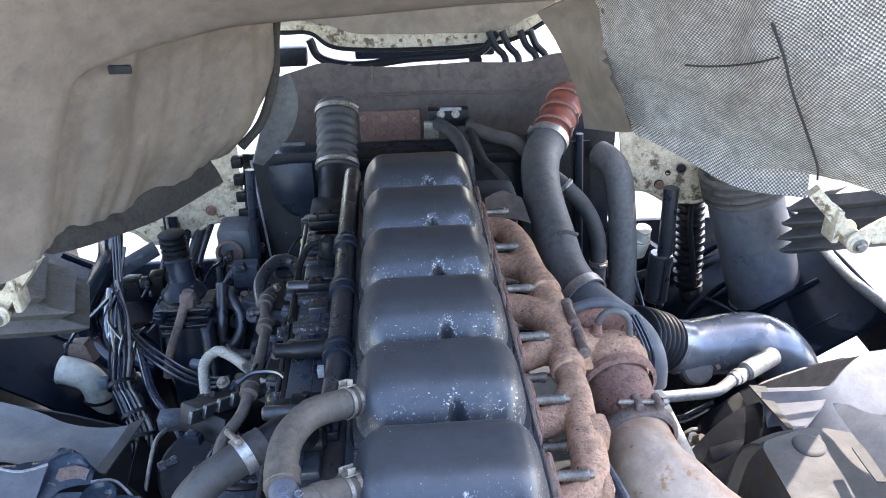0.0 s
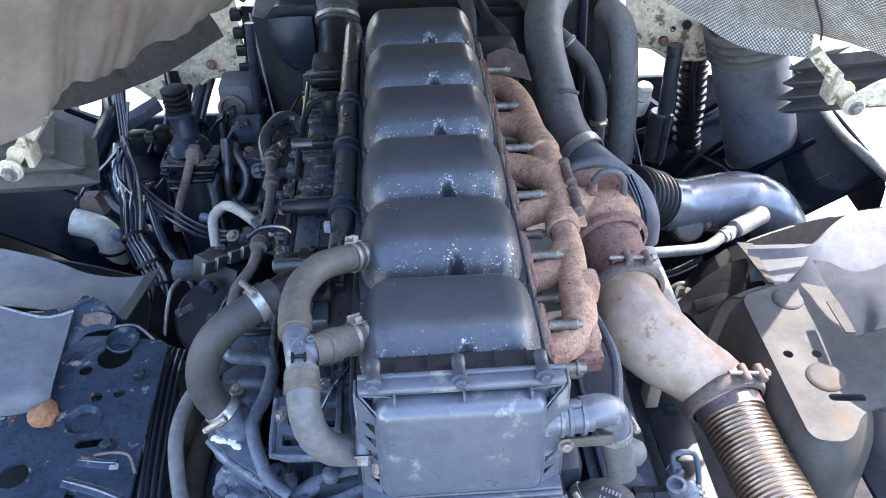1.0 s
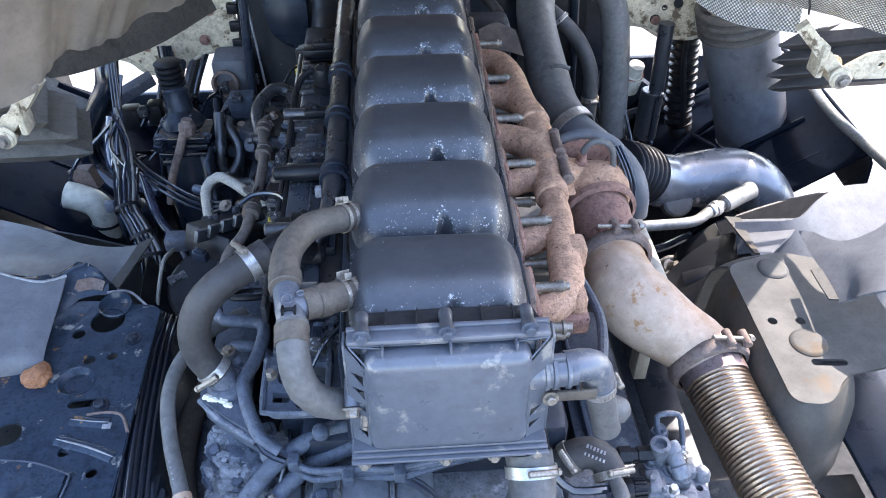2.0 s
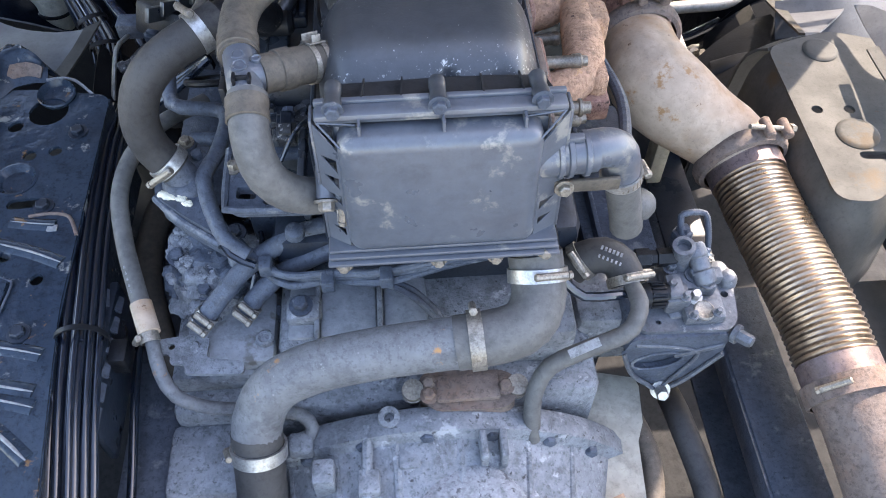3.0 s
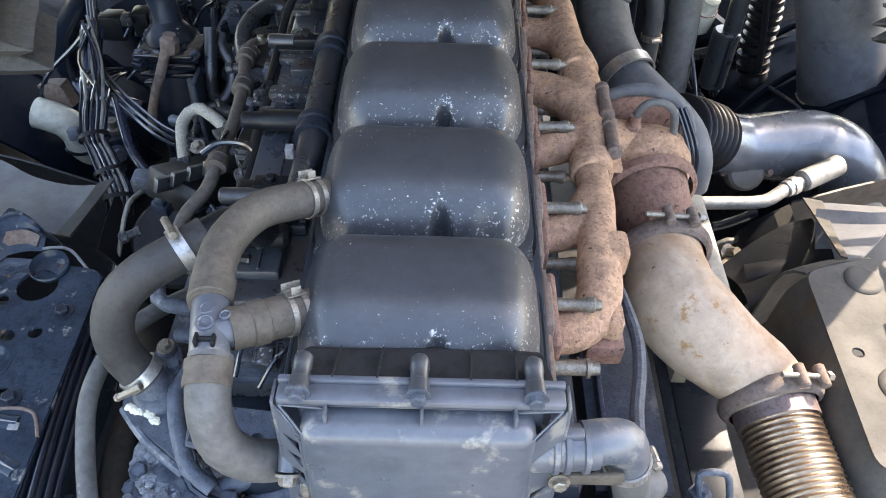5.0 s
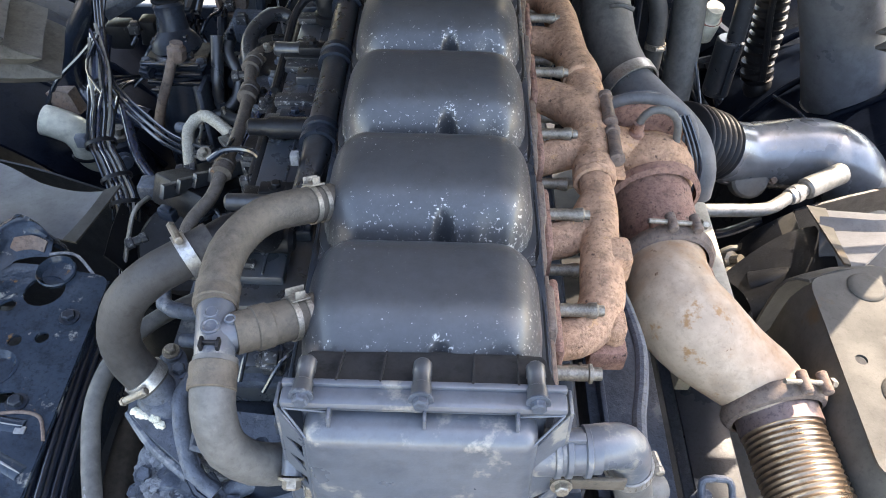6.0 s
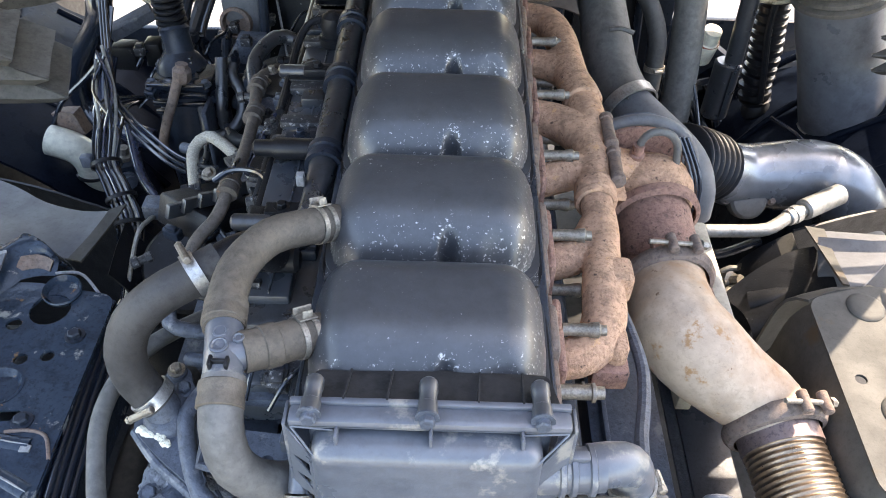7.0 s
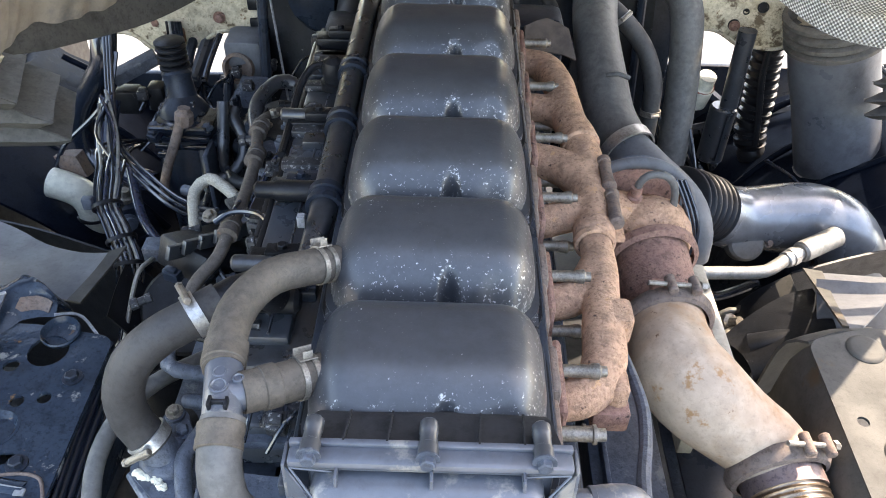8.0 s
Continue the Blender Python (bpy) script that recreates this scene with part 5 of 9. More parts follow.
g = Geo().lathe(C2 + AX * 0.012, -AX, [(0, 0.062), (0.004, 0.074), (0.016, 0.079), (0.034, 0.070), (0.05, 0.05)], 40)
part("compressor_back", g, M_RUSTDARK, turbo)
part("compressor_cover", Geo().tube([Vector((0.272, 0.565, 1.192)) + Vector((0.087 * math.cos(a), 0, 0.087 * math.sin(a))) for a in [radians(k) for k in range(205, -70, -15)]], 0.0092, 16, rad=lambda s, u: 0.75 + 0.5 * u), M_WING, turbo, "dirty aluminium compressor cover")
part("compressor_ring", Geo().lathe(C2 - AX * 0.012, -AX, [(0, 0.072), (0.002, 0.0765), (0.010, 0.0765), (0.012, 0.072)], 40, caps=False), M_FRAME, turbo)
# actuator lines over the compressor
part("oil_line", Geo().tube([(0.260, 0.510, 1.262), (0.260, 0.510, 1.281), (0.271, 0.510, 1.296), (0.292, 0.510, 1.297), (0.309, 0.510, 1.281), (0.315, 0.510, 1.25), (0.314, 0.512, 1.21)], 0.0056, 12), M_GREYRUB, turbo)
for dx in (0.0, 0.006, 0.012):
    part("wire", Geo().tube([(0.318 + dx, 0.535, 1.272), (0.330 + dx, 0.522, 1.250), (0.342 + dx, 0.506, 1.222), (0.350 + 0.5 * dx, 0.492, 1.19), (0.343, 0.480, 1.16)], 0.0028, 8), M_CABLE, turbo)
g = Geo().lathe((0.258, 0.512, 1.242), (0, -0.1, 1), [(0, 0.020), (0.006, 0.020), (0.007, 0.011), (0.018, 0.011), (0.020, 0.008), (0.035, 0.008)], 16)
part("oil_union", g, M_RUSTDARK, turbo)

down = thing("exhaust_downpipe", (0.33, 0.25, 1.1), "heat-bleached exhaust elbow blotched with rust", "exhaust pipe")
part("pipe", Geo().tube([(0.290, 0.352, 1.170), (0.287, 0.315, 1.172), (0.292, 0.272, 1.168), (0.320, 0.238, 1.155), (0.358, 0.214, 1.135), (0.384, 0.200, 1.122), (0.398, 0.184, 1.112), (0.404, 0.170, 1.106)], 0.052, 28, rad=lambda s, u: 0.98 + 0.18 * math.sin(math.pi * min(1, u * 1.2)) ** 2), M_PALE, down)


def vband(p, axis, r, parent, bolt_dir):
    """A V-band clamp with its bolt and trunnions."""
    a = Vector(axis).normalized()
    p = Vector(p)
    g = Geo().lathe(p - a * 0.013, a, [(0, r), (0.002, r + 0.006), (0.009, r + 0.010), (0.017, r + 0.010), (0.024, r + 0.006), (0.026, r)], 32, caps=False)
    band = part("v_clamp", g, M_CASTRUST, parent, "rusty V-band clamp")
    b = Vector(bolt_dir)
    b = (b - a * b.dot(a)).normalized()
    q = a.cross(b)
    c = p + b * (r + 0.017)
    g = Geo()
    for s in (-1, 1):
        g.lathe(c + q * s * 0.016 - a * 0.014, a, [(0, 0.005), (0.002, 0.0068), (0.026, 0.0068), (0.028, 0.005)], 12)
    part("trunnion", g, M_CASTRUST, band)
    part("clamp_bolt", Geo().lathe(c - q * 0.034, q, [(0, 0.0032), (0.080, 0.0032)], 10).lathe(c - q * 0.030, q, [(0, 0.0065), (0.007, 0.0065)], 6), M_WORM, band)
    return band


vband((0.291, 0.352, 1.170), (0.05, -1, 0.0), 0.053, down, (0.1, 0.1, 1))
FL = [Vector(p) for p in ((0.392, 0.198, 1.122), (0.404, 0.172, 1.106), (0.414, 0.110, 1.094), (0.424, 0.050, 1.085), (0.433, -0.010, 1.078), (0.442, -0.064, 1.070), (0.447, -0.112, 1.061))]
vband(FL[1], FL[2] - FL[1], 0.0535, down, (0.32, 0.1, 0.95))
flex = thing("exhaust_flex_pipe", (0.44, 0.05, 0.95), "corrugated stainless exhaust flex pipe stained gold by heat", "exhaust pipe")
FLEX = smooth(FL, 0.004)
part("collar", Geo().tube(FLEX[7:18:3], 0.0500, 30), M_PURPLE, flex, "blued steel collar")
part("corrugated_tube", Geo().tube(FLEX[16::4] + [FLEX[-1]], 0.0470, 40, step=0.0010, rad=lambda s, u: 1.04 - 0.060 * abs(math.sin(math.pi * s / 0.0070)) ** 0.8), M_FLEX, flex, angle=80)
part("end_collar", Geo().tube([FL[-1], FL[-1] + (FL[-1] - FL[-2]) * 0.7], 0.0475, 28), M_PURPLE, flex)
part("tail_pipe", Geo().tube([FL[-1] + (FL[-1] - FL[-2]) * 0.6, FL[-1] + (FL[-1] - FL[-2]) * 1.8 + Vector((0.008, 0, -0.012)), (0.487, -0.33, 0.97), (0.52, -0.52, 0.85), (0.55, -0.9, 0.72)], 0.0455, 24), M_CASTRUST, flex)
clamp_band(FL[-1] + (FL[-1] - FL[-2]) * 0.75, FL[-1] - FL[-2], 0.0475, flex, 0.024, (-0.7, -0.2, 0.8), name="band_clamp", material=M_CASTRUST, tail=0.03)

# ---- charge air pipe and intake duct ----
charge = thing("charge_air_pipe", (0.3, 1.0, 1.1), "grey rubber charge-air pipe rising to the intercooler", "pipe")
CP = [(0.377, 0.70, 1.128), (0.343, 0.745, 1.137), (0.309, 0.797, 1.145), (0.286, 0.87, 1.166), (0.275, 0.95, 1.210), (0.270, 1.03, 1.243), (0.275, 1.12, 1.262), (0.290, 1.20, 1.280), (0.320, 1.27, 1.298)]
part("metal_end", Geo().tube([(0.418, 0.645, 1.03), (0.414, 0.652, 1.075), (0.400, 0.672, 1.110)] + CP[:3], 0.0395, 24, rad=lambda s, u: 0.74 + 0.26 * min(1, u * 1.2)), M_WING, charge)
part("rubber_pipe", Geo().tube(CP[2:], 0.0445, 26, rad=lambda s, u: 1 + 0.03 * math.sin(u * 9)), M_GREYRUB, charge)
part("mould_rib", Geo().tube([(0.272, 0.895, 1.238), (0.292, 0.888, 1.244), (0.312, 0.884, 1.238)], 0.0045, 8), M_GREYRUB, charge)
part("mould_seam", Geo().tube([Vector(p) + Vector((-0.012, -0.028, 0.032)) for p in CP[2:]], 0.0016, 6), M_GREYRUB, charge)
clamp_band((0.309, 0.797, 1.145), Vector(CP[3]) - Vector(CP[1]), 0.0470, charge, 0.022, (0.6, 0.3, -1), name="band_clamp", material=M_ZINC, label="bright steel band clamp")
clamp_band((0.320, 1.270, 1.299), (0.055, 0.10, 0.045), 0.047, charge, 0.020, (-1, 0, 0.3), name="band_clamp", material=M_ZINC)
rh = hose("red_hose", [(0.322, 1.275, 1.300), (0.358, 1.34, 1.329), (0.396, 1.41, 1.363)], 0.046, M_RED, "red ribbed silicone hose with steel bands", rad=lambda s, u: 1 + 0.05 * math.sin(2 * math.pi * s / 0.03), step=0.003, n=26, base=(0.35, 1.34, 1.31))
for k in (0.18, 0.5, 0.82):
    p = Vector((0.322, 1.275, 1.300)).lerp(Vector((0.396, 1.41, 1.363)), k)
    clamp_band(p, (0.074, 0.135, 0.063), 0.0475, rh, 0.005, (1, 0, 0.5), name="hose_ring", material=M_RUSTDARK, tail=0.002)

duct = thing("turbo_intake_duct", (0.62, 0.76, 0.95), "satin dark grey intake duct bending beside the turbo", "air duct")
DP = [(0.464, 0.755, 1.048), (0.53, 0.777, 1.012), (0.60, 0.79, 1.003), (0.67, 0.797, 1.0), (0.725, 0.79, 0.985), (0.762, 0.772, 0.945), (0.774, 0.756, 0.89), (0.774, 0.75, 0.80)]
part("duct", Geo().tube(DP, 0.062, 30, rad=lambda s, u: 0.88 + 0.22 * min(1, u * 2.2)), M_POLISH, duct)
part("bellows", Geo().tube([(0.395, 0.715, 1.095), (0.435, 0.738, 1.070), (0.474, 0.757, 1.043)], 0.058, 30, step=0.002, rad=lambda s, u: 1 + 0.09 * math.sin(2 * math.pi * s / 0.017)), M_BLACK, duct, "black ribbed rubber bellows", angle=80)
g = Geo().lathe((0.543, 0.722, 0.998), (0.05, -0.75, 0.5), [(-0.02, 0.036), (0.0, 0.034), (0.004, 0.029), (0.005, 0.010)], 26)
part("blank_cap", g, M_GREYRUB, duct, "dull grey blank cap")
for dx in (-0.04, 0.042):
    part("screw", Geo().hexbolt((0.543 + dx, 0.727, 0.996), (0.05, -0.75, 0.5), 0.006, 0.006), M_CASTRUST, duct)
part("floor_seal", Geo().tube([(0.70, 0.735, 0.905), (0.76, 0.715, 0.895), (0.83, 0.72, 0.89), (0.88, 0.76, 0.89)], 0.010, 12), M_SILVER, duct)
sp = hose("aluminium_pipe", [(0.36, 0.602, 1.032), (0.41, 0.603, 1.03), (0.462, 0.605, 1.03), (0.520, 0.608, 1.03), (0.548, 0.618, 1.03), (0.576, 0.640, 1.03), (0.606, 0.659, 1.03), (0.640, 0.679, 1.03)], 0.0112, M_SILVER, "pale aluminium compressor pipe with a union nut", "pipe", base=(0.5, 0.65, 0.97))
part("union_nut", Geo().lathe((0.578, 0.641, 1.03), (0.8, 0.5, 0.0), [(0, 0.0125), (0.002, 0.0145), (0.012, 0.0145), (0.013, 0.0162), (0.026, 0.0162), (0.028, 0.014)], 12), M_ZINC, sp)
part("sleeve", Geo().cyl((0.612, 0.663, 1.03), (0.694, 0.711, 1.03), 0.0190, n=22, chamfer=0.004), M_SILVER, sp)


# ---- dark surroundings of the bay ----
# Black sheet added below; only darkness is known there.
g = Geo()
g.box(-1.15, 1.15, -0.9, 2.0, 0.40, 0.42, 0.004)
solid("undertray", g, M_APRON, "added black sheet below the frame, standing in for darkness", "undertray", kind="structure")
# Added wall: hides the bright yard so the left gap stays dark.
solid("outer_side_panel", Geo().box(-1.19, -1.16, -0.9, 1.9, 0.30, 1.00, 0.006), M_APRON, "plain dark panel added to close the side of the bay", "side panel", kind="structure")
for s in (-1, 1):
    g = Geo()
    g.sheet([[(s * 0.61, 0.72, 0.46), (s * 0.65, 0.75, 0.72), (s * 0.76, 0.80, 0.88), (s * 0.95, 0.82, 1.00), (s * 1.0, 0.80, 1.045), (s * 1.02, 0.80, 0.9)],
             [(s * 0.62, 1.10, 0.46), (s * 0.67, 1.10, 0.74), (s * 0.80, 1.14, 0.88), (s * 0.97, 1.15, 0.99), (s * 1.02, 1.15, 1.035), (s * 1.04, 1.15, 0.9)],
             [(s * 0.62, 1.60, 0.46), (s * 0.64, 1.55, 0.74), (s * 0.80, 1.45, 0.86), (s * 1.0, 1.45, 0.95), (s * 1.05, 1.45, 1.0), (s * 1.07, 1.45, 0.9)]], 20, 30, 0.006)
    t = thing("wheel_arch_liner", (s * 0.62, 1.1, 0.42), "black moulded wheel arch liner beside the chassis", "wheel arch", "wheel arch liners")
    part("liner", g, M_LINER, t)
    part("rolled_lip", Geo().tube([(s * 1.0, 0.80, 1.047), (s * 1.02, 1.15, 1.037), (s * 1.05, 1.45, 1.002)], 0.006, 10), M_LINER, t)
    for y in (0.88, 1.02, 1.18, 1.34):
        part("moulded_rib", Geo().tube([(s * 0.655, y, 0.74), (s * 0.79, y + 0.02, 0.885), (s * 0.96, y + 0.02, 0.993)], 0.008, 10), M_LINER, t)
g = Geo()
g.tube([(0.99, 0.60, 1.08), (0.985, 0.80, 1.062), (0.966, 0.95, 1.064), (0.99, 1.15, 1.055)], 0.012, 12)
solid("arch_edge_rod", g, M_SILVER, "pale rod along the wheel arch edge", "rod")

# ---- support brackets with holes, left and right ----
def bracket_plate(s, mat_top):
    """Pressed cab support: a holed top plate with turned-down sides."""
    t = thing("cab_support", (s * 0.53, 0.15, 0.95), "black painted cab support plate with holes, scratches and rust" if s < 0 else "pale grey painted cab support with round plugs and a slot", "support plate", "cab supports")
    f = lambda pts: [(s * (x - 0.004), y) for x, y in pts]
    if s < 0:
        outline = rounded(f([(0.445, 0.315), (0.56, 0.335), (0.68, 0.33), (0.80, 0.25), (0.80, -0.75), (0.354, -0.75), (0.430, -0.12), (0.440, -0.03)]), 0.02)
        holes = [ring(s * 0.518, 0.348 - 0.06, 0.026), ring(s * 0.555, 0.262, 0.010), ring(s * 0.493, 0.213, 0.0085), ring(s * 0.524, 0.207, 0.0085), ring(s * 0.532, 0.167, 0.026, 24), slot(s * 0.512, 0.126, 0.026, 0.0075, 0.08),
                 ring(s * 0.515, 0.045, 0.0075), ring(s * 0.470, 0.010, 0.0075), ring(s * 0.60, 0.08, 0.02)]
    else:
        outline = rounded(f([(0.487, 0.345), (0.585, 0.375), (0.70, 0.33), (0.70, 0.12), (0.575, 0.10), (0.535, 0.050), (0.482, 0.058)]), 0.022)
        holes = [ring(s * 0.509, 0.214, 0.0075), ring(s * 0.552, 0.211, 0.0075), slot(s * 0.560, 0.126, 0.040, 0.0065, -0.08)]
    part("top_plate", Geo().plate(outline, holes, 1.150, 0.004), mat_top, t)
    return t


lb = bracket_plate(-1, M_SUPPORT)
g = Geo()
g.sheet([[(-0.441, 0.31, 1.147), (-0.434, -0.03, 1.147), (-0.425, -0.12, 1.147), (-0.350, -0.75, 1.147)], [(-0.447, 0.31, 1.06), (-0.445, -0.03, 1.06), (-0.438, -0.12, 1.06), (-0.375, -0.75, 1.06)], [(-0.45, 0.31, 0.98), (-0.452, -0.03, 0.98), (-0.450, -0.12, 0.98), (-0.41, -0.75, 0.98)]], 8, 24, 0.005)
part("inner_flange", g, M_SUPPORT, lb)
g = Geo()
g.box(-0.80, -0.45, -0.75, 0.33, 1.06, 1.064, 0.001)
part("lower_plate", g, M_CHASSIS, lb)
g = Geo().lathe((-0.532, 0.167, 1.138), (0, 0, 1), [(0, 0.018), (0.003, 0.026), (0.013, 0.028), (0.0135, 0.025), (0.006, 0.018), (0.006, 0.004)], 28)
part("pressed_ring", g, M_SUPPORT, lb)
g = Geo()
g.sheet([[(-0.64, 0.27, 1.150), (-0.60, 0.298, 1.151), (-0.575, 0.338, 1.150), (-0.535, 0.352, 1.147)],
         [(-0.66, 0.33, 1.160), (-0.61, 0.345, 1.166), (-0.570, 0.368, 1.172), (-0.533, 0.366, 1.158)],
         [(-0.68, 0.39, 1.160), (-0.61, 0.387, 1.170), (-0.586, 0.398, 1.178), (-0.551, 0.381, 1.184), (-0.534, 0.374, 1.150)],
         [(-0.68, 0.40, 1.10), (-0.61, 0.41, 1.11), (-0.58, 0.41, 1.12), (-0.545, 0.40, 1.12), (-0.53, 0.39, 1.11)]], 16, 22, 0.005, 0.003, 25)
part("raised_lobe", g, M_SUPPORT, lb, "upstanding lobe with flaked yellowish paint")
part("lobe_stain", Geo().sheet([[(-0.583, 0.345, 1.1575), (-0.556, 0.353, 1.1565), (-0.540, 0.352, 1.155)], [(-0.576, 0.362, 1.1735), (-0.557, 0.366, 1.172), (-0.538, 0.362, 1.165)]], 8, 12, 0.0025, 0.003, 40), M_CASTRUST, lb, "brown flaking patch")
part("pocket_rim", Geo().lathe((-0.512, 0.318, 1.146), (0.05, -0.1, 1), [(0, 0.020), (0.004, 0.024), (0.010, 0.0255), (0.012, 0.024), (0.003, 0.019), (0.001, 0.004)], 30), M_SUPPORT, lb)
part("pale_edge", Geo().tube([(-0.535, 0.352, 1.150), (-0.515, 0.356, 1.149), (-0.497, 0.352, 1.147), (-0.470, 0.325, 1.146), (-0.452, 0.305, 1.145)], 0.0022, 8), M_MARK, lb, "pale line along the plate edge")
g = Geo()
g.sheet([[(-0.60, 0.035, 1.1515), (-0.547, 0.027, 1.1515), (-0.50, 0.008, 1.1515)], [(-0.60, -0.02, 1.1525), (-0.555, -0.025, 1.1525), (-0.500, -0.036, 1.1525)]], 6, 10, 0.003)
part("patch_plate", g, M_SUPPORT, lb, "grey patch with a paler line round it for a glint")
# Paler border line imitates the glint round the dent.
part("patch_edge", Geo().tube([(-0.60, 0.037, 1.153), (-0.547, 0.029, 1.153), (-0.502, 0.010, 1.153), (-0.495, 0.002, 1.153), (-0.499, -0.034, 1.153)], 0.0014, 6), M_FRAME, lb)
for x, y in ((-0.515, -0.050), (-0.472, -0.061), (-0.486, 0.119), (-0.470, 0.245)):
    part("bolt", Geo().hexbolt((x, y, 1.150), (0, 0, 1), 0.0085, 0.007), M_CHASSIS, lb)
for pts, w in (([(-0.530, 0.066), (-0.485, 0.050), (-0.447, 0.032)], 0.0016), ([(-0.520, 0.098), (-0.490, 0.092), (-0.466, 0.089)], 0.0010), ([(-0.520, -0.070), (-0.470, -0.081), (-0.442, -0.089)], 0.0013), ([(-0.520, -0.112), (-0.465, -0.126), (-0.440, -0.132)], 0.0016),
               ([(-0.515, -0.132), (-0.470, -0.140), (-0.436, -0.150)], 0.0014), ([(-0.500, -0.150), (-0.462, -0.178), (-0.430, -0.206)], 0.0024)):
    # pressed ridges, with a pale line painted on each crest as its glint
    rib = part("pressed_rib", Geo().tube([(x, y, 1.1415) for x, y in pts], 0.0125, 14), M_SUPPORT, lb)
    part("scrape", Geo().tube([(x + 0.001, y - 0.0015, 1.1538) for x, y in pts], w, 6, rad=lambda s, u: 0.35 + 0.65 * math.sin(math.pi * u) ** 0.5), M_MARK, rib, "pale line painted along the ridge as a glint")
part("weld_bead", Geo().tube([(-0.500, 0.104, 1.151), (-0.478, 0.107, 1.151), (-0.458, 0.104, 1.151), (-0.448, 0.095, 1.151), (-0.438, 0.072, 1.150)], 0.0022, 8), M_CASTRUST, lb, "rusty weld bead")
part("tab", Geo().box(-0.474, -0.462, 0.079, 0.088, 1.150, 1.153, 0.001), M_MARK, lb, "chipped pale tab")
bush = solid("rubber_bush", crust((-0.588, 0.176, 1.157), 0.020, 0.006, 0.6, 70), M_ORANGE, "crusted rust-orange rubber bush on the support plate", "bush", "rubber bushes", angle=25)

rb = bracket_plate(1, M_BRKT)
g = Geo()
g.sheet([[(0.472, 0.36, 0.97), (0.452, 0.20, 0.97), (0.452, 0.06, 0.97), (0.50, 0.012, 0.97), (0.55, 0.03, 0.97), (0.60, 0.07, 0.97)],
         [(0.478, 0.355, 1.10), (0.462, 0.20, 1.10), (0.462, 0.07, 1.10), (0.505, 0.028, 1.10), (0.55, 0.045, 1.10), (0.595, 0.085, 1.10)],
         [(0.490, 0.340, 1.150), (0.482, 0.20, 1.150), (0.484, 0.075, 1.150), (0.512, 0.052, 1.150), (0.54, 0.062, 1.150), (0.585, 0.105, 1.150)]], 10, 36, 0.004)
part("side_wall", g, M_BRKT, rb)
g = Geo()
g.sheet([[(0.485, 0.345, 1.148), (0.53, 0.365, 1.148), (0.585, 0.372, 1.148)], [(0.475, 0.385, 1.10), (0.53, 0.405, 1.10), (0.60, 0.412, 1.10)], [(0.47, 0.40, 0.95), (0.53, 0.42, 0.95), (0.61, 0.43, 0.95)]], 8, 10, 0.004)
part("front_wall", g, M_BRKT, rb)
for x, y, r in ((0.556, 0.332, 0.024), (0.545, 0.165, 0.027)):
    part("round_plug", Geo().lathe((x, y, 1.148), (0, 0, 1), [(0, r), (0.003, r + 0.001), (0.005, r - 0.001), (0.006, r - 0.006)], 28), M_BRKT, rb)
g = Geo()
g.box(0.60, 1.16, -0.90, 0.30, 1.02, 1.03, 0.003)
part("outer_floor", g, M_CHASSIS, rb)
g = Geo()
g.box(0.45, 0.62, -0.90, 0.05, 0.965, 0.975, 0.002)
part("lower_floor", g, M_BRKT, rb)
for x, y in ((0.545, 0.01), (0.52, -0.02)):
    part("hole_rim", Geo().lathe((x, y, 0.976), (0, 0, 1), [(0, 0.012), (0.002, 0.012), (0.002, 0.008), (0, 0.007)], 16), M_BLACK, rb)
bush = solid("rubber_bush", crust((0.640, 0.190, 1.115), 0.024, 0.008, 1.0, 90), M_ORANGE, "crusted rust-orange rubber bush beside the grey support", "bush", "rubber bushes", angle=25)
cyl2 = Geo().lathe((0.66, 0.225, 1.10), (0.5, 0.75, 0.1), [(0, 0.03), (0.01, 0.045), (0.10, 0.045), (0.12, 0.02)], 20)
solid("damper_mount", cyl2, M_CHASSIS, "black cab damper mount beside the support", "mount")

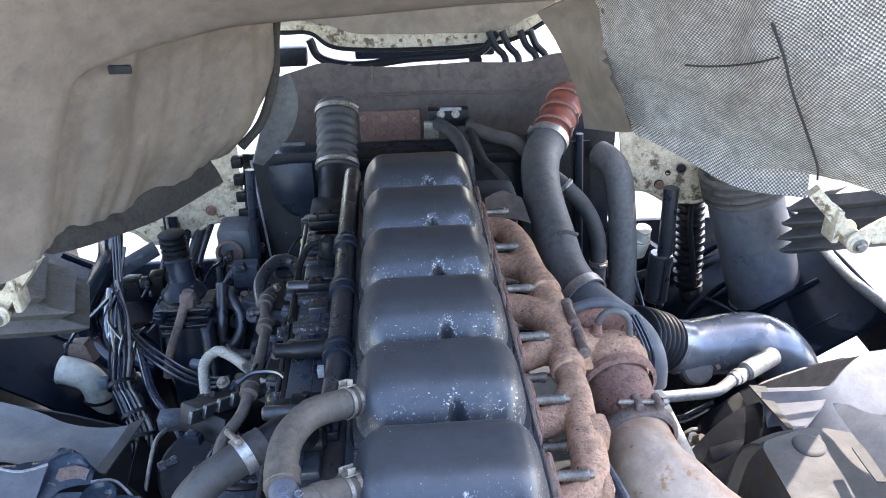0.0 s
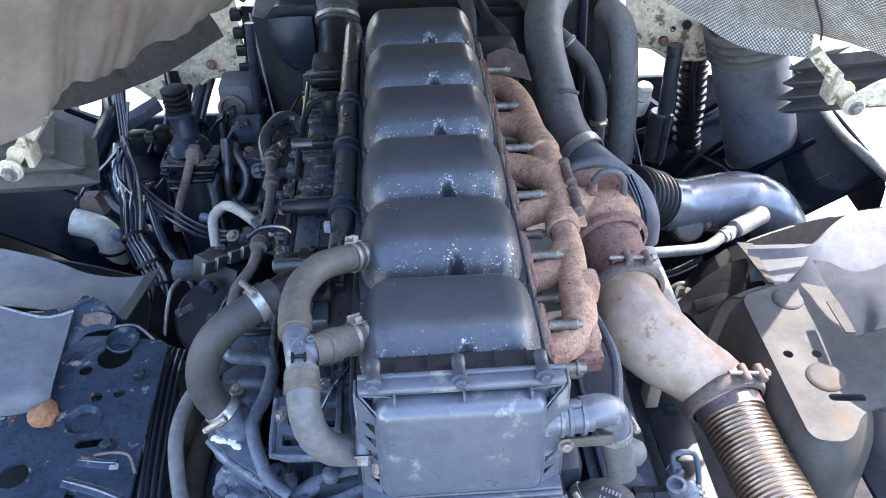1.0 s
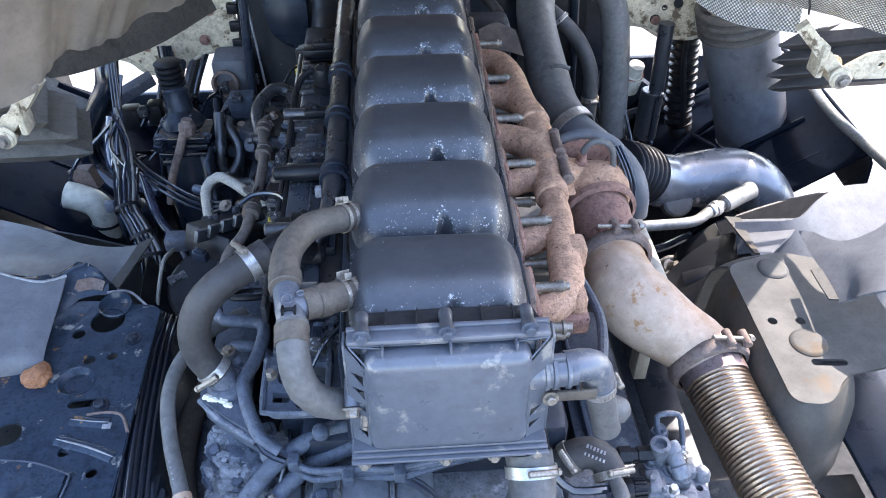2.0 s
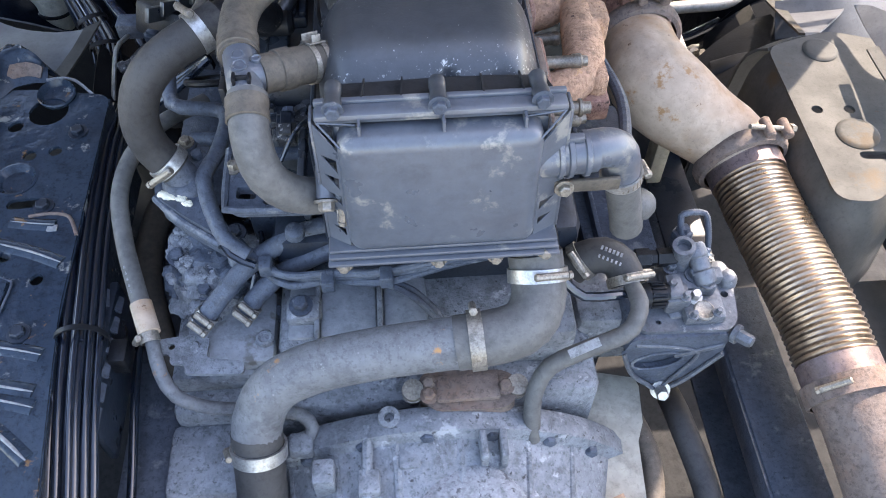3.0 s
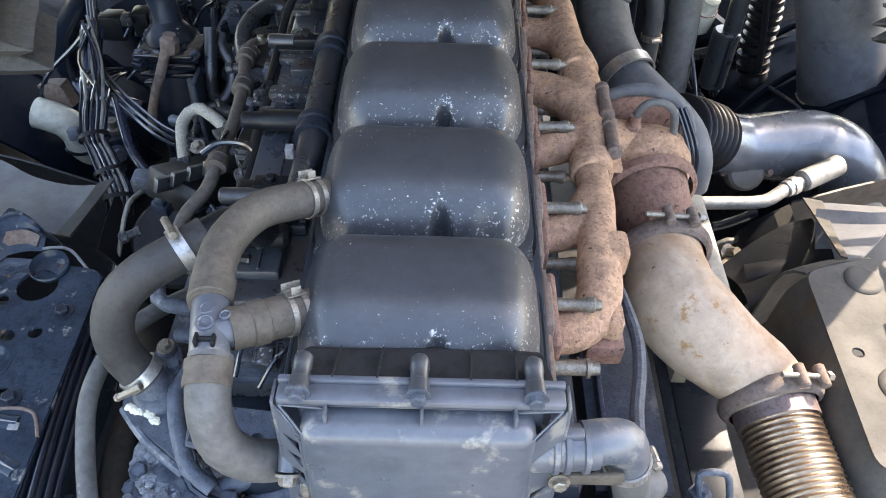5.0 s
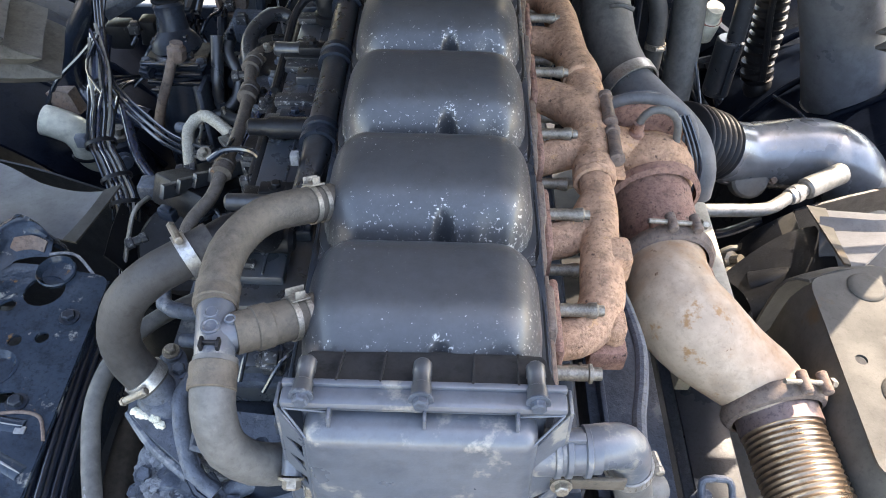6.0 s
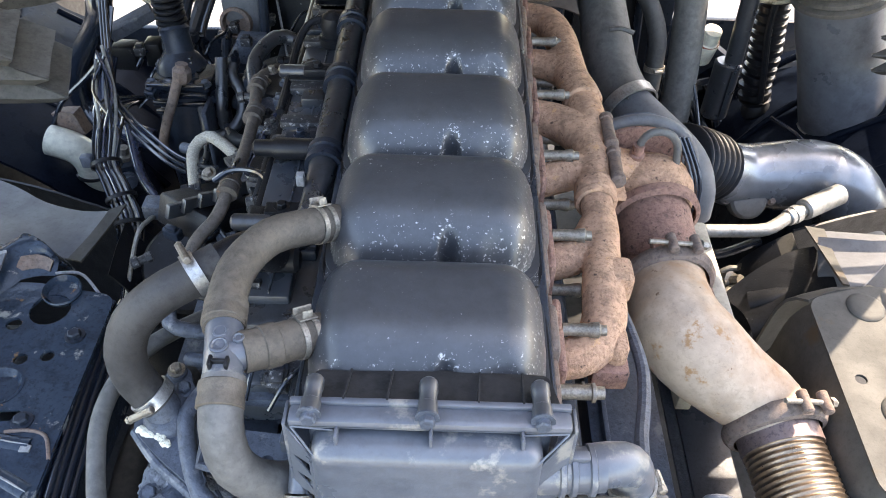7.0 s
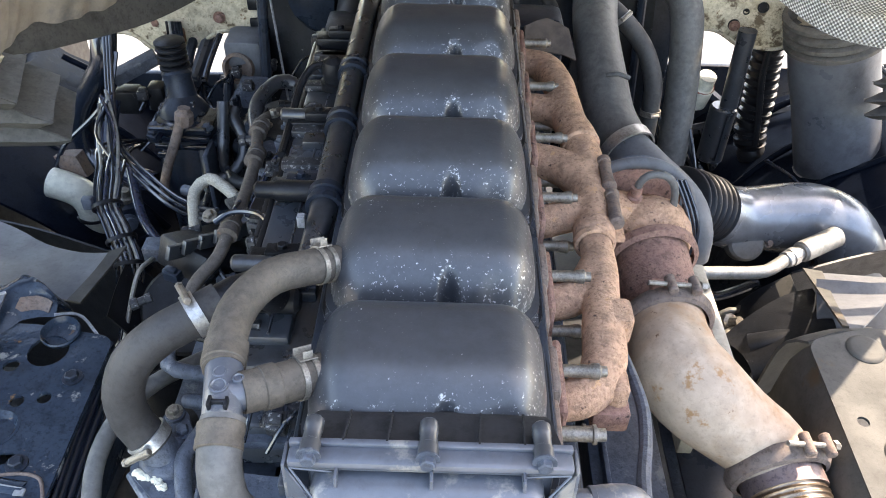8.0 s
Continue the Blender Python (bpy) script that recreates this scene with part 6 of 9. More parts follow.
# ---- mudguard wings ----
def wing(s):
    t = thing("mudguard", (s * 0.75, 0.55, 0.95), "matt grey plastic mudguard with a pale edge strip", "mudguard", "mudguards")
    g = Geo()
    f = lambda r: [(s * x, y, z) for x, y, z in r]
    rows = [f([(0.575, 0.50, 1.015), (0.63, 0.47, 1.07), (0.72, 0.45, 1.10), (0.85, 0.40, 1.12), (1.15, 0.3, 1.12)]),
             f([(0.578, 0.555, 1.022), (0.64, 0.54, 1.05), (0.74, 0.53, 1.07), (0.88, 0.50, 1.09), (1.15, 0.45, 1.10)]),
             f([(0.585, 0.62, 1.015), (0.66, 0.64, 1.03), (0.79, 0.68, 1.03), (0.95, 0.72, 1.03), (1.2, 0.75, 1.04)])]
    if s > 0:
        rows = [f([(0.585, 0.455, 1.0), (0.69, 0.42, 1.0), (0.78, 0.42, 1.0), (0.90, 0.42, 1.0), (1.2, 0.40, 1.0)]),
                f([(0.580, 0.50, 1.05), (0.69, 0.475, 1.055), (0.765, 0.50, 1.055), (0.90, 0.525, 1.055), (1.2, 0.54, 1.055)]),
                f([(0.585, 0.545, 1.078), (0.62, 0.53, 1.09), (0.69, 0.52, 1.10), (0.758, 0.577, 1.10), (0.82, 0.616, 1.10), (0.90, 0.624, 1.10), (1.2, 0.66, 1.10)])]
    else:
        rows = [[(-0.585, 0.462, 1.062), (-0.63, 0.466, 1.070), (-0.70, 0.475, 1.078), (-0.80, 0.49, 1.085), (-1.2, 0.52, 1.10)],
                [(-0.566, 0.515, 1.066), (-0.62, 0.528, 1.062), (-0.70, 0.55, 1.058), (-0.80, 0.58, 1.06), (-1.2, 0.65, 1.07)],
                [(-0.550, 0.560, 1.074), (-0.60, 0.570, 1.062), (-0.677, 0.600, 1.052), (-0.80, 0.665, 1.05), (-1.2, 0.80, 1.06)]]
    g.sheet(rows, 16, 26, 0.004, 0.001, 6)
    part("shell", g, M_WING, t)
    if s < 0:
        g = Geo().sheet([[(-0.584, 0.460, 1.064), (-0.565, 0.513, 1.068), (-0.549, 0.560, 1.077)], [(-0.562, 0.455, 1.064), (-0.545, 0.515, 1.068), (-0.524, 0.572, 1.080)]], 4, 12, 0.004)
        part("edge_strip", g, M_BRKT, t, "pale edge strip")
    else:
        part("edge_strip", Geo().sheet([f([(0.575, 0.50, 1.017), (0.578, 0.555, 1.024), (0.585, 0.62, 1.017)]), f([(0.552, 0.49, 1.000), (0.556, 0.55, 1.006), (0.563, 0.62, 1.0)])], 4, 12, 0.004), M_BRKT, t, "pale edge strip")
    g = Geo()
    g.sheet([f([(0.552, 0.49, 1.0), (0.556, 0.55, 1.006), (0.563, 0.62, 1.0)]), f([(0.50, 0.47, 0.93), (0.50, 0.55, 0.94), (0.51, 0.62, 0.93)]), f([(0.48, 0.45, 0.70), (0.48, 0.55, 0.70), (0.48, 0.62, 0.70)])], 10, 12, 0.004)
    part("inner_skirt", g, M_BLACK, t)
    g = Geo()
    g.sheet([f([(0.60, 0.645, 1.0), (0.80, 0.70, 1.015), (1.2, 0.77, 1.02)]), f([(0.60, 0.66, 0.85), (0.80, 0.72, 0.85), (1.2, 0.80, 0.85)]), f([(0.60, 0.66, 0.45), (0.80, 0.72, 0.45), (1.2, 0.80, 0.45)])], 8, 12, 0.004)
    part("front_skirt", g, M_BLACK, t)
    return t


lw = wing(-1)
rw = wing(1)
TOP = [(-0.587, 0.352, 1.190), (-0.619, 0.338, 1.192), (-0.655, 0.344, 1.196), (-0.70, 0.36, 1.20), (-0.95, 0.45, 1.22)]
g = Geo()
g.sheet([TOP, [(-0.588, 0.30, 1.178), (-0.62, 0.30, 1.185), (-0.66, 0.30, 1.19), (-0.70, 0.31, 1.195), (-0.95, 0.36, 1.21)],
         [(-0.586, 0.225, 1.168), (-0.61, 0.232, 1.180), (-0.65, 0.256, 1.184), (-0.70, 0.27, 1.19), (-0.95, 0.28, 1.20)],
         [(-0.584, 0.192, 1.160), (-0.605, 0.199, 1.172), (-0.645, 0.192, 1.178), (-0.70, 0.195, 1.182), (-0.95, 0.195, 1.19)],
         [(-0.584, 0.189, 1.148), (-0.605, 0.188, 1.148), (-0.645, 0.182, 1.148), (-0.70, 0.185, 1.148), (-0.95, 0.185, 1.148)]], 26, 26, 0.004, 0.0012, 14)
part("inner_panel", g, M_WING, lw)
part("panel_rim", Geo().tube(TOP, 0.0022, 8), M_MARK, lw, "pale rim along the panel top")
g = Geo()
g.sheet([[(0.612, 0.385, 1.185), (0.606, 0.335, 1.187), (0.605, 0.285, 1.188), (0.597, 0.205, 1.192)],
         [(0.628, 0.368, 1.195), (0.620, 0.32, 1.197), (0.617, 0.27, 1.199), (0.604, 0.200, 1.200)],
         [(0.644, 0.325, 1.210), (0.636, 0.29, 1.212), (0.630, 0.25, 1.214), (0.612, 0.195, 1.209)],
         [(0.688, 0.313, 1.240), (0.672, 0.27, 1.242), (0.652, 0.23, 1.242), (0.622, 0.178, 1.238)],
         [(0.80, 0.36, 1.30), (0.80, 0.27, 1.31), (0.80, 0.20, 1.32), (0.79, 0.12, 1.33)],
         [(0.97, 0.45, 1.37), (0.97, 0.30, 1.38), (0.97, 0.20, 1.39), (0.97, 0.10, 1.39)]], 36, 16, 0.004, 0.001, 12)
part("inner_panel", g, M_WING, rw)
# Shell added beyond the view to darken the right support and its floor.
part("outer_shell", Geo().sheet([[(0.795, 0.115, 1.325), (0.80, 0.0, 1.32), (0.80, -0.20, 1.31), (0.80, -0.5, 1.30)], [(0.97, 0.095, 1.385), (0.97, 0.0, 1.38), (0.97, -0.2, 1.37), (0.97, -0.5, 1.36)], [(1.15, 0.10, 1.30), (1.16, 0.0, 1.30), (1.16, -0.2, 1.29), (1.16, -0.5, 1.28)], [(1.17, 0.10, 0.8), (1.18, 0.0, 0.8), (1.18, -0.2, 0.8), (1.18, -0.5, 0.8)]], 16, 16, 0.004), M_WING, rw)
part("white_strip", Geo().sheet([[(0.603, 0.284, 1.1905), (0.600, 0.245, 1.193), (0.596, 0.206, 1.195)], [(0.587, 0.282, 1.1885), (0.584, 0.245, 1.191), (0.583, 0.210, 1.193)]], 4, 10, 0.003), M_BRKT, rw, "pale edge tab")
part("corner_strip", Geo().sheet([[(0.600, 0.617, 1.036), (0.575, 0.50, 1.087), (0.548, 0.385, 1.140)], [(0.632, 0.612, 1.034), (0.592, 0.495, 1.087), (0.556, 0.382, 1.141)]], 4, 14, 0.003), M_BRKT, rw, "pale triangular edge strip")
part("corner_panel", Geo().sheet([[(0.634, 0.612, 1.030), (0.594, 0.495, 1.083), (0.558, 0.382, 1.137)], [(0.74, 0.580, 1.052), (0.66, 0.475, 1.10), (0.575, 0.382, 1.139)]], 8, 14, 0.003), M_WING, rw)

ph = thing("plastic_guard", (0.52, 0.48, 0.9), "black plastic guard with a moulded scoop beside the turbo", "guard")
g = Geo()
g.sheet([[(0.452, 0.505, 0.97), (0.50, 0.535, 1.00), (0.56, 0.562, 1.02), (0.605, 0.575, 1.025)],
         [(0.470, 0.460, 0.985), (0.52, 0.490, 1.015), (0.57, 0.500, 1.035), (0.605, 0.505, 1.04)],
         [(0.480, 0.420, 0.975), (0.53, 0.430, 1.01), (0.57, 0.435, 1.03), (0.60, 0.44, 1.035)],
         [(0.488, 0.40, 0.90), (0.53, 0.40, 0.94), (0.57, 0.405, 0.95), (0.60, 0.41, 0.95)]], 16, 18, 0.004, 0.003, 14)
part("shell", g, M_BLACK, ph)
part("scoop", Geo().tube([(0.492, 0.478, 0.985), (0.515, 0.475, 1.002), (0.545, 0.478, 1.015)], 0.024, 14, rad=lambda s, u: 1 - 0.4 * u), M_BLACK, ph)
g2 = Geo()
g2.box(0.386, 0.424, 0.32, 0.60, 0.985, 1.055, 0.006)
g2.box(0.392, 0.418, 0.40, 0.44, 0.80, 0.99, 0.003)
solid("heat_panel", g2, M_IVORY, "ivory-painted panel standing on the frame rail", "panel")
g = Geo()
g.box(0.20, 0.30, 0.10, 0.40, 0.99, 1.0, 0.002, None)
g.box(0.215, 0.222, 0.02, 0.42, 0.80, 1.02, 0.002)
solid("engine_mount_plate", g, M_FRAME, "grey steel plate between engine and frame", "plate")

# ---- left hoses over the frame ----
bh = hose("coolant_hose", [(-0.228, 0.170, 1.372), (-0.254, 0.152, 1.366), (-0.285, 0.136, 1.355), (-0.313, 0.123, 1.33), (-0.328, 0.114, 1.29), (-0.325, 0.109, 1.25), (-0.306, 0.102, 1.222)], 0.0208, M_DARKRUB, "thick dark rubber coolant hose curving down to the housing", base=(-0.3, 0.12, 1.25), n=22)
clamp_band((-0.250, 0.155, 1.368), (-1, -0.7, -0.25), 0.0212, bh, 0.013, (-0.2, 0.3, 1), material=M_ZINC, label="bright worm-drive clamp", tail=0.034)
clamp_band((-0.312, 0.104, 1.230), (0.6, -0.2, -0.8), 0.0212, bh, 0.013, (-0.3, -1, 0.35), material=M_ZINC, label="bright worm-drive clamp", tail=0.03)
part("stub", Geo().tube([(-0.238, 0.163, 1.370), (-0.205, 0.19, 1.372), (-0.185, 0.21, 1.34)], 0.018, 16), M_BLACK, bh)
wp = thing("thermostat_housing", (-0.29, 0.08, 1.1), "corroded grey cast thermostat housing with white scale", "housing")
part("neck", Geo().tube([(-0.318, 0.108, 1.238), (-0.304, 0.100, 1.218), (-0.294, 0.094, 1.200)], 0.0195, 18), M_FRAME, wp)
lobes = rounded([(-0.318, 0.150), (-0.305, 0.165), (-0.290, 0.158), (-0.281, 0.136), (-0.281, 0.104), (-0.275, 0.078), (-0.238, 0.018), (-0.250, 0.012), (-0.296, 0.046), (-0.333, 0.080), (-0.332, 0.102), (-0.318, 0.122)], 0.012, 5)
part("body", Geo().plate(lobes, [], 1.206, 0.040), M_FRAME, wp)
part("rim", Geo().tube([(-0.333, 0.082, 1.196), (-0.298, 0.044, 1.196), (-0.252, 0.010, 1.194)], 0.0055, 10), M_FRAME, wp)
part("dome", Geo().lathe((-0.297, 0.096, 1.200), (-0.1, -0.1, 1), [(0, 0.030), (0.010, 0.027), (0.016, 0.022), (0.018, 0.016)], 24), M_FRAME, wp)
part("boss", Geo().lathe((-0.303, 0.152, 1.203), (0, 0, 1), [(0, 0.0115), (0.007, 0.011), (0.009, 0.008)], 16), M_FRAME, wp)
part("boss", Geo().lathe((-0.285, 0.124, 1.203), (0, 0, 1), [(0, 0.0105), (0.010, 0.010), (0.012, 0.008)], 16), M_FRAME, wp)
part("bolt", Geo().hexbolt((-0.303, 0.152, 1.212), (0, -0.1, 1), 0.0065, 0.007), M_WORM, wp)
part("bolt", Geo().hexbolt((-0.285, 0.124, 1.215), (0, -0.1, 1), 0.0070, 0.008), M_FRAME, wp)
rng = random.Random(4)

for k in range(5):
    c = (-0.318 + 0.007 * k + rng.uniform(-0.003, 0.003), 0.080 - 0.004 * k + rng.uniform(-0.004, 0.004), 1.208)
    part("white_scale", crust(c, rng.uniform(0.004, 0.007), 0.005, 0.5, 160), M_WHITE, wp, "white lime scale", angle=25)
lump = thing("cast_housing", (-0.27, 0.0, 1.05), "crusted grey alloy casting with flaking scale", "housing")
for c, r, m in (((-0.308, 0.055, 1.125), 0.026, M_CAST), ((-0.276, 0.050, 1.130), 0.030, M_FRAME), ((-0.290, 0.020, 1.122), 0.028, M_CAST), ((-0.262, 0.026, 1.122), 0.028, M_FRAME), ((-0.312, 0.030, 1.112), 0.026, M_FRAME), ((-0.305, 0.005, 1.10), 0.026, M_CAST), ((-0.245, 0.045, 1.135), 0.026, M_CAST), ((-0.24, 0.015, 1.12), 0.026, M_FRAME), ((-0.265, 0.0, 1.09), 0.034, M_CAST)):
    part("lump", crust(c, r, 0.014), m, lump, angle=25)
for k in range(16):
    c = (rng.uniform(-0.322, -0.245), rng.uniform(0.0, 0.072), rng.uniform(1.138, 1.150))
    part("scale_flake", crust(c, rng.uniform(0.004, 0.010), 0.006, 0.35, 130), M_CAST if k % 3 else M_PALECAST, lump, angle=20)
for x, y, z in ((-0.318, 0.040, 1.137), (-0.276, 0.050, 1.152), (-0.25, 0.06, 1.15), (-0.284, -0.002, 1.125)):
    part("bolt", Geo().hexbolt((x, y, z), (0, -0.2, 1), 0.0085, 0.010), M_FRAME, lump)

gh = hose("grey_hose", [(-0.30, 0.26, 1.18), (-0.345, 0.205, 1.195), (-0.374, 0.158, 1.19), (-0.383, 0.104, 1.18), (-0.375, 0.05, 1.16), (-0.358, -0.002, 1.15), (-0.345, -0.039, 1.143)], 0.0102, M_GREYRUB, "long grey rubber hose with faint printed marks", base=(-0.36, 0.1, 1.15))
part("sleeve", Geo().tube([(-0.349, -0.028, 1.145), (-0.337, -0.062, 1.136)], 0.0122, 16), M_PALE, gh, "pale end sleeve")
for k in range(5):
    p = Vector((-0.3655, 0.012, 1.1685)).lerp(Vector((-0.355, -0.018, 1.163)), k / 4)
    part("print_bar", Geo().box(-0.004, 0.004, -0.0018, 0.0018, 0, 0.0012, 0, Matrix.Translation(p - Vector((0.0, 0, 0.0078)))), M_MARK, gh)
mp = hose("metal_pipe", [(-0.340, -0.052, 1.138), (-0.333, -0.075, 1.128), (-0.326, -0.100, 1.115), (-0.310, -0.122, 1.10), (-0.279, -0.128, 1.08), (-0.247, -0.126, 1.066), (-0.206, -0.128, 1.058), (-0.180, -0.133, 1.056), (-0.168, -0.146, 1.048), (-0.176, -0.157, 1.04)], 0.0078, M_PIPE, "dull grey metal pipe curling round to the gearbox", "pipe", base=(-0.3, -0.12, 1.08))
clamp_band((-0.337, -0.066, 1.134), (0.3, -1, -0.4), 0.0092, mp, 0.012, (-1, 0, 0.5), material=M_WORM)
part("lug", Geo().box(-0.195, -0.168, -0.175, -0.150, 1.025, 1.05, 0.005), M_CAST, mp)
g = Geo()
g.plate(rounded([(-0.335, -0.058), (-0.285, -0.052), (-0.276, -0.060), (-0.278, -0.085), (-0.235, -0.092), (-0.235, -0.108), (-0.300, -0.104), (-0.300, -0.092), (-0.318, -0.090), (-0.318, -0.078), (-0.335, -0.076)], 0.006), [ring(-0.318, -0.068, 0.004)], 1.115, 0.004)
hb = solid("pipe_bracket", g, M_CAST, "flat grey steel bracket holding the pipe", "bracket")
hose("brown_hose", [(-0.37, 0.30, 1.0), (-0.392, 0.231, 1.02), (-0.402, 0.158, 1.02), (-0.394, 0.081, 1.02), (-0.372, 0.015, 1.02), (-0.361, -0.03, 0.99), (-0.355, -0.06, 0.93)], 0.019, M_BROWNRUB, "thick brownish rubber hose running down beside the rail", base=(-0.38, 0.1, 0.99))
hose("blue_grey_pipe", [(-0.330, 0.245, 1.235), (-0.325, 0.212, 1.222), (-0.300, 0.203, 1.22), (-0.272, 0.203, 1.215), (-0.258, 0.190, 1.217), (-0.257, 0.160, 1.219), (-0.264, 0.121, 1.219), (-0.274, 0.093, 1.219), (-0.271, 0.073, 1.216), (-0.264, 0.049, 1.210), (-0.246, 0.012, 1.200), (-0.222, -0.004, 1.19)], 0.0092, M_FRAME, "thin blue-grey coolant pipe weaving past the hose", "pipe", base=(-0.28, 0.15, 1.15))
hose("blue_grey_pipe", [(-0.31, 0.20, 1.17), (-0.285, 0.19, 1.18), (-0.262, 0.18, 1.175), (-0.245, 0.16, 1.15)], 0.009, M_FRAME, "short blue-grey pipe stub", "pipe", base=(-0.28, 0.18, 1.15))
reel = thing("belt_pulley", (-0.30, 0.30, 1.12), "black spoked pulley wheel behind the hose", "pulley")
RX = Matrix.Translation((-0.295, 0.31, 1.17)) @ Matrix.Rotation(radians(-35), 4, "X")
part("rim", Geo().tube([RX @ Vector((0.036 * math.cos(radians(a)), 0.036 * math.sin(radians(a)), 0)) for a in range(0, 361, 20)], 0.005, 8, caps=False), M_BLACK, reel)
for a in range(0, 360, 30):
    part("spoke", Geo().tube([RX @ Vector((0.006 * math.cos(radians(a)), 0.006 * math.sin(radians(a)), 0)), RX @ Vector((0.035 * math.cos(radians(a)), 0.035 * math.sin(radians(a)), -0.003))], 0.0022, 6), M_FRAME, reel)

# two short coolant hoses and the loom below the box
for nm, pts, lab in (("short_hose", [(-0.288, -0.050, 1.125), (-0.262, -0.032, 1.148), (-0.235, -0.008, 1.166), (-0.202, 0.010, 1.180), (-0.165, 0.022, 1.192), (-0.125, 0.028, 1.20)], "short grey hose with wire clamps below the box"),
                     ("short_hose", [(-0.240, -0.040, 1.125), (-0.216, -0.022, 1.145), (-0.185, -0.004, 1.160), (-0.134, 0.006, 1.18), (-0.11, 0.008, 1.19)], "second short grey hose with wire clamps")):
    h = hose(nm, pts, 0.0112, M_FRAME, lab, base=pts[0])
    for k in (0.1, 0.42):
        p = Vector(pts[0]).lerp(Vector(pts[1]), k)
        clamp_band(p, Vector(pts[1]) - Vector(pts[0]), 0.0120, h, 0.007, (-0.5, -1, 0.3), material=M_ZINC, tail=0.016)
part("joint", Geo().lathe((-0.170, 0.010, 1.205), (0.05, -0.15, 1), [(0, 0.011), (0.010, 0.010), (0.012, 0.007)], 14), M_FRAME, h)
for k, dz in enumerate((0.0, 0.007, -0.006)):
    hose("wire_loom", [(-0.235, 0.02 - 0.004 * k, 1.185 + dz), (-0.211, -0.006, 1.172 + dz), (-0.181, -0.022 - 0.004 * k, 1.172 + dz), (-0.133, -0.036, 1.185 + dz), (-0.074, -0.046 - 0.003 * k, 1.20 + dz), (-0.01, -0.047, 1.215 + dz), (0.05, -0.035, 1.215 + dz)], 0.0046, M_FRAME, "blue-grey wiring loom below the separator box", "cable", n=10, base=(-0.2, -0.01, 1.16))
for k in range(2):
    hose("thin_cable", [(-0.10, -0.02, 1.17), (-0.072, -0.028 - 0.006 * k, 1.162), (-0.045, -0.036 - 0.008 * k, 1.150), (-0.02, -0.052 - 0.008 * k, 1.128), (-0.012, -0.06, 1.11)], 0.004, M_FRAME, "thin blue-grey cable above the gearbox", "cable", n=8, base=(-0.05, -0.03, 1.13))
for x, y, z in ((-0.205, -0.012, 1.18), (-0.135, -0.045, 1.19), (-0.072, -0.054, 1.205)):
    g = Geo().box(x - 0.007, x + 0.007, y - 0.009, y + 0.009, z - 0.009, z + 0.009, 0.002)
    solid("cable_clip", g, M_FRAME, "grey cable clip on the loom", "clip", "cable clips")
hose("black_cable", [(-0.262, 0.075, 1.18), (-0.258, 0.03, 1.20), (-0.240, -0.005, 1.195), (-0.215, -0.014, 1.185)], 0.0045, M_CABLE, "black looped cable beside the castings", "cable", n=8, base=(-0.25, 0.02, 1.17))

# ---- gearbox and flywheel housing ----
gb = thing("gearbox", (0, -0.3, 0.7), "blue-grey cast gearbox bell housing with stains", "gearbox")
g = Geo()
g.box(-0.330, 0.168, -0.125, 0.03, 0.72, 1.055, 0.014)
part("flywheel_housing", g, M_CAST, gb)
g = Geo()
g.box(-0.20, 0.14, -0.085, 0.02, 1.05, 1.118, 0.012)
g.box(-0.325, -0.19, -0.095, 0.02, 1.05, 1.085, 0.008)
part("housing_top", g, M_CAST, gb)
for x in (-0.155, -0.084):
    part("cast_rib", Geo().box(x - 0.003, x + 0.003, -0.080, 0.010, 1.085, 1.129, 0.002), M_CAST, gb)
g = Geo()
g.lathe((-0.03, -0.125, 0.80), (0, -1, -0.06), [(0.0, 0.272), (0.012, 0.278), (0.030, 0.278), (0.036, 0.262), (0.11, 0.248), (0.20, 0.225), (0.32, 0.19), (0.60, 0.17)], 64)
part("bell", g, M_CAST, gb)
for a in (60, 76, 92, 108, 124, 45):
    c = (-0.03 + 0.262 * math.cos(radians(a)), -0.165, 0.80 + 0.262 * math.sin(radians(a)))
    part("flange_bolt", Geo().hexbolt(c, (0, -1, 0.1), 0.0085, 0.010), M_FRAME, gb)
for x in (-0.105,):
    part("rib", Geo().tube([(x, -0.155, 1.062), (x - 0.004, -0.24, 1.040), (x - 0.01, -0.36, 0.995)], 0.006, 8), M_CAST, gb)
g = Geo().lathe((0.006, -0.262, 1.030), (0, -0.13, 1), [(0, 0.062), (0.010, 0.062), (0.013, 0.058), (0.014, 0.030)], 40)
part("inspection_cover", g, M_PALECAST, gb, "round pale inspection cover")
for x, y in ((-0.155, -0.20), (-0.105, -0.215), (-0.06, -0.19)):
    part("cast_pad", Geo().box(x - 0.012, x + 0.012, y - 0.014, y + 0.014, 1.0, 1.055, 0.003), M_CAST, gb)
for x, y in ((0.022, -0.190), (0.044, -0.190)):
    part("fin", Geo().box(x - 0.004, x + 0.004, y - 0.016, y + 0.016, 1.03, 1.075, 0.002), M_CAST, gb)
g = Geo().lathe((-0.080, -0.148, 1.05), (0, -0.15, 1), [(0, 0.015), (0.022, 0.013), (0.026, 0.012), (0.026, 0.006), (0.018, 0.005)], 18)
part("hollow_boss", g, M_CAST, gb)
g = Geo()
g.plate(rounded([(-0.044, -0.108), (-0.034, -0.100), (0.050, -0.104), (0.064, -0.112), (0.064, -0.140), (0.050, -0.152), (-0.028, -0.150), (-0.046, -0.128)], 0.010, 5), [], 1.078, 0.034)
g.box(-0.026, 0.046, -0.142, -0.110, 1.076, 1.086, 0.004)
rc = part("rusty_cover", g, M_CASTRUST, gb, "brown rusty cover plate")
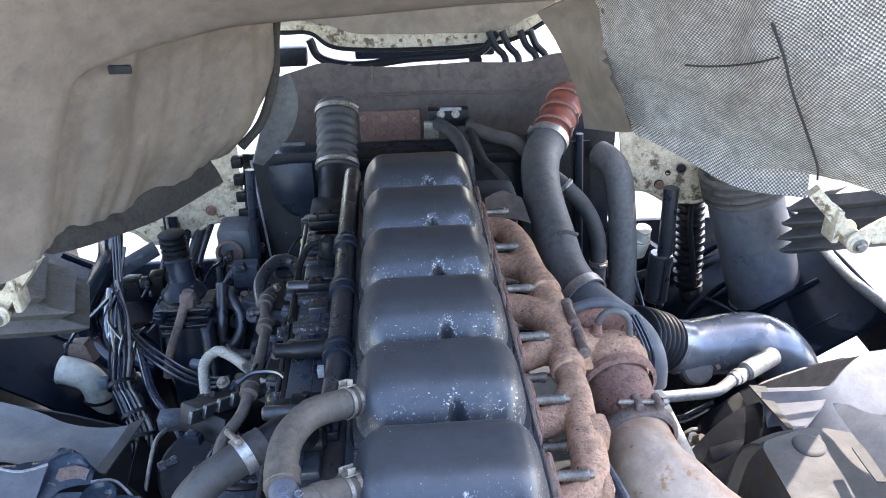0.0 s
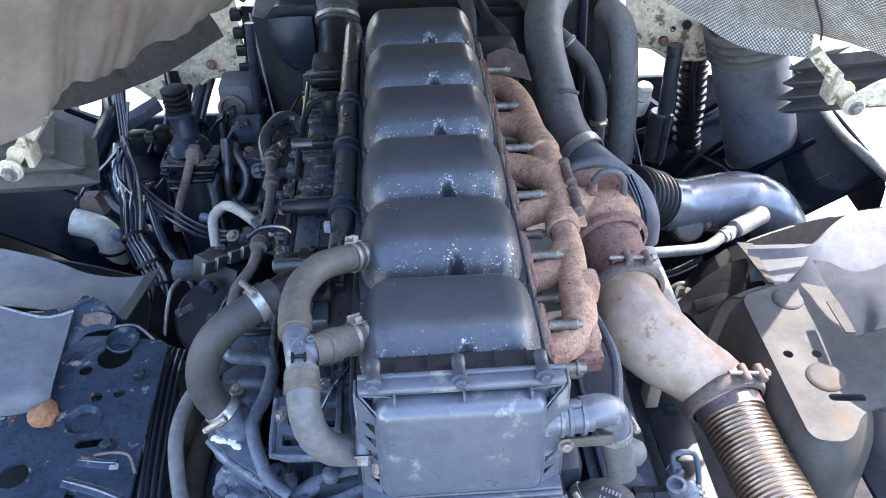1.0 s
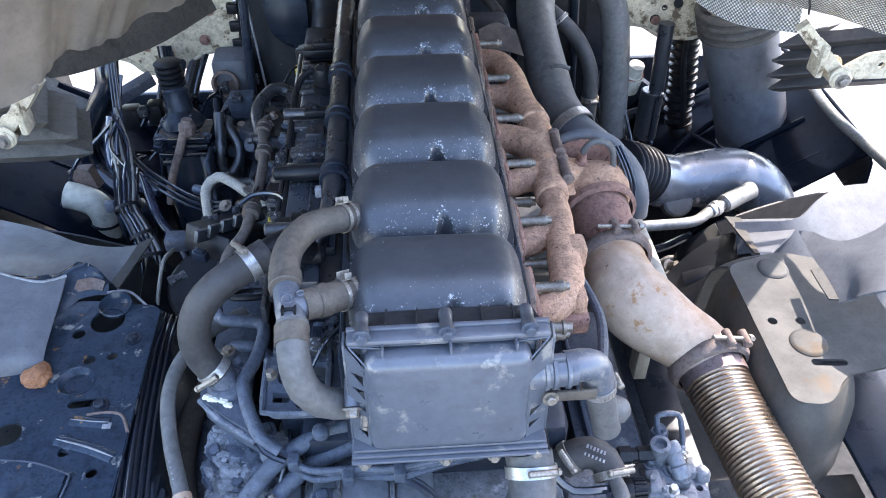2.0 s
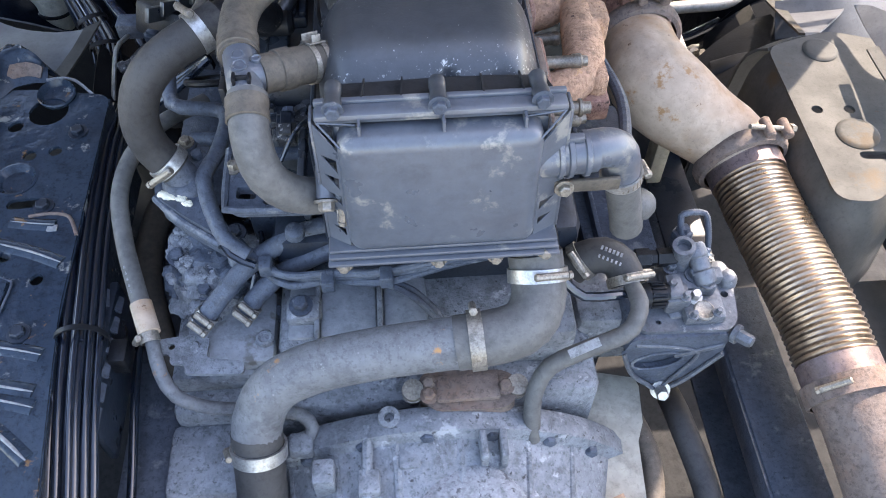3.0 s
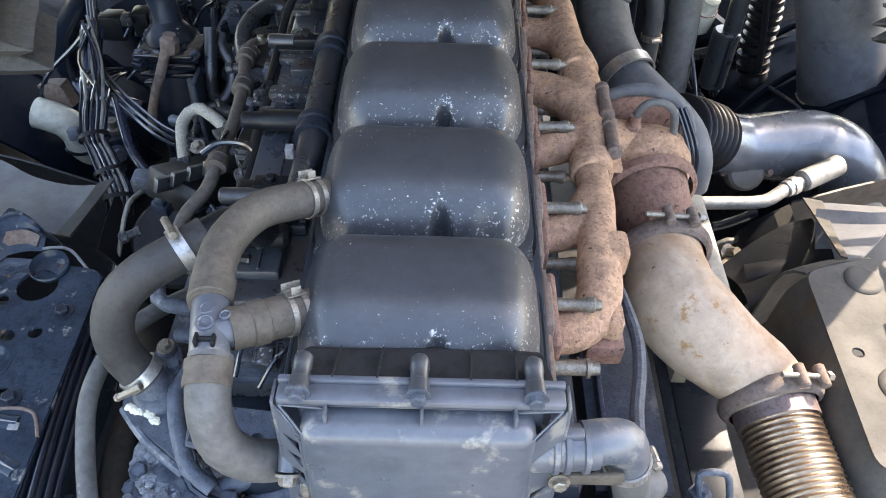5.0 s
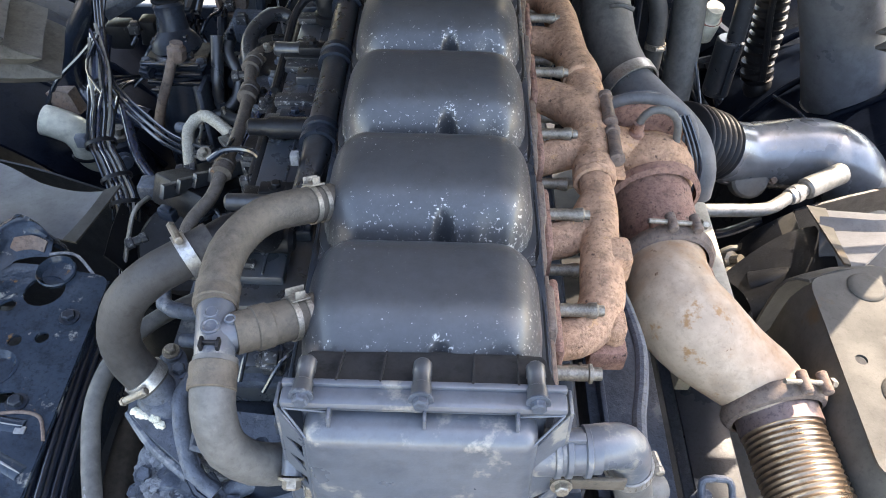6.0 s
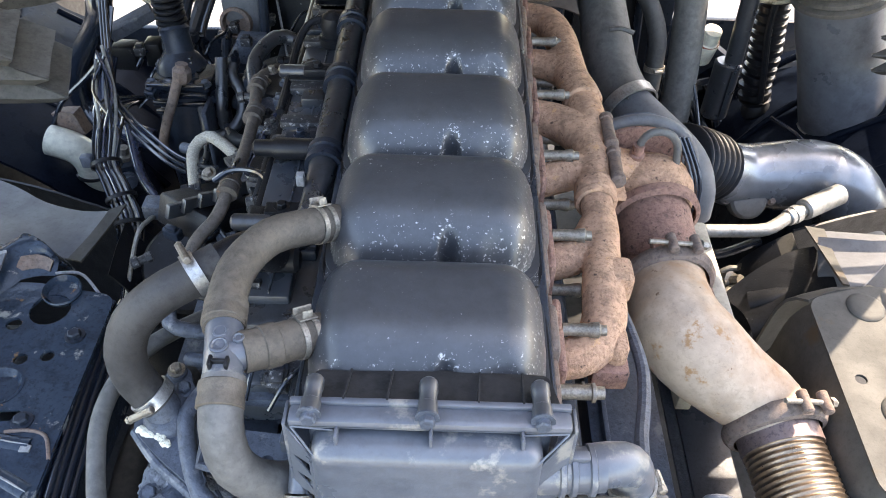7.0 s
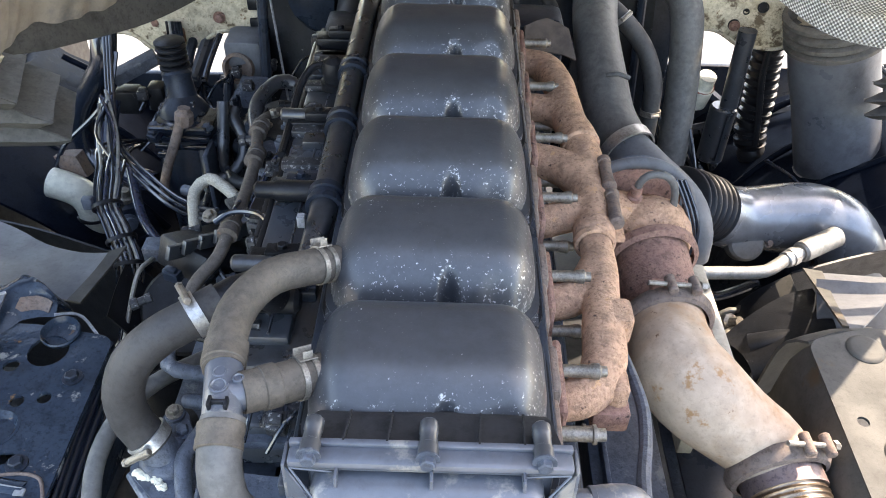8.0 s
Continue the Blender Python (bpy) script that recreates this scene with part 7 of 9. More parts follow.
for x, y in ((-0.034, -0.133), (0.052, -0.128), (-0.034, -0.120)):
    part("bolt", Geo().hexbolt((x, y, 1.082), (0, -0.1, 1), 0.007, 0.008), M_CASTRUST, rc)
for x, y in ((-0.052, -0.118), (0.066, -0.120)):
    g = Geo().lathe((x, y, 1.06), (0, -0.3, 1), [(0, 0.013), (0.010, 0.013), (0.011, 0.010), (0.018, 0.013), (0.026, 0.012)], 16)
    part("pipe_stub", g, M_WORM, gb)
part("casting_block", Geo().box(-0.19, -0.15, -0.055, -0.02, 1.11, 1.135, 0.008), M_CAST, gb)
part("bolt", Geo().hexbolt((-0.172, -0.038, 1.135), (0, -0.1, 1), 0.009, 0.010), M_FRAME, gb)
part("bolt", Geo().hexbolt((-0.205, -0.018, 1.088), (0, 0, 1), 0.008, 0.010), M_FRAME, gb)
part("brown_patch", Geo().box(-0.04, 0.075, -0.075, -0.051, 1.03, 1.118, 0.006), M_CASTRUST, gb)
for x, y in ((0.10, -0.075), (0.115, -0.10)):
    part("bolt", Geo().hexbolt((x, y, 1.062), (0, 0, 1), 0.008, 0.010), M_CAST, gb)
part("mount_foot", Geo().box(-0.335, -0.225, -0.21, -0.12, 0.85, 1.03, 0.012), M_CAST, gb)
part("side_adapter", Geo().box(0.150, 0.262, -0.050, 0.03, 0.98, 1.078, 0.012), M_CAST, gb)
for x0, x1 in ((-0.188, -0.158), (-0.152, -0.088), (-0.080, -0.030)):
    part("smooth_panel", Geo().box(x0, x1, -0.072, 0.016, 1.112, 1.1215, 0.004), M_SMOOTHCAST, gb, "smooth pale casting panel between ribs")
part("side_ledge", Geo().box(-0.306, -0.205, -0.088, 0.006, 1.083, 1.104, 0.006), M_SMOOTHCAST, gb, "flat step of the casting")
for x, y, r in ((-0.292, -0.028, 0.010), (-0.216, -0.060, 0.011), (-0.285, -0.075, 0.008)):
    part("boss", Geo().lathe((x, y, 1.102), (0, 0, 1), [(0, r), (0.007, r * 0.95), (0.009, r * 0.7), (0.006, r * 0.45)], 16), M_CAST, gb)
for a in (52, 66, 84, 100, 116, 131):
    c, sn = math.cos(radians(a)), math.sin(radians(a))
    part("web_rib", Geo().tube([(-0.03 + 0.258 * c, -0.165, 0.80 + 0.258 * sn), (-0.03 + 0.240 * c, -0.26, 0.795 + 0.240 * sn), (-0.03 + 0.205 * c, -0.40, 0.785 + 0.205 * sn)], 0.0055, 8), M_CAST, gb)

# big coolant pipe across the gearbox
bp = thing("coolant_pipe", (-0.05, -0.13, 1.13), "large dull grey coolant pipe with rust spots", "pipe")
part("pipe", Geo().tube([(0.005, -0.128, 1.188), (-0.079, -0.128, 1.177), (-0.150, -0.132, 1.163), (-0.195, -0.142, 1.143), (-0.217, -0.162, 1.110), (-0.221, -0.178, 1.085)], 0.0270, 26), M_PIPE, bp)
part("elbow_hose", Geo().tube([(-0.005, -0.1285, 1.187), (0.030, -0.127, 1.191), (0.060, -0.121, 1.194), (0.077, -0.107, 1.200), (0.084, -0.087, 1.208), (0.084, -0.068, 1.220), (0.082, -0.054, 1.234)], 0.0285, 26), M_GREYRUB, bp, "dusty grey rubber elbow hose")
part("lower_hose", Geo().tube([(-0.220, -0.168, 1.100), (-0.222, -0.199, 1.052), (-0.226, -0.240, 0.985), (-0.23, -0.30, 0.88)], 0.0275, 24), M_DARKRUB, bp, "dark rubber hose below the clamp")
clamp_band((0.016, -0.1275, 1.189), (1, 0.02, 0.08), 0.0288, bp, 0.015, (0, 0.75, 0.7), name="worm_clamp", material=M_WORM, label="steel worm-drive clamp", tail=0.03)
clamp_band((-0.220, -0.182, 1.080), (-0.03, -0.55, -0.83), 0.0278, bp, 0.015, (-1, -0.2, 0.3), name="worm_clamp", material=M_ZINC, label="bright steel clamp")
clamp_band((0.084, -0.071, 1.218), (0, 0.72, 0.62), 0.0288, bp, 0.014, (0.2, -1, 0.1), name="worm_clamp", material=M_ZINC, label="bright steel clamp", tail=0.03)
part("upper_neck", Geo().tube([(0.083, -0.062, 1.226), (0.079, -0.036, 1.252), (0.07, -0.01, 1.262)], 0.026, 20), M_BLACK, bp)

# ---- pump on the gearbox side ----
pump = thing("fuel_pump", (0.27, -0.03, 0.98), "grey alloy pump with unions, bolts and a wire hook", "pump")
g = Geo()
g.plate(rounded([(0.214, -0.070), (0.222, -0.077), (0.322, -0.081), (0.334, -0.066), (0.345, 0.004), (0.332, 0.018), (0.250, 0.012), (0.214, -0.030)], 0.008), [ring(0.327, -0.032, 0.0048, 12), ring(0.311, -0.066, 0.0036, 12), ring(0.239, -0.065, 0.0032, 12)], 1.094, 0.012)
part("base_plate", g, M_ALLOY, pump)
g = Geo().box(0.252, 0.322, -0.062, 0.006, 1.040, 1.098, 0.005)
part("body", g, M_ALLOY, pump)
part("valve_block", Geo().box(0.262, 0.312, -0.036, 0.004, 1.096, 1.117, 0.004), M_ALLOY, pump)
part("side_block", Geo().box(0.247, 0.276, -0.056, -0.026, 1.096, 1.121, 0.004), M_ALLOY, pump)
part("low_block", Geo().box(0.268, 0.316, -0.072, -0.044, 1.092, 1.108, 0.004), M_ALLOY, pump)
part("oval_cover", Geo().lathe((0.291, -0.061, 1.106), (0, -0.15, 1), [(0, 0.0125), (0.003, 0.0125), (0.004, 0.011), (0.003, 0.009)], 20), M_WORM, pump)
g = Geo().lathe((0.278, 0.004, 1.10), (-0.10, -0.05, 1), [(0, 0.016), (0.022, 0.015), (0.026, 0.0125), (0.044, 0.0120), (0.046, 0.0135), (0.052, 0.0135), (0.053, 0.0085), (0.044, 0.0075)], 22)
part("open_port", g, M_ALLOY, pump)
part("valve_barrel", Geo().lathe((0.300, -0.030, 1.116), (-0.16, 0.55, 0.35), [(0, 0.0125), (0.004, 0.0140), (0.016, 0.0140), (0.018, 0.0115), (0.032, 0.0115), (0.034, 0.0130), (0.046, 0.0125), (0.050, 0.010)], 20), M_ALLOY, pump)
part("valve_collar", Geo().box(0.286, 0.318, -0.030, -0.014, 1.112, 1.128, 0.003), M_ALLOY, pump, "stepped collar")
part("step_block", Geo().box(0.250, 0.268, -0.052, -0.020, 1.118, 1.127, 0.002), M_ALLOY, pump)
part("small_nut", Geo().hexbolt((0.283, -0.043, 1.108), (0, -0.2, 1), 0.0065, 0.012), M_ZINC, pump)
part("hex_nut", Geo().lathe((0.284, 0.030, 1.112), (0.0, 0.25, 1), [(0, 0.0125), (0.022, 0.0125), (0.024, 0.009), (0.030, 0.008)], 6), M_FRAME, pump, "blue-grey hexagon nut")
part("collar", Geo().lathe((0.284, 0.022, 1.095), (0.0, 0.25, 1), [(0, 0.014), (0.014, 0.014), (0.016, 0.011)], 16), M_ALLOY, pump)
for k in range(3):
    part("washer", Geo().lathe((0.303 + 0.002 * k, 0.004 + 0.004 * k, 1.110 + 0.004 * k), (0.3, 0.6, 0.6), [(0, 0.0125), (0.0028, 0.0125)], 18), M_ZINC, pump)
part("stop_bolt", Geo().lathe((0.304, 0.006, 1.118), (0.3, 0.6, 0.6), [(0, 0.008), (0.012, 0.008), (0.014, 0.006)], 6), M_ALLOY, pump)
for x, y in ((0.326, 0.000), (0.334, -0.012)):
    part("dome", Geo().lathe((x, y, 1.090), (0, 0, 1), [(0, 0.014), (0.010, 0.013), (0.016, 0.009), (0.018, 0.003)], 18), M_ALLOY, pump)
part("union", Geo().lathe((0.212, 0.002, 1.130), (1, 0.0, 0.0), [(0, 0.008), (0.006, 0.008), (0.007, 0.0125), (0.024, 0.0125), (0.025, 0.0095), (0.032, 0.0095), (0.033, 0.0115), (0.048, 0.0115), (0.064, 0.009)], 6), M_BLACK, pump)
g = Geo().lathe((0.218, -0.041, 1.115), (1, 0.04, 0.0), [(0, 0.014), (0.004, 0.0155), (0.010, 0.0155), (0.011, 0.013), (0.034, 0.013)], 20)
cap = part("knurled_cap", g, M_BLACK, pump)
for k in range(14):
    a = 2 * math.pi * k / 14
    part("knurl", Geo().box(0.2305, 0.2465, -0.0016, 0.0016, 0.0125, 0.0155, 0.0005, Matrix.Translation((0, -0.0405, 1.115)) @ Matrix.Rotation(a, 4, "X")), M_BLACK, cap)
part("wire_hook", Geo().tube([(0.281, 0.030, 1.135), (0.279, 0.040, 1.150), (0.283, 0.046, 1.155), (0.304, 0.047, 1.155), (0.311, 0.040, 1.152), (0.313, 0.022, 1.130), (0.312, 0.014, 1.115)], 0.0040, 10), M_FRAME, pump)
for x, y, z, r in ((0.256, -0.033, 1.121, 0.005), (0.268, -0.050, 1.121, 0.0045), (0.300, -0.030, 1.117, 0.006), (0.287, -0.018, 1.117, 0.007), (0.262, -0.006, 1.117, 0.006), (0.224, -0.046, 1.094, 0.005), (0.305, -0.066, 1.108, 0.004), (0.276, -0.068, 1.108, 0.004)):
    part("bolt", Geo().hexbolt((x, y, z), (0.05, -0.1, 1), r, 0.008), M_ALLOY, pump)
# sump below: a flat-faced case with an oval pocket and a pressed rim
XZ = Matrix(((1, 0, 0, 0), (0, 0, -1, 0), (0, 1, 0, 0), (0, 0, 0, 1)))
case = rounded([(0.206, 1.088), (0.322, 1.088), (0.323, 1.046), (0.288, 0.985), (0.262, 0.962), (0.222, 1.004), (0.200, 1.062)], 0.008, 4)
oval = [(0.246 + 0.031 * math.cos(radians(k)), 1.036 + 0.019 * math.sin(radians(k)) + 0.12 * 0.031 * math.cos(radians(k))) for k in range(0, 360, 15)]
part("lower_case", Geo().plate(case, [oval], 0.084, 0.008, XZ), M_FRAME, pump)
part("case_back", Geo().plate(case, [], 0.075, 0.055, XZ), M_FRAME, pump)
part("oval_rim", Geo().tube([(x, -0.0845, z) for x, z in oval + oval[:2]], 0.0022, 8), M_FRAME, pump)
part("case_rim", Geo().tube([(0.200, -0.085, 1.062), (0.210, -0.086, 1.030), (0.222, -0.087, 1.004), (0.240, -0.088, 0.985), (0.262, -0.088, 0.964), (0.288, -0.088, 0.985), (0.323, -0.086, 1.046)], 0.0032, 8), M_ALLOY, pump, "thin bright rim")
part("case_rib", Geo().tube([(0.212, -0.084, 1.076), (0.262, -0.085, 1.068), (0.292, -0.086, 1.052), (0.284, -0.087, 1.020), (0.264, -0.088, 0.972)], 0.0024, 8), M_ALLOY, pump)
part("side_strip", Geo().box(0.262, 0.322, -0.0875, -0.083, 1.052, 1.060, 0.002, Matrix.Translation((0.29, 0, 1.055)) @ Matrix.Rotation(radians(-20), 4, "Y") @ Matrix.Translation((-0.29, 0, -1.055))), M_ALLOY, pump)
part("drain_bolt", Geo().hexbolt((0.263, -0.088, 0.966), (-0.1, -0.8, 0.6), 0.0085, 0.016), M_ZINC, pump)
part("drain_bolt", Geo().hexbolt((0.328, -0.080, 1.084), (0.6, -0.7, 0.2), 0.008, 0.018), M_ALLOY, pump)

el = hose("elbow_hose", [(0.135, -0.020, 1.150), (0.150, -0.016, 1.162), (0.172, -0.016, 1.168), (0.190, -0.026, 1.162), (0.197, -0.045, 1.150)], 0.0205, M_DARKRUB, "dark rubber elbow hose with pale printed marks", n=20, base=(0.16, -0.02, 1.13))
clamp_band((0.147, -0.017, 1.160), (0.8, 0.2, 0.6), 0.0208, el, 0.011, (-0.3, -0.6, 0.8), material=M_WORM, tail=0.024)
clamp_band((0.196, -0.042, 1.152), (0.15, -1, -0.5), 0.0208, el, 0.011, (0.3, 0.1, 1), material=M_WORM, tail=0.03)
for k in range(6):
    a = k / 5
    part("print_bar", Geo().box(-0.0013, 0.0013, -0.0028, 0.0028, 0, 0.0008, 0, Matrix.Translation((0.166 + 0.020 * a, -0.021 - 0.010 * a, 1.1885 - 0.003 * a)) @ Matrix.Rotation(radians(-28), 4, "Z")), M_MARK, el)
    part("print_bar", Geo().box(-0.0011, 0.0011, -0.0022, 0.0022, 0, 0.0008, 0, Matrix.Translation((0.161 + 0.022 * a, -0.031 - 0.010 * a, 1.1868 - 0.004 * a)) @ Matrix.Rotation(radians(-28), 4, "Z")), M_MARK, el)
pg = hose("return_pipe", [(0.197, -0.055, 1.160), (0.200, -0.079, 1.163), (0.193, -0.098, 1.157), (0.178, -0.110, 1.149), (0.131, -0.117, 1.130), (0.100, -0.124, 1.115), (0.085, -0.137, 1.095), (0.080, -0.152, 1.07), (0.081, -0.17, 1.03)], 0.0100, M_GREYRUB, "grey hose curving from the elbow down to the gearbox", n=14, base=(0.13, -0.12, 1.1))
part("label_strip", Geo().box(-0.018, 0.018, -0.005, 0.005, 0, 0.0015, 0, Matrix.Translation((0.135, -0.1195, 1.1430)) @ Matrix.Rotation(radians(12), 4, "Z") @ Matrix.Rotation(radians(-20), 4, "Y") @ Matrix.Rotation(radians(18), 4, "X")), M_MARK, pg, "pale printed label")
hose("thin_pipe", [(0.088, -0.035, 1.22), (0.100, -0.046, 1.198), (0.118, -0.056, 1.18), (0.141, -0.067, 1.163), (0.176, -0.068, 1.163), (0.195, -0.06, 1.15)], 0.0055, M_CABLE, "thin black pipe to the elbow", "pipe", n=10, base=(0.14, -0.06, 1.15))
hose("drain_tube", [(0.196, 0.25, 1.245), (0.204, 0.20, 1.25), (0.208, 0.143, 1.258), (0.200, 0.09, 1.27), (0.185, 0.035, 1.29), (0.176, -0.01, 1.31)], 0.0068, M_FRAME, "thin grey drain tube beside the manifold", "pipe", n=10, base=(0.2, 0.1, 1.25))
for (y, z, l) in ((0.058, 1.325, 0.036), (0.105, 1.262, 0.040)):
    g = Geo().lathe((0.098, y, z), (1, 0, 0), [(0, 0.0072), (l, 0.0072), (l + 0.001, 0.0095), (l + 0.004, 0.0095), (l + 0.005, 0.0065), (l + 0.013, 0.0062)], 14)
    solid("long_bolt", g, M_WORM, "long dull steel bolt beside the exhaust manifold", "bolt", "long bolts")
g = Geo()
g.box(0.150, 0.19, 0.118, 0.145, 1.245, 1.275, 0.005)
solid("manifold_foot", g, M_RUSTDARK, "rusty bracket foot below the manifold end", "bracket")

# right of the gearbox, down in the frame
hose("frame_hose", [(0.22, -0.05, 0.90), (0.235, -0.13, 0.93), (0.238, -0.19, 0.93), (0.22, -0.26, 0.93)], 0.014, M_TAN, "tan hose down beside the gearbox", base=(0.23, -0.15, 0.9))
hose("frame_hose", [(0.30, -0.05, 0.88), (0.295, -0.12, 0.92), (0.31, -0.22, 0.90), (0.28, -0.27, 0.90), (0.25, -0.27, 0.91)], 0.017, M_DARKRUB, "dark hose curling inside the frame", base=(0.29, -0.15, 0.9))
hose("frame_hose", [(0.18, -0.22, 0.96), (0.192, -0.26, 0.95), (0.196, -0.33, 0.94), (0.19, -0.45, 0.93)], 0.010, M_PALE, "pale pipe beside the gearbox", base=(0.19, -0.3, 0.94))
g = Geo().plate([(0.166, -0.045), (0.238, -0.062), (0.242, -0.074), (0.236, -0.125), (0.225, -0.150), (0.212, -0.300), (0.166, -0.300)], [], 0.95, 0.006)
solid("light_shield", g, M_IVORY, "pale painted metal shield beside the gearbox", "shield")

# cable conduits along the left frame
for dx, dz, r in ((-0.024, 0.0, 0.0044), (-0.015, 0.003, 0.0048), (-0.006, 0.001, 0.0044), (0.003, 0.004, 0.0050), (0.012, 0.001, 0.0044), (0.020, -0.003, 0.0042), (-0.001, 0.010, 0.0034)):
    hose("cable_conduit", [(-0.452 + dx, 0.34, 1.10 + dz), (-0.446 + dx, 0.26, 1.122 + dz), (-0.432 + dx, 0.10, 1.132 + dz), (-0.412 + dx, -0.055, 1.138 + dz), (-0.400 + dx, -0.16, 1.132 + dz), (-0.384 + dx, -0.30, 1.11 + dz), (-0.330 + dx, -0.75, 1.06 + dz)], r, M_CABLE, "glossy black cable conduit along the frame rail", "cable", n=12, base=(-0.42, 0, 1.1), step=0.03)
hose("cable_conduit", [(-0.386, 0.02, 1.04), (-0.376, -0.08, 1.05), (-0.366, -0.20, 1.035), (-0.360, -0.33, 1.02), (-0.350, -0.6, 1.015)], 0.0052, M_CABLE, "single black conduit beside the bundle", "cable", n=12, base=(-0.37, -0.1, 1.03), step=0.03)
g = Geo().lathe((-0.411, -0.061, 1.134), (0.1, -1, 0), [(0, 0.027), (0.0, 0.029), (0.006, 0.029), (0.006, 0.027)], 24, caps=False)
tie = solid("cable_tie", g, M_BLACK, "black plastic tie round the conduits", "cable tie", "cable ties")
g = Geo().box(-0.386, -0.366, -0.085, -0.055, 1.09, 1.120, 0.003)
solid("tie_anchor", g, M_BLACK, "black tie anchor on the rail", "clip")
g = Geo().box(-0.398, -0.388, -0.16, 0.02, 1.03, 1.125, 0.003, None)
strip = thing("ribbed_strip", (-0.393, -0.07, 1.03), "dark strip with slanted grey ribs beside the conduits", "strip")
part("backing", g, M_CHASSIS, strip)
for k in range(6):
    y = 0.008 - 0.028 * k
    part("slanted_rib", Geo().sheet([[(-0.401, y, 1.126), (-0.386, y - 0.004, 1.108)], [(-0.400, y - 0.024, 1.130), (-0.384, y - 0.026, 1.112)]], 3, 3, 0.003), M_FRAME, strip)
g = Geo().box(-0.318, -0.303, -0.235, -0.200, 1.0, 1.003, 0.001)
solid("sticker", g, M_WHITE, "small white sticker on the frame rail", "sticker")


# ---- front of the bay: radiator, shroud, charge cooler ----
rad = thing("radiator", (0, 1.42, 0.6), "dark radiator with a black fan shroud", "radiator")
g = Geo()
g.box(-0.43, 0.43, 1.38, 1.47, 0.62, 1.235, 0.008)
part("core", g, M_CHASSIS, rad)
g = Geo()
g.box(-0.44, 0.44, 1.33, 1.40, 1.215, 1.245, 0.006)
part("top_tank", g, M_BLACK, rad)
g = Geo()
g.sheet([[(-0.43, 1.30, 1.285), (-0.36, 1.28, 1.29), (-0.25, 1.28, 1.29)], [(-0.44, 1.27, 1.10), (-0.37, 1.25, 1.10), (-0.25, 1.25, 1.10)], [(-0.45, 1.22, 0.90), (-0.38, 1.2, 0.90), (-0.25, 1.2, 0.90)], [(-0.45, 1.2, 0.6), (-0.38, 1.18, 0.6), (-0.25, 1.18, 0.6)]], 14, 10, 0.01)
part("shroud", g, M_BLACK, rad)
g = Geo()
g.sheet([[(-0.362, 1.245, 1.272), (-0.31, 1.24, 1.278), (-0.262, 1.245, 1.276)], [(-0.36, 1.235, 1.225), (-0.31, 1.225, 1.225), (-0.262, 1.235, 1.225)], [(-0.345, 1.235, 1.18), (-0.31, 1.225, 1.17), (-0.265, 1.235, 1.165)], [(-0.31, 1.24, 1.145), (-0.29, 1.235, 1.14), (-0.27, 1.24, 1.13)]], 12, 12, 0.01)
part("blister", g, M_CHASSIS, rad, "smooth grey moulded blister")
for k in range(9):
    z = 1.28 - k * 0.045
    part("fin", Geo().box(-0.455, -0.428, 1.245, 1.275, z - 0.013, z + 0.013, 0.004), M_BLACK, rad)
g = Geo()
g.sheet([[(0.27, 1.33, 1.27), (0.36, 1.33, 1.27), (0.44, 1.33, 1.27)], [(0.27, 1.30, 1.0), (0.36, 1.30, 1.0), (0.45, 1.30, 1.0)], [(0.27, 1.3, 0.6), (0.36, 1.3, 0.6), (0.45, 1.3, 0.6)]], 10, 8, 0.01)
part("shroud", g, M_BLACK, rad)
part("side_panel", Geo().box(0.40, 0.545, 1.455, 1.475, 0.62, 1.32, 0.004), M_CHASSIS, rad)
part("pole", Geo().cyl((0.425, 1.25, 0.8), (0.405, 1.30, 1.30), 0.010, n=10), M_CHASSIS, rad)
part("dipstick_tube", Geo().tube([(-0.405, 1.24, 1.29), (-0.385, 1.20, 1.10), (-0.365, 1.15, 0.93)], 0.003, 6), M_MARK, rad)
part("fan", Geo().lathe((0.0, 1.12, 1.0), (0, 1, 0), [(0, 0.06), (0.03, 0.10), (0.05, 0.10), (0.07, 0.22), (0.09, 0.22)], 28), M_BLACK, rad)

cooler = thing("charge_cooler_plate", (0, 1.5, 1.24), "brown-grey plate over the charge-air cooler", "plate")
g = Geo()
topz = [(-0.385, 1.365), (-0.36, 1.405), (-0.30, 1.425), (-0.235, 1.442), (-0.15, 1.428), (-0.02, 1.425), (0.15, 1.430), (0.30, 1.425), (0.345, 1.437), (0.40, 1.445), (0.43, 1.42)]
g.sheet([[(x, 1.52, z) for x, z in topz], [(x, 1.505, 0.5 * (z + 1.235)) for x, z in topz], [(x, 1.50, 1.195) for x, z in topz]], 12, 44, 0.006, 0.003, 10)
part("plate", g, M_PLATE, cooler)
part("crease", Geo().tube([(-0.15, 1.497, 1.355), (0.05, 1.495, 1.358), (0.25, 1.495, 1.352), (0.35, 1.492, 1.375)], 0.004, 8), M_PLATE, cooler)
for x in (-0.11, 0.07):
    part("rib", Geo().tube([(x, 1.514, 1.43), (x, 1.506, 1.395)], 0.004, 8), M_PLATE, cooler)
g = Geo().box(-0.150, 0.012, 1.478, 1.492, 1.232, 1.316, 0.003)
part("rusty_plate", g, M_RUSTPLATE, cooler, "rust-brown mounting plate")
for x, z in ((-0.14, 1.30), (-0.085, 1.298), (0.0, 1.29)):
    part("bolt", Geo().hexbolt((x, 1.477, z), (0, -1, 0), 0.006, 0.005), M_RUSTDARK, cooler)
g = Geo().box(-0.385, -0.30, 1.46, 1.48, 1.232, 1.240, 0.002)
part("pale_bar", g, M_MARK, cooler)
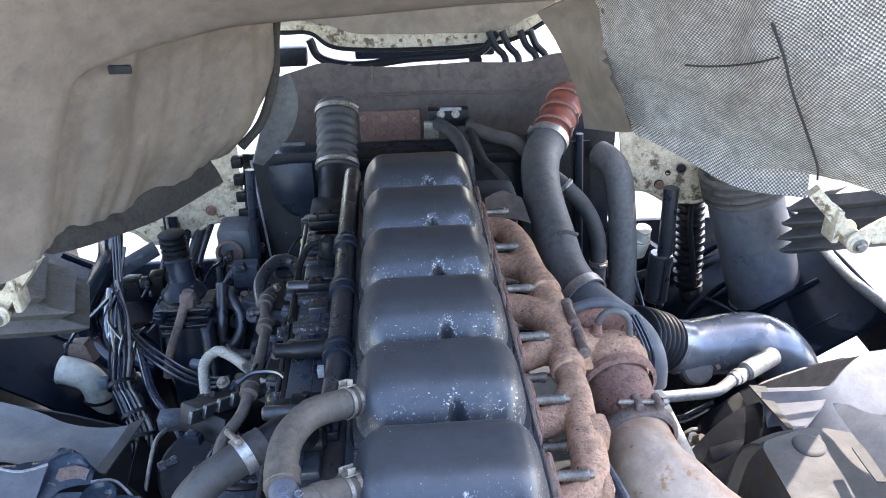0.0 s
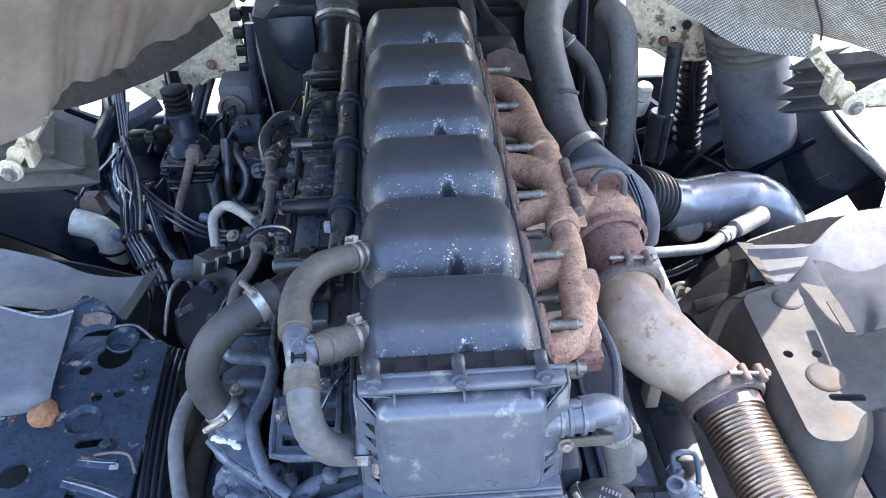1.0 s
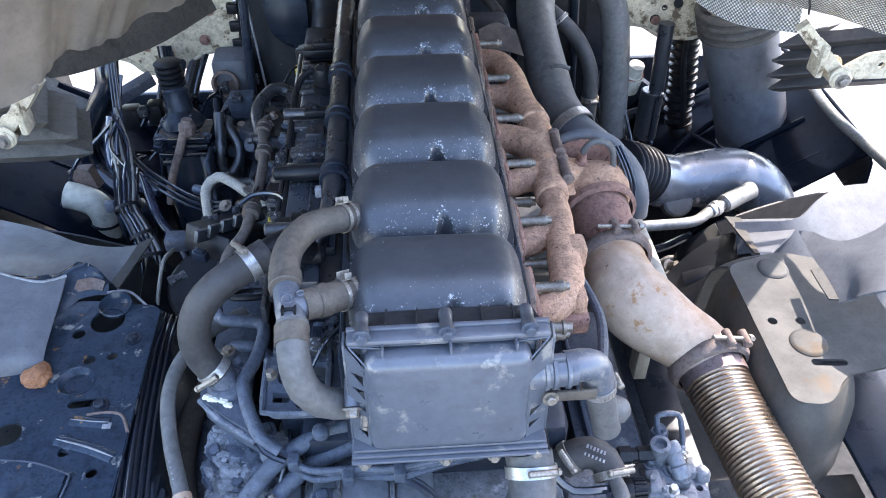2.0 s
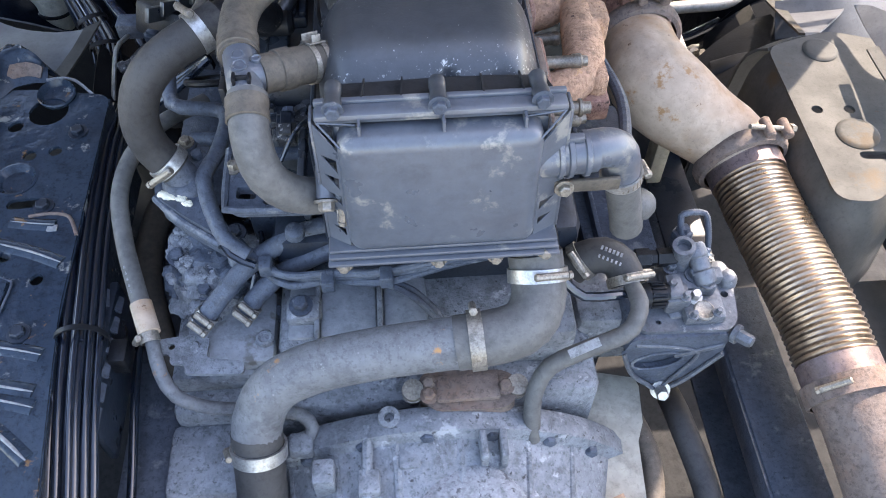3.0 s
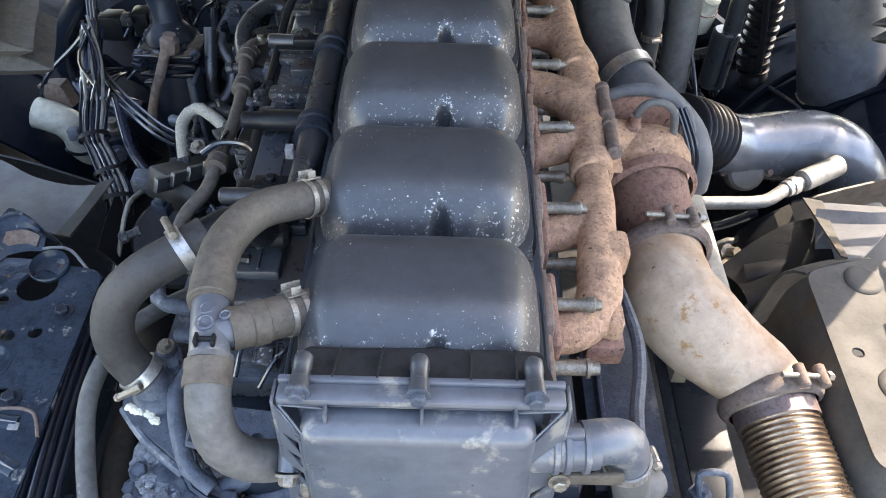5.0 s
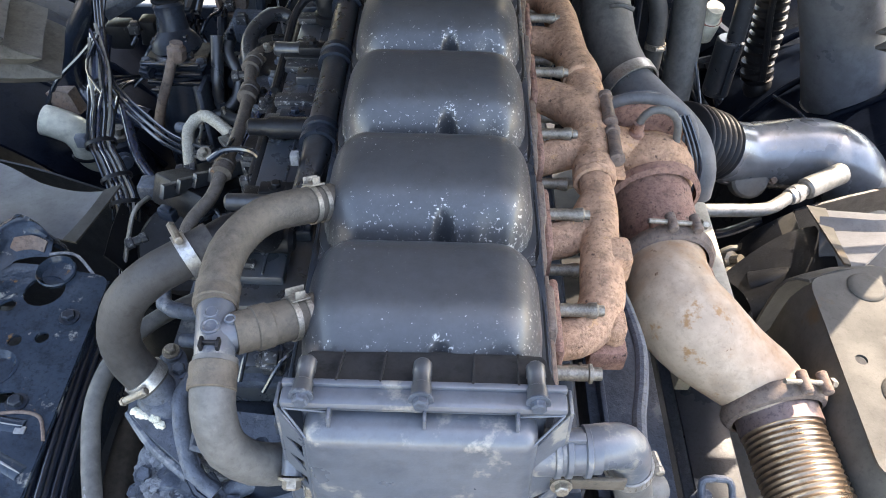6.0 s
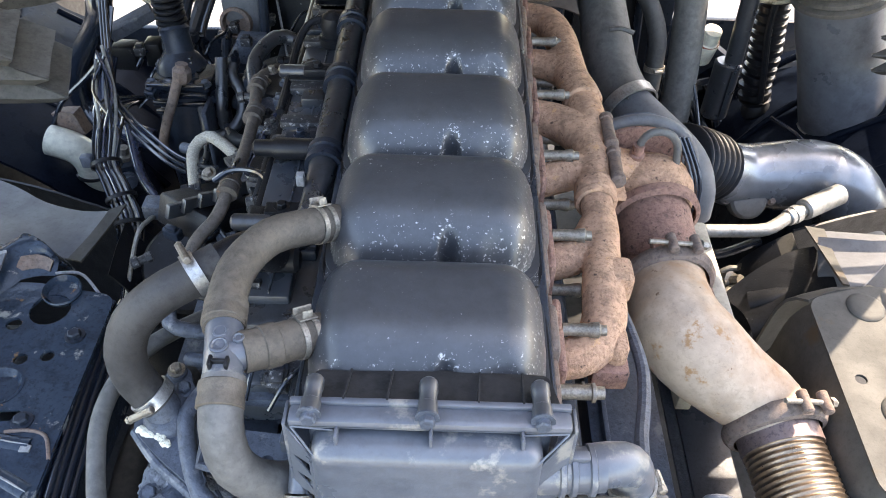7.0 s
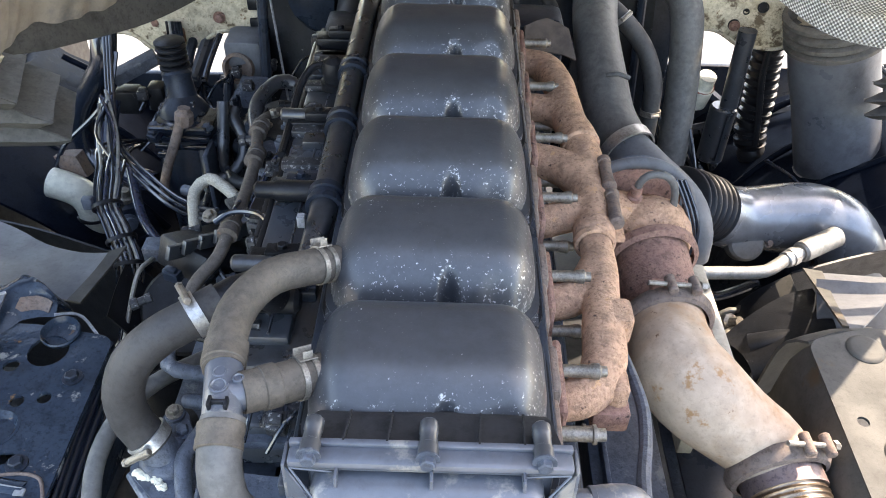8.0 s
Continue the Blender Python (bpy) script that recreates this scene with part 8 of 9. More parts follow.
vb = thing("valve_block", (0.08, 1.40, 1.28), "black valve block with hose stubs on the cooler plate", "valve block")
part("block", Geo().box(0.030, 0.135, 1.385, 1.42, 1.300, 1.345, 0.004), M_BLACK, vb)
part("bracket", Geo().box(0.018, 0.055, 1.37, 1.385, 1.275, 1.32, 0.003), M_WORM, vb)
for x in (0.062, 0.10):
    part("bolt", Geo().hexbolt((x, 1.384, 1.335), (0, -1, 0.2), 0.007, 0.006), M_WORM, vb)
part("edge", Geo().box(0.06, 0.115, 1.38, 1.39, 1.345, 1.352, 0.001), M_MARK, vb)
hose("heater_hose", [(0.055, 1.375, 1.315), (0.085, 1.30, 1.315), (0.104, 1.25, 1.302), (0.110, 1.18, 1.285), (0.11, 1.10, 1.20)], 0.0165, M_DARKRUB, "dark heater hose from the valve block", base=(0.1, 1.25, 1.28))
hose("heater_hose", [(0.135, 1.375, 1.315), (0.142, 1.30, 1.29), (0.155, 1.22, 1.27), (0.19, 1.12, 1.262), (0.20, 1.05, 1.22)], 0.012, M_DARKRUB, "dark heater hose curving to the engine front", base=(0.15, 1.25, 1.25))
hose("heater_hose", [(0.130, 1.36, 1.305), (0.19, 1.31, 1.300), (0.244, 1.28, 1.290), (0.28, 1.25, 1.25)], 0.017, M_PLATE, "brown heater hose beside the cooler", base=(0.2, 1.3, 1.28))
fe = thing("timing_cover", (0.05, 1.02, 0.9), "dark front of the engine with brackets", "timing cover")
part("cover", Geo().box(-0.13, 0.20, 0.955, 1.06, 0.75, 1.30, 0.02), M_CHASSIS, fe)
part("bracket", Geo().sheet([[(0.12, 0.93, 1.31), (0.16, 0.95, 1.315), (0.20, 0.94, 1.30)], [(0.12, 0.90, 1.26), (0.17, 0.91, 1.27), (0.215, 0.90, 1.26)]], 6, 8, 0.006), M_PLATE, fe)
lh = thing("intake_hose", (-0.2, 1.28, 1.18), "ribbed grey rubber intake hose with wire clamps", "hose")
part("ribbed_hose", Geo().tube([(-0.200, 1.37, 1.372), (-0.200, 1.30, 1.312), (-0.201, 1.235, 1.255)], 0.049, 28, step=0.003, rad=lambda s, u: 1 + 0.045 * math.sin(2 * math.pi * s / 0.024)), M_DARKRUB, lh, angle=80)
clamp_band((-0.200, 1.355, 1.36), (0, 0.75, 0.65), 0.050, lh, 0.012, (0.8, -0.4, 0.5), material=M_WORM, tail=0.02)
clamp_band((-0.201, 1.245, 1.264), (0, 0.75, 0.65), 0.050, lh, 0.010, (0.1, -0.6, 0.7), material=M_WORM, tail=0.03)
part("neck", Geo().tube([(-0.201, 1.25, 1.268), (-0.203, 1.19, 1.225), (-0.205, 1.10, 1.20)], 0.044, 22), M_BLACK, lh)
part("throttle_box", Geo().box(-0.255, -0.16, 1.02, 1.12, 1.16, 1.245, 0.01), M_BLACK, lh)
for k in range(4):
    part("housing_step", Geo().box(-0.262 + 0.004 * (k % 2), -0.165, 0.935 + 0.022 * k, 0.952 + 0.022 * k, 1.19, 1.275 - 0.008 * k, 0.004), M_CHASSIS if k % 2 else M_BLACK, lh)
part("yellow_tag", Geo().box(-0.268, -0.262, 0.94, 0.96, 1.20, 1.23, 0.001), M_YELLOW, lh)

# ---- right front ----
ap = thing("air_pipe", (0.86, 1.13, 0.7), "large round blue-grey plastic air intake pipe", "air pipe")
part("pipe", Geo().tube([(0.782, 1.15, 1.20), (0.805, 1.15, 1.13), (0.835, 1.145, 1.05), (0.872, 1.13, 0.93), (0.90, 1.12, 0.84), (0.92, 1.11, 0.70), (0.93, 1.1, 0.55)], 0.090, 40), M_AIRPIPE, ap)
for k in range(3):
    c = Vector((0.881, 1.127, 0.905)).lerp(Vector((0.896, 1.12, 0.855)), k / 2)
    part("ring", Geo().lathe(c, (0.3, -0.1, -1), [(0, 0.090), (0.002, 0.0935), (0.008, 0.0935), (0.010, 0.090)], 40, caps=False), M_SILVER, ap)
for k in range(4):
    c = Vector((0.764, 1.152, 1.262)).lerp(Vector((0.782, 1.15, 1.205)), k / 3)
    part("gaiter_fold", Geo().lathe(c, (0.3, 0, -1), [(0, 0.088), (0.005, 0.099), (0.013, 0.099), (0.020, 0.088)], 36, caps=False), M_GASKET, ap)
ch = thing("loom_conduit", (0.72, 1.3, 0.8), "ribbed black wiring conduit with taped cable ends", "conduit")
part("ribbed_tube", Geo().tube([(0.722, 1.30, 1.16), (0.720, 1.30, 1.07), (0.730, 1.29, 0.975), (0.728, 1.28, 0.90), (0.735, 1.27, 0.855)], 0.034, 22, step=0.0035, rad=lambda s, u: 1 + 0.13 * (1 if (s / 0.022) % 1 < 0.6 else -1)), M_BLACK, ch, angle=25)
part("taped_end", Geo().tube([(0.735, 1.27, 0.86), (0.748, 1.262, 0.82), (0.765, 1.25, 0.78)], 0.033, 16, rad=lambda s, u: 1 + 0.12 * math.sin(s * 300)), M_BLACK, ch)
for k in range(7):
    a = 2 * math.pi * k / 7
    part("wire", Geo().tube([(0.758 + 0.02 * math.cos(a), 1.25 + 0.02 * math.sin(a), 0.79), (0.775 + 0.05 * math.cos(a), 1.23 + 0.03 * math.sin(a), 0.74 + 0.01 * k), (0.79 + 0.07 * math.cos(a), 1.22, 0.66)], 0.006, 8), M_CABLE if k % 3 else M_FRAME, ch)
part("strap", Geo().tube([(0.705, 1.262, 1.16), (0.708, 1.258, 1.05), (0.725, 1.25, 0.95), (0.735, 1.235, 0.87)], 0.008, 8), M_BLACK, ch)
st = thing("gas_strut", (0.59, 1.12, 0.85), "black gas strut behind the turbo", "strut")
part("rod", Geo().cyl((0.618, 1.19, 1.19), (0.620, 1.18, 1.005), 0.0195, n=18), M_RAIL, st)
part("cylinder", Geo().cyl((0.610, 1.18, 1.012), (0.606, 1.17, 0.875), 0.030, n=18, chamfer=0.004), M_RAIL, st)
part("seam", Geo().tube([(0.612, 1.150, 1.005), (0.609, 1.142, 0.89)], 0.003, 6), M_BLACK, st)
rt = hose("rubber_pipe", [(0.452, 1.27, 1.255), (0.470, 1.235, 1.250), (0.486, 1.20, 1.215), (0.494, 1.165, 1.12), (0.495, 1.13, 1.02), (0.488, 1.09, 0.92), (0.47, 1.05, 0.82)], 0.034, M_GREYRUB, "thick grey rubber pipe behind the turbo", n=22, base=(0.49, 1.15, 1.0))
sh = hose("heater_hose", [(0.300, 1.19, 1.25), (0.341, 1.15, 1.227), (0.389, 1.13, 1.177), (0.416, 1.10, 1.115), (0.418, 1.08, 1.047), (0.415, 1.06, 0.95)], 0.019, M_DARKRUB, "dark hose with a steel clip by the radiator", base=(0.38, 1.13, 1.1))
clamp_band((0.341, 1.15, 1.227), (0.7, -0.4, -0.7), 0.0195, sh, 0.010, (0.2, -0.8, 0.7), material=M_ZINC, tail=0.02)
clamp_band((0.419, 1.08, 1.05), (0, -0.2, -1), 0.0195, sh, 0.012, (0.2, -0.8, 0.2), material=M_WORM, tail=0.012)
sc = thing("sensor_cap", (0.56, 1.25, 0.97), "white and red plastic cap in a black holder", "cap")
part("cap", Geo().lathe((0.565, 1.25, 0.98), (0.1, -0.3, 1), [(0, 0.028), (0.05, 0.028), (0.055, 0.022), (0.085, 0.020)], 16), M_WHITE, sc)
part("red_ring", Geo().lathe((0.567, 1.243, 1.015), (0.1, -0.3, 1), [(0, 0.0285), (0.001, 0.030), (0.016, 0.030), (0.017, 0.0285)], 16), M_RED, sc)
for pts in ([(0.52, 1.1, 1.0), (0.535, 1.05, 0.93), (0.545, 1.0, 0.86)], [(0.66, 1.0, 0.99), (0.70, 0.95, 0.985), (0.72, 0.93, 0.97)]):
    hose("thin_cable", pts, 0.004, M_CABLE, "thin cable behind the turbo", "cable", n=8, base=pts[1])
ib = thing("side_bracing", (0.75, 1.4, 0.7), "dark braces and an added dark sheet behind the air pipe", "bracing")
# Dark sheet added to close the bright gap low behind the braces.
part("panel", Geo().box(0.47, 1.15, 1.50, 1.52, 0.45, 0.94, 0.004), M_CHASSIS, ib)
for a, b in (((0.58, 1.45, 0.95), (0.80, 1.40, 0.80)), ((0.60, 1.42, 0.78), (0.95, 1.36, 0.92)), ((0.78, 1.42, 1.0), (0.80, 1.38, 0.6))):
    part("brace", Geo().cyl(a, b, 0.018, n=8), M_CHASSIS, ib)
for k, (x, z) in enumerate(((0.52, 0.86), (0.60, 0.80), (0.70, 0.72), (0.84, 0.75), (0.95, 0.85))):
    hose("black_hose", [(x - 0.05, 1.36, z + 0.12), (x, 1.32 - 0.02 * k, z), (x + 0.06, 1.28, z - 0.1), (x + 0.05, 1.2, z - 0.25)], 0.014 + 0.003 * (k % 3), M_CABLE, "black hose deep in the bay", n=12, base=(x, 1.3, z - 0.2))
# clutter under the silver pipe
for pts, r, m in (([(0.45, 0.56, 0.92), (0.49, 0.585, 0.93), (0.53, 0.59, 0.915), (0.58, 0.60, 0.90)], 0.010, M_CABLE), ([(0.46, 0.60, 0.90), (0.50, 0.61, 0.935), (0.55, 0.60, 0.93), (0.60, 0.585, 0.95)], 0.006, M_SILVER), ([(0.44, 0.52, 0.93), (0.48, 0.54, 0.955), (0.52, 0.56, 0.94)], 0.008, M_WORM), ([(0.42, 0.66, 0.93), (0.50, 0.68, 0.90), (0.58, 0.70, 0.92)], 0.009, M_CABLE)):
    hose("small_pipe", pts, r, m, "small pipe under the aluminium pipe", "pipe", n=10, base=pts[0])
for x, y, z in ((0.475, 0.575, 0.94), (0.52, 0.61, 0.93), (0.56, 0.63, 0.90)):
    g = Geo().lathe((x, y, z), (0.4, -0.6, 0.7), [(0, 0.014), (0.01, 0.016), (0.024, 0.016), (0.026, 0.009), (0.045, 0.009)], 8)
    solid("pipe_union", g, M_WORM, "dull steel pipe union below the turbo", "union", "pipe unions")

# ---- left of the engine: fuel filters, steering, loom ----
rp = hose("fuel_pipe", [(-0.282, 0.72, 1.25), (-0.300, 0.66, 1.265), (-0.290, 0.567, 1.262), (-0.290, 0.486, 1.256), (-0.297, 0.424, 1.250), (-0.306, 0.384, 1.235), (-0.330, 0.345, 1.22), (-0.335, 0.30, 1.20)], 0.0088, M_OLDPIPE, "rust-brown fuel pipe with couplings", "pipe", base=(-0.3, 0.5, 1.23))
for p, ax in (((-0.297, 0.424, 1.250), (0.05, 1, 0.05)), ((-0.291, 0.575, 1.262), (0.05, 1, 0)), ((-0.298, 0.645, 1.265), (0.1, 1, 0))):
    part("coupling", Geo().lathe(Vector(p) - Vector(ax).normalized() * 0.014, ax, [(0, 0.0105), (0.001, 0.0142), (0.010, 0.0142), (0.011, 0.0125), (0.017, 0.0125), (0.018, 0.0142), (0.027, 0.0142), (0.028, 0.0105)], 14), M_OLDPIPE, rp)
ff = thing("fuel_filter_module", (-0.28, 0.6, 1.1), "black fuel filter module with ribbed caps and bolts", "fuel filter")
g = Geo()
g.plate(rounded([(-0.305, 0.70), (-0.232, 0.70), (-0.232, 0.42), (-0.262, 0.40), (-0.275, 0.46), (-0.262, 0.52), (-0.262, 0.62), (-0.305, 0.64)], 0.012), [slot(-0.247, 0.56, 0.02, 0.006, 1.5)], 1.262, 0.012)
part("plate", g, M_BLACK, ff)
for k in range(5):
    part("ribbed_cap", Geo().lathe((-0.268, 0.60, 1.255 - k * 0.009), (0, 0.1, -1), [(0, 0.030), (0.002, 0.033), (0.006, 0.033), (0.008, 0.030)], 22), M_FRAME, ff)
part("canister", Geo().cyl((-0.268, 0.605, 1.21), (-0.268, 0.61, 1.02), 0.034, n=22, chamfer=0.006), M_BLACK, ff)
part("canister", Geo().cyl((-0.285, 0.74, 1.24), (-0.285, 0.75, 1.02), 0.038, n=22, chamfer=0.006), M_BLACK, ff)
for x, y in ((-0.285, 0.69), (-0.245, 0.685), (-0.262, 0.487), (-0.245, 0.43), (-0.29, 0.66)):
    part("bolt", Geo().hexbolt((x, y, 1.262), (0, 0, 1), 0.006, 0.008), M_WORM, ff)
part("yellow_tag", Geo().box(-0.275, -0.255, 0.425, 0.437, 1.18, 1.225, 0.002), M_YELLOW, ff, "yellow plastic tag")
part("arch_hose", Geo().tube([(-0.31, 0.67, 1.24), (-0.318, 0.72, 1.262), (-0.295, 0.78, 1.27), (-0.265, 0.79, 1.26), (-0.245, 0.74, 1.255)], 0.012, 14), M_RAIL, ff)
part("arm", Geo().tube([(-0.232, 0.50, 1.27), (-0.237, 0.42, 1.255), (-0.245, 0.36, 1.22)], 0.007, 10), M_BLACK, ff)
for pts in ([(-0.238, 0.62, 1.275), (-0.262, 0.54, 1.268), (-0.285, 0.47, 1.235)], [(-0.225, 0.46, 1.27), (-0.246, 0.40, 1.24), (-0.258, 0.33, 1.20)]):
    hose("thin_cable", pts, 0.005, M_BLUECAB, "thin dark blue cable by the filters", "cable", n=8, base=pts[1])
cm = thing("control_module", (-0.36, 0.5, 1.05), "dark blue control box with a finned connector", "control box")
part("box", Geo().box(-0.05, 0.05, -0.06, 0.06, -0.03, 0.02, 0.006, Matrix.Translation((-0.372, 0.53, 1.115)) @ Matrix.Rotation(radians(-32), 4, "Z") @ Matrix.Rotation(radians(-25), 4, "X")), M_BLACK, cm)
for k in range(5):
    part("fin", Geo().box(-0.004, 0.004, -0.055, 0.03, 0.0, 0.022, 0.001, Matrix.Translation((-0.385 + 0.020 * k, 0.50 + 0.013 * k, 1.135)) @ Matrix.Rotation(radians(-32), 4, "Z") @ Matrix.Rotation(radians(-25), 4, "X")), M_RAIL, cm)
part("bolt", Geo().hexbolt((-0.375, 0.565, 1.155), (-0.2, -0.4, 1), 0.008, 0.008), M_WORM, cm)
part("grey_cube", Geo().box(-0.52, -0.475, 0.60, 0.635, 1.02, 1.05, 0.005), M_FRAME, cm)
hose("braided_hose", [(-0.428, 0.62, 1.05), (-0.432, 0.64, 1.085), (-0.437, 0.682, 1.112), (-0.414, 0.697, 1.128), (-0.385, 0.675, 1.132), (-0.350, 0.635, 1.135), (-0.306, 0.575, 1.14), (-0.28, 0.54, 1.135)], 0.0102, M_BRAID, "pale braided hose in a loop", base=(-0.4, 0.65, 1.07))
hose("white_stub", [(-0.47, 0.72, 1.085), (-0.452, 0.71, 1.088), (-0.435, 0.705, 1.085)], 0.010, M_FRAME, "small grey plastic plug stub", "plug", base=(-0.45, 0.71, 1.08))

har = thing("wiring_harness", (-0.57, 0.6, 0.95), "bundle of black and grey wires tied together", "wiring harness")
for k in range(13):
    u = (k - 6) / 6
    dz = 0.008 * math.cos(k * 2.4)
    top = [(-0.655 + 0.012 * math.sin(k * 1.9), 0.93 - 0.02 * (k % 3), 1.16 + 0.01 * math.cos(k * 1.3)), (-0.640 + 0.020 * math.sin(k * 2.7), 0.84, 1.115 + dz)] if k % 3 else [(-0.60 - 0.02 * u, 1.00, 1.0), (-0.636 + 0.022 * u, 0.86, 1.075 + dz)]
    pts = top + [(-0.618 + 0.022 * u, 0.765, 1.085 + dz * 0.6), (-0.609 + 0.020 * u, 0.706, 1.058 + dz * 0.5), (-0.592 + 0.021 * u, 0.68, 1.044 + dz * 0.5), (-0.574 + 0.022 * u, 0.652, 1.028 + dz * 0.5), (-0.555 + 0.022 * u, 0.618, 0.999 + dz * 0.5), (-0.548 + 0.018 * u, 0.57, 0.972 + dz * 0.4), (-0.540 + 0.006 * u, 0.507, 0.950), (-0.53 + 0.004 * u, 0.42, 0.93)]
    part("wire", Geo().tube(pts, 0.0031, 8, step=0.014), M_SILVER if k in (2, 7, 10) else (M_BLUECAB if k % 4 == 1 else M_CABLE), har)
for p, ax, r in (((-0.609, 0.706, 1.058), (0.3, -0.7, -0.5), 0.027), ((-0.574, 0.652, 1.028), (0.35, -0.65, -0.55), 0.027), ((-0.555, 0.618, 0.999), (0.2, -0.7, -0.5), 0.027)):
    part("tie", Geo().lathe(p, ax, [(0, r * 0.92), (0, r), (0.007, r), (0.007, r * 0.92)], 18, caps=False), M_BLACK, har)
part("tie_head", Geo().box(-0.652, -0.632, 0.70, 0.715, 1.048, 1.072, 0.003), M_FRAME, har)
for k in range(3):
    o = Vector((0.008 * k, 0, 0.010 * k))
    hose("cable", [Vector(p) + o for p in ((-0.685, 1.05, 1.25), (-0.680, 1.0, 1.187), (-0.668, 0.93, 1.12), (-0.641, 0.85, 1.082), (-0.600, 0.80, 1.068), (-0.550, 0.75, 1.066), (-0.490, 0.69, 1.072), (-0.434, 0.65, 1.082), (-0.39, 0.60, 1.12))], 0.0036, M_CABLE, "glossy black cable sweeping to the control box", "cable", n=10, base=(-0.6, 0.8, 1.06))
hose("cable", [(-0.595, 0.80, 1.07), (-0.56, 0.72, 1.02), (-0.52, 0.68, 0.98), (-0.48, 0.62, 0.93)], 0.009, M_BLUECAB, "thick dark blue cable behind the harness", "cable", base=(-0.55, 0.72, 0.98))
for k in range(3):
    hose("cable", [(-0.50 + 0.02 * k, 0.42, 0.95 + 0.006 * k), (-0.46 + 0.01 * k, 0.36, 1.03 + 0.01 * k), (-0.40, 0.31 + 0.01 * k, 1.12 + 0.008 * k), (-0.35, 0.305 + 0.012 * k, 1.16), (-0.30, 0.33, 1.19)], 0.0055, M_CABLE, "black cable looping below the hose", "cable", n=8, base=(-0.42, 0.33, 1.08))
hose("grey_wire", [(-0.502, 0.60, 1.03), (-0.513, 0.56, 1.035), (-0.522, 0.52, 1.0), (-0.53, 0.47, 0.95)], 0.004, M_SILVER, "single grey wire with a hooked end", "cable", n=8, base=(-0.51, 0.55, 0.98))
part_w = thing("filler_pipe", (-0.78, 0.88, 0.75), "white plastic filler pipe with black straps", "pipe")
part("pipe", Geo().tube([(-0.812, 0.892, 0.962), (-0.786, 0.89, 0.955), (-0.758, 0.89, 0.938), (-0.744, 0.89, 0.905), (-0.748, 0.89, 0.860), (-0.758, 0.888, 0.815), (-0.768, 0.885, 0.765)], 0.031, 28, step=0.006), M_WHITE, part_w)
part("foot", Geo().box(-0.835, -0.72, 0.82, 0.90, 0.765, 0.775, 0.004), M_WHITE, part_w)
for p in ((-0.746, 0.890, 0.885), (-0.753, 0.889, 0.840)):
    part("strap", Geo().lathe(Vector(p) + Vector((0, 0, -0.004)), (0.1, 0.05, 1), [(0, 0.031), (0, 0.035), (0.006, 0.035), (0.006, 0.031)], 24, caps=False), M_BLACK, part_w)
part("dark_strap", Geo().tube([(-0.655, 1.0, 1.20), (-0.668, 0.95, 1.137), (-0.711, 0.94, 1.088), (-0.779, 0.93, 1.027), (-0.816, 0.91, 0.965), (-0.845, 0.88, 0.91)], 0.005, 8), M_CABLE, part_w)
g = Geo()
g.sheet([[(-0.80, 0.95, 1.0), (-0.755, 0.945, 1.01)], [(-0.79, 0.94, 0.95), (-0.74, 0.94, 0.96)]], 6, 6, 0.03, 0.004, 30)
solid("foam_pad", g, M_CASTRUST, "tan foam pad behind the white pipe", "foam pad")
hose("black_pipe", [(-0.70, 1.10, 1.26), (-0.703, 1.06, 1.19), (-0.712, 1.05, 1.145), (-0.745, 1.05, 1.095), (-0.782, 1.05, 1.04), (-0.80, 1.05, 0.98), (-0.787, 1.04, 0.93), (-0.74, 1.0, 0.90), (-0.68, 0.97, 0.89)], 0.026, M_CABLE, "fat glossy black pipe bending down the bay side", "pipe", base=(-0.74, 1.05, 1.0), n=22)
hose("black_pipe", [(-0.69, 0.99, 1.10), (-0.697, 0.95, 1.05), (-0.690, 0.92, 1.01), (-0.65, 0.90, 0.985), (-0.60, 0.89, 0.97)], 0.022, M_BLUECAB, "glossy dark blue pipe with a bright highlight", "pipe", base=(-0.68, 0.93, 1.0), n=16)

sg = thing("steering_gear", (-0.54, 0.95, 0.75), "oily black steering gear with a rubber gaiter", "steering gear")
g = Geo().lathe((-0.530, 0.955, 0.78), (0.02, 0.03, 1), [(0, 0.05), (0.02, 0.066), (0.20, 0.070), (0.25, 0.064), (0.29, 0.058), (0.30, 0.045)], 28)
g.lathe((-0.485, 0.93, 0.93), (0.3, -1, 0.2), [(0, 0.045), (0.03, 0.045), (0.04, 0.03)], 22)
cast("body", g, M_CHASSIS, sg, voxel=0.004, soft=4)
for k in range(4):
    part("body_rib", Geo().box(-0.585, -0.475, 0.905 - 0.004 * k, 0.915 - 0.004 * k, 1.02 + 0.022 * k, 1.032 + 0.022 * k, 0.003), M_CABLE, sg)
part("top", Geo().lathe((-0.543, 0.985, 1.07), (-0.12, 0.4, 1), [(0, 0.052), (0.012, 0.052), (0.03, 0.040), (0.04, 0.031), (0.075, 0.027), (0.085, 0.030), (0.092, 0.024)], 24), M_CHASSIS, sg)
for k in range(6):
    part("gaiter_ring", Geo().lathe((-0.555 - 0.001 * k, 1.022 + 0.002 * k, 1.142 + 0.012 * k), (-0.05, 0.1, 1), [(0, 0.024), (0.004, 0.030), (0.008, 0.030), (0.012, 0.024)], 20), M_BLACK, sg)
part("flange", Geo().box(-0.590, -0.470, 0.905, 0.995, 1.072, 1.086, 0.006), M_CABLE, sg)
for x, y in ((-0.582, 0.915), (-0.478, 0.915), (-0.582, 0.985)):
    part("bolt", Geo().hexbolt((x, y, 1.086), (0, 0, 1), 0.008, 0.008), M_FRAME, sg)
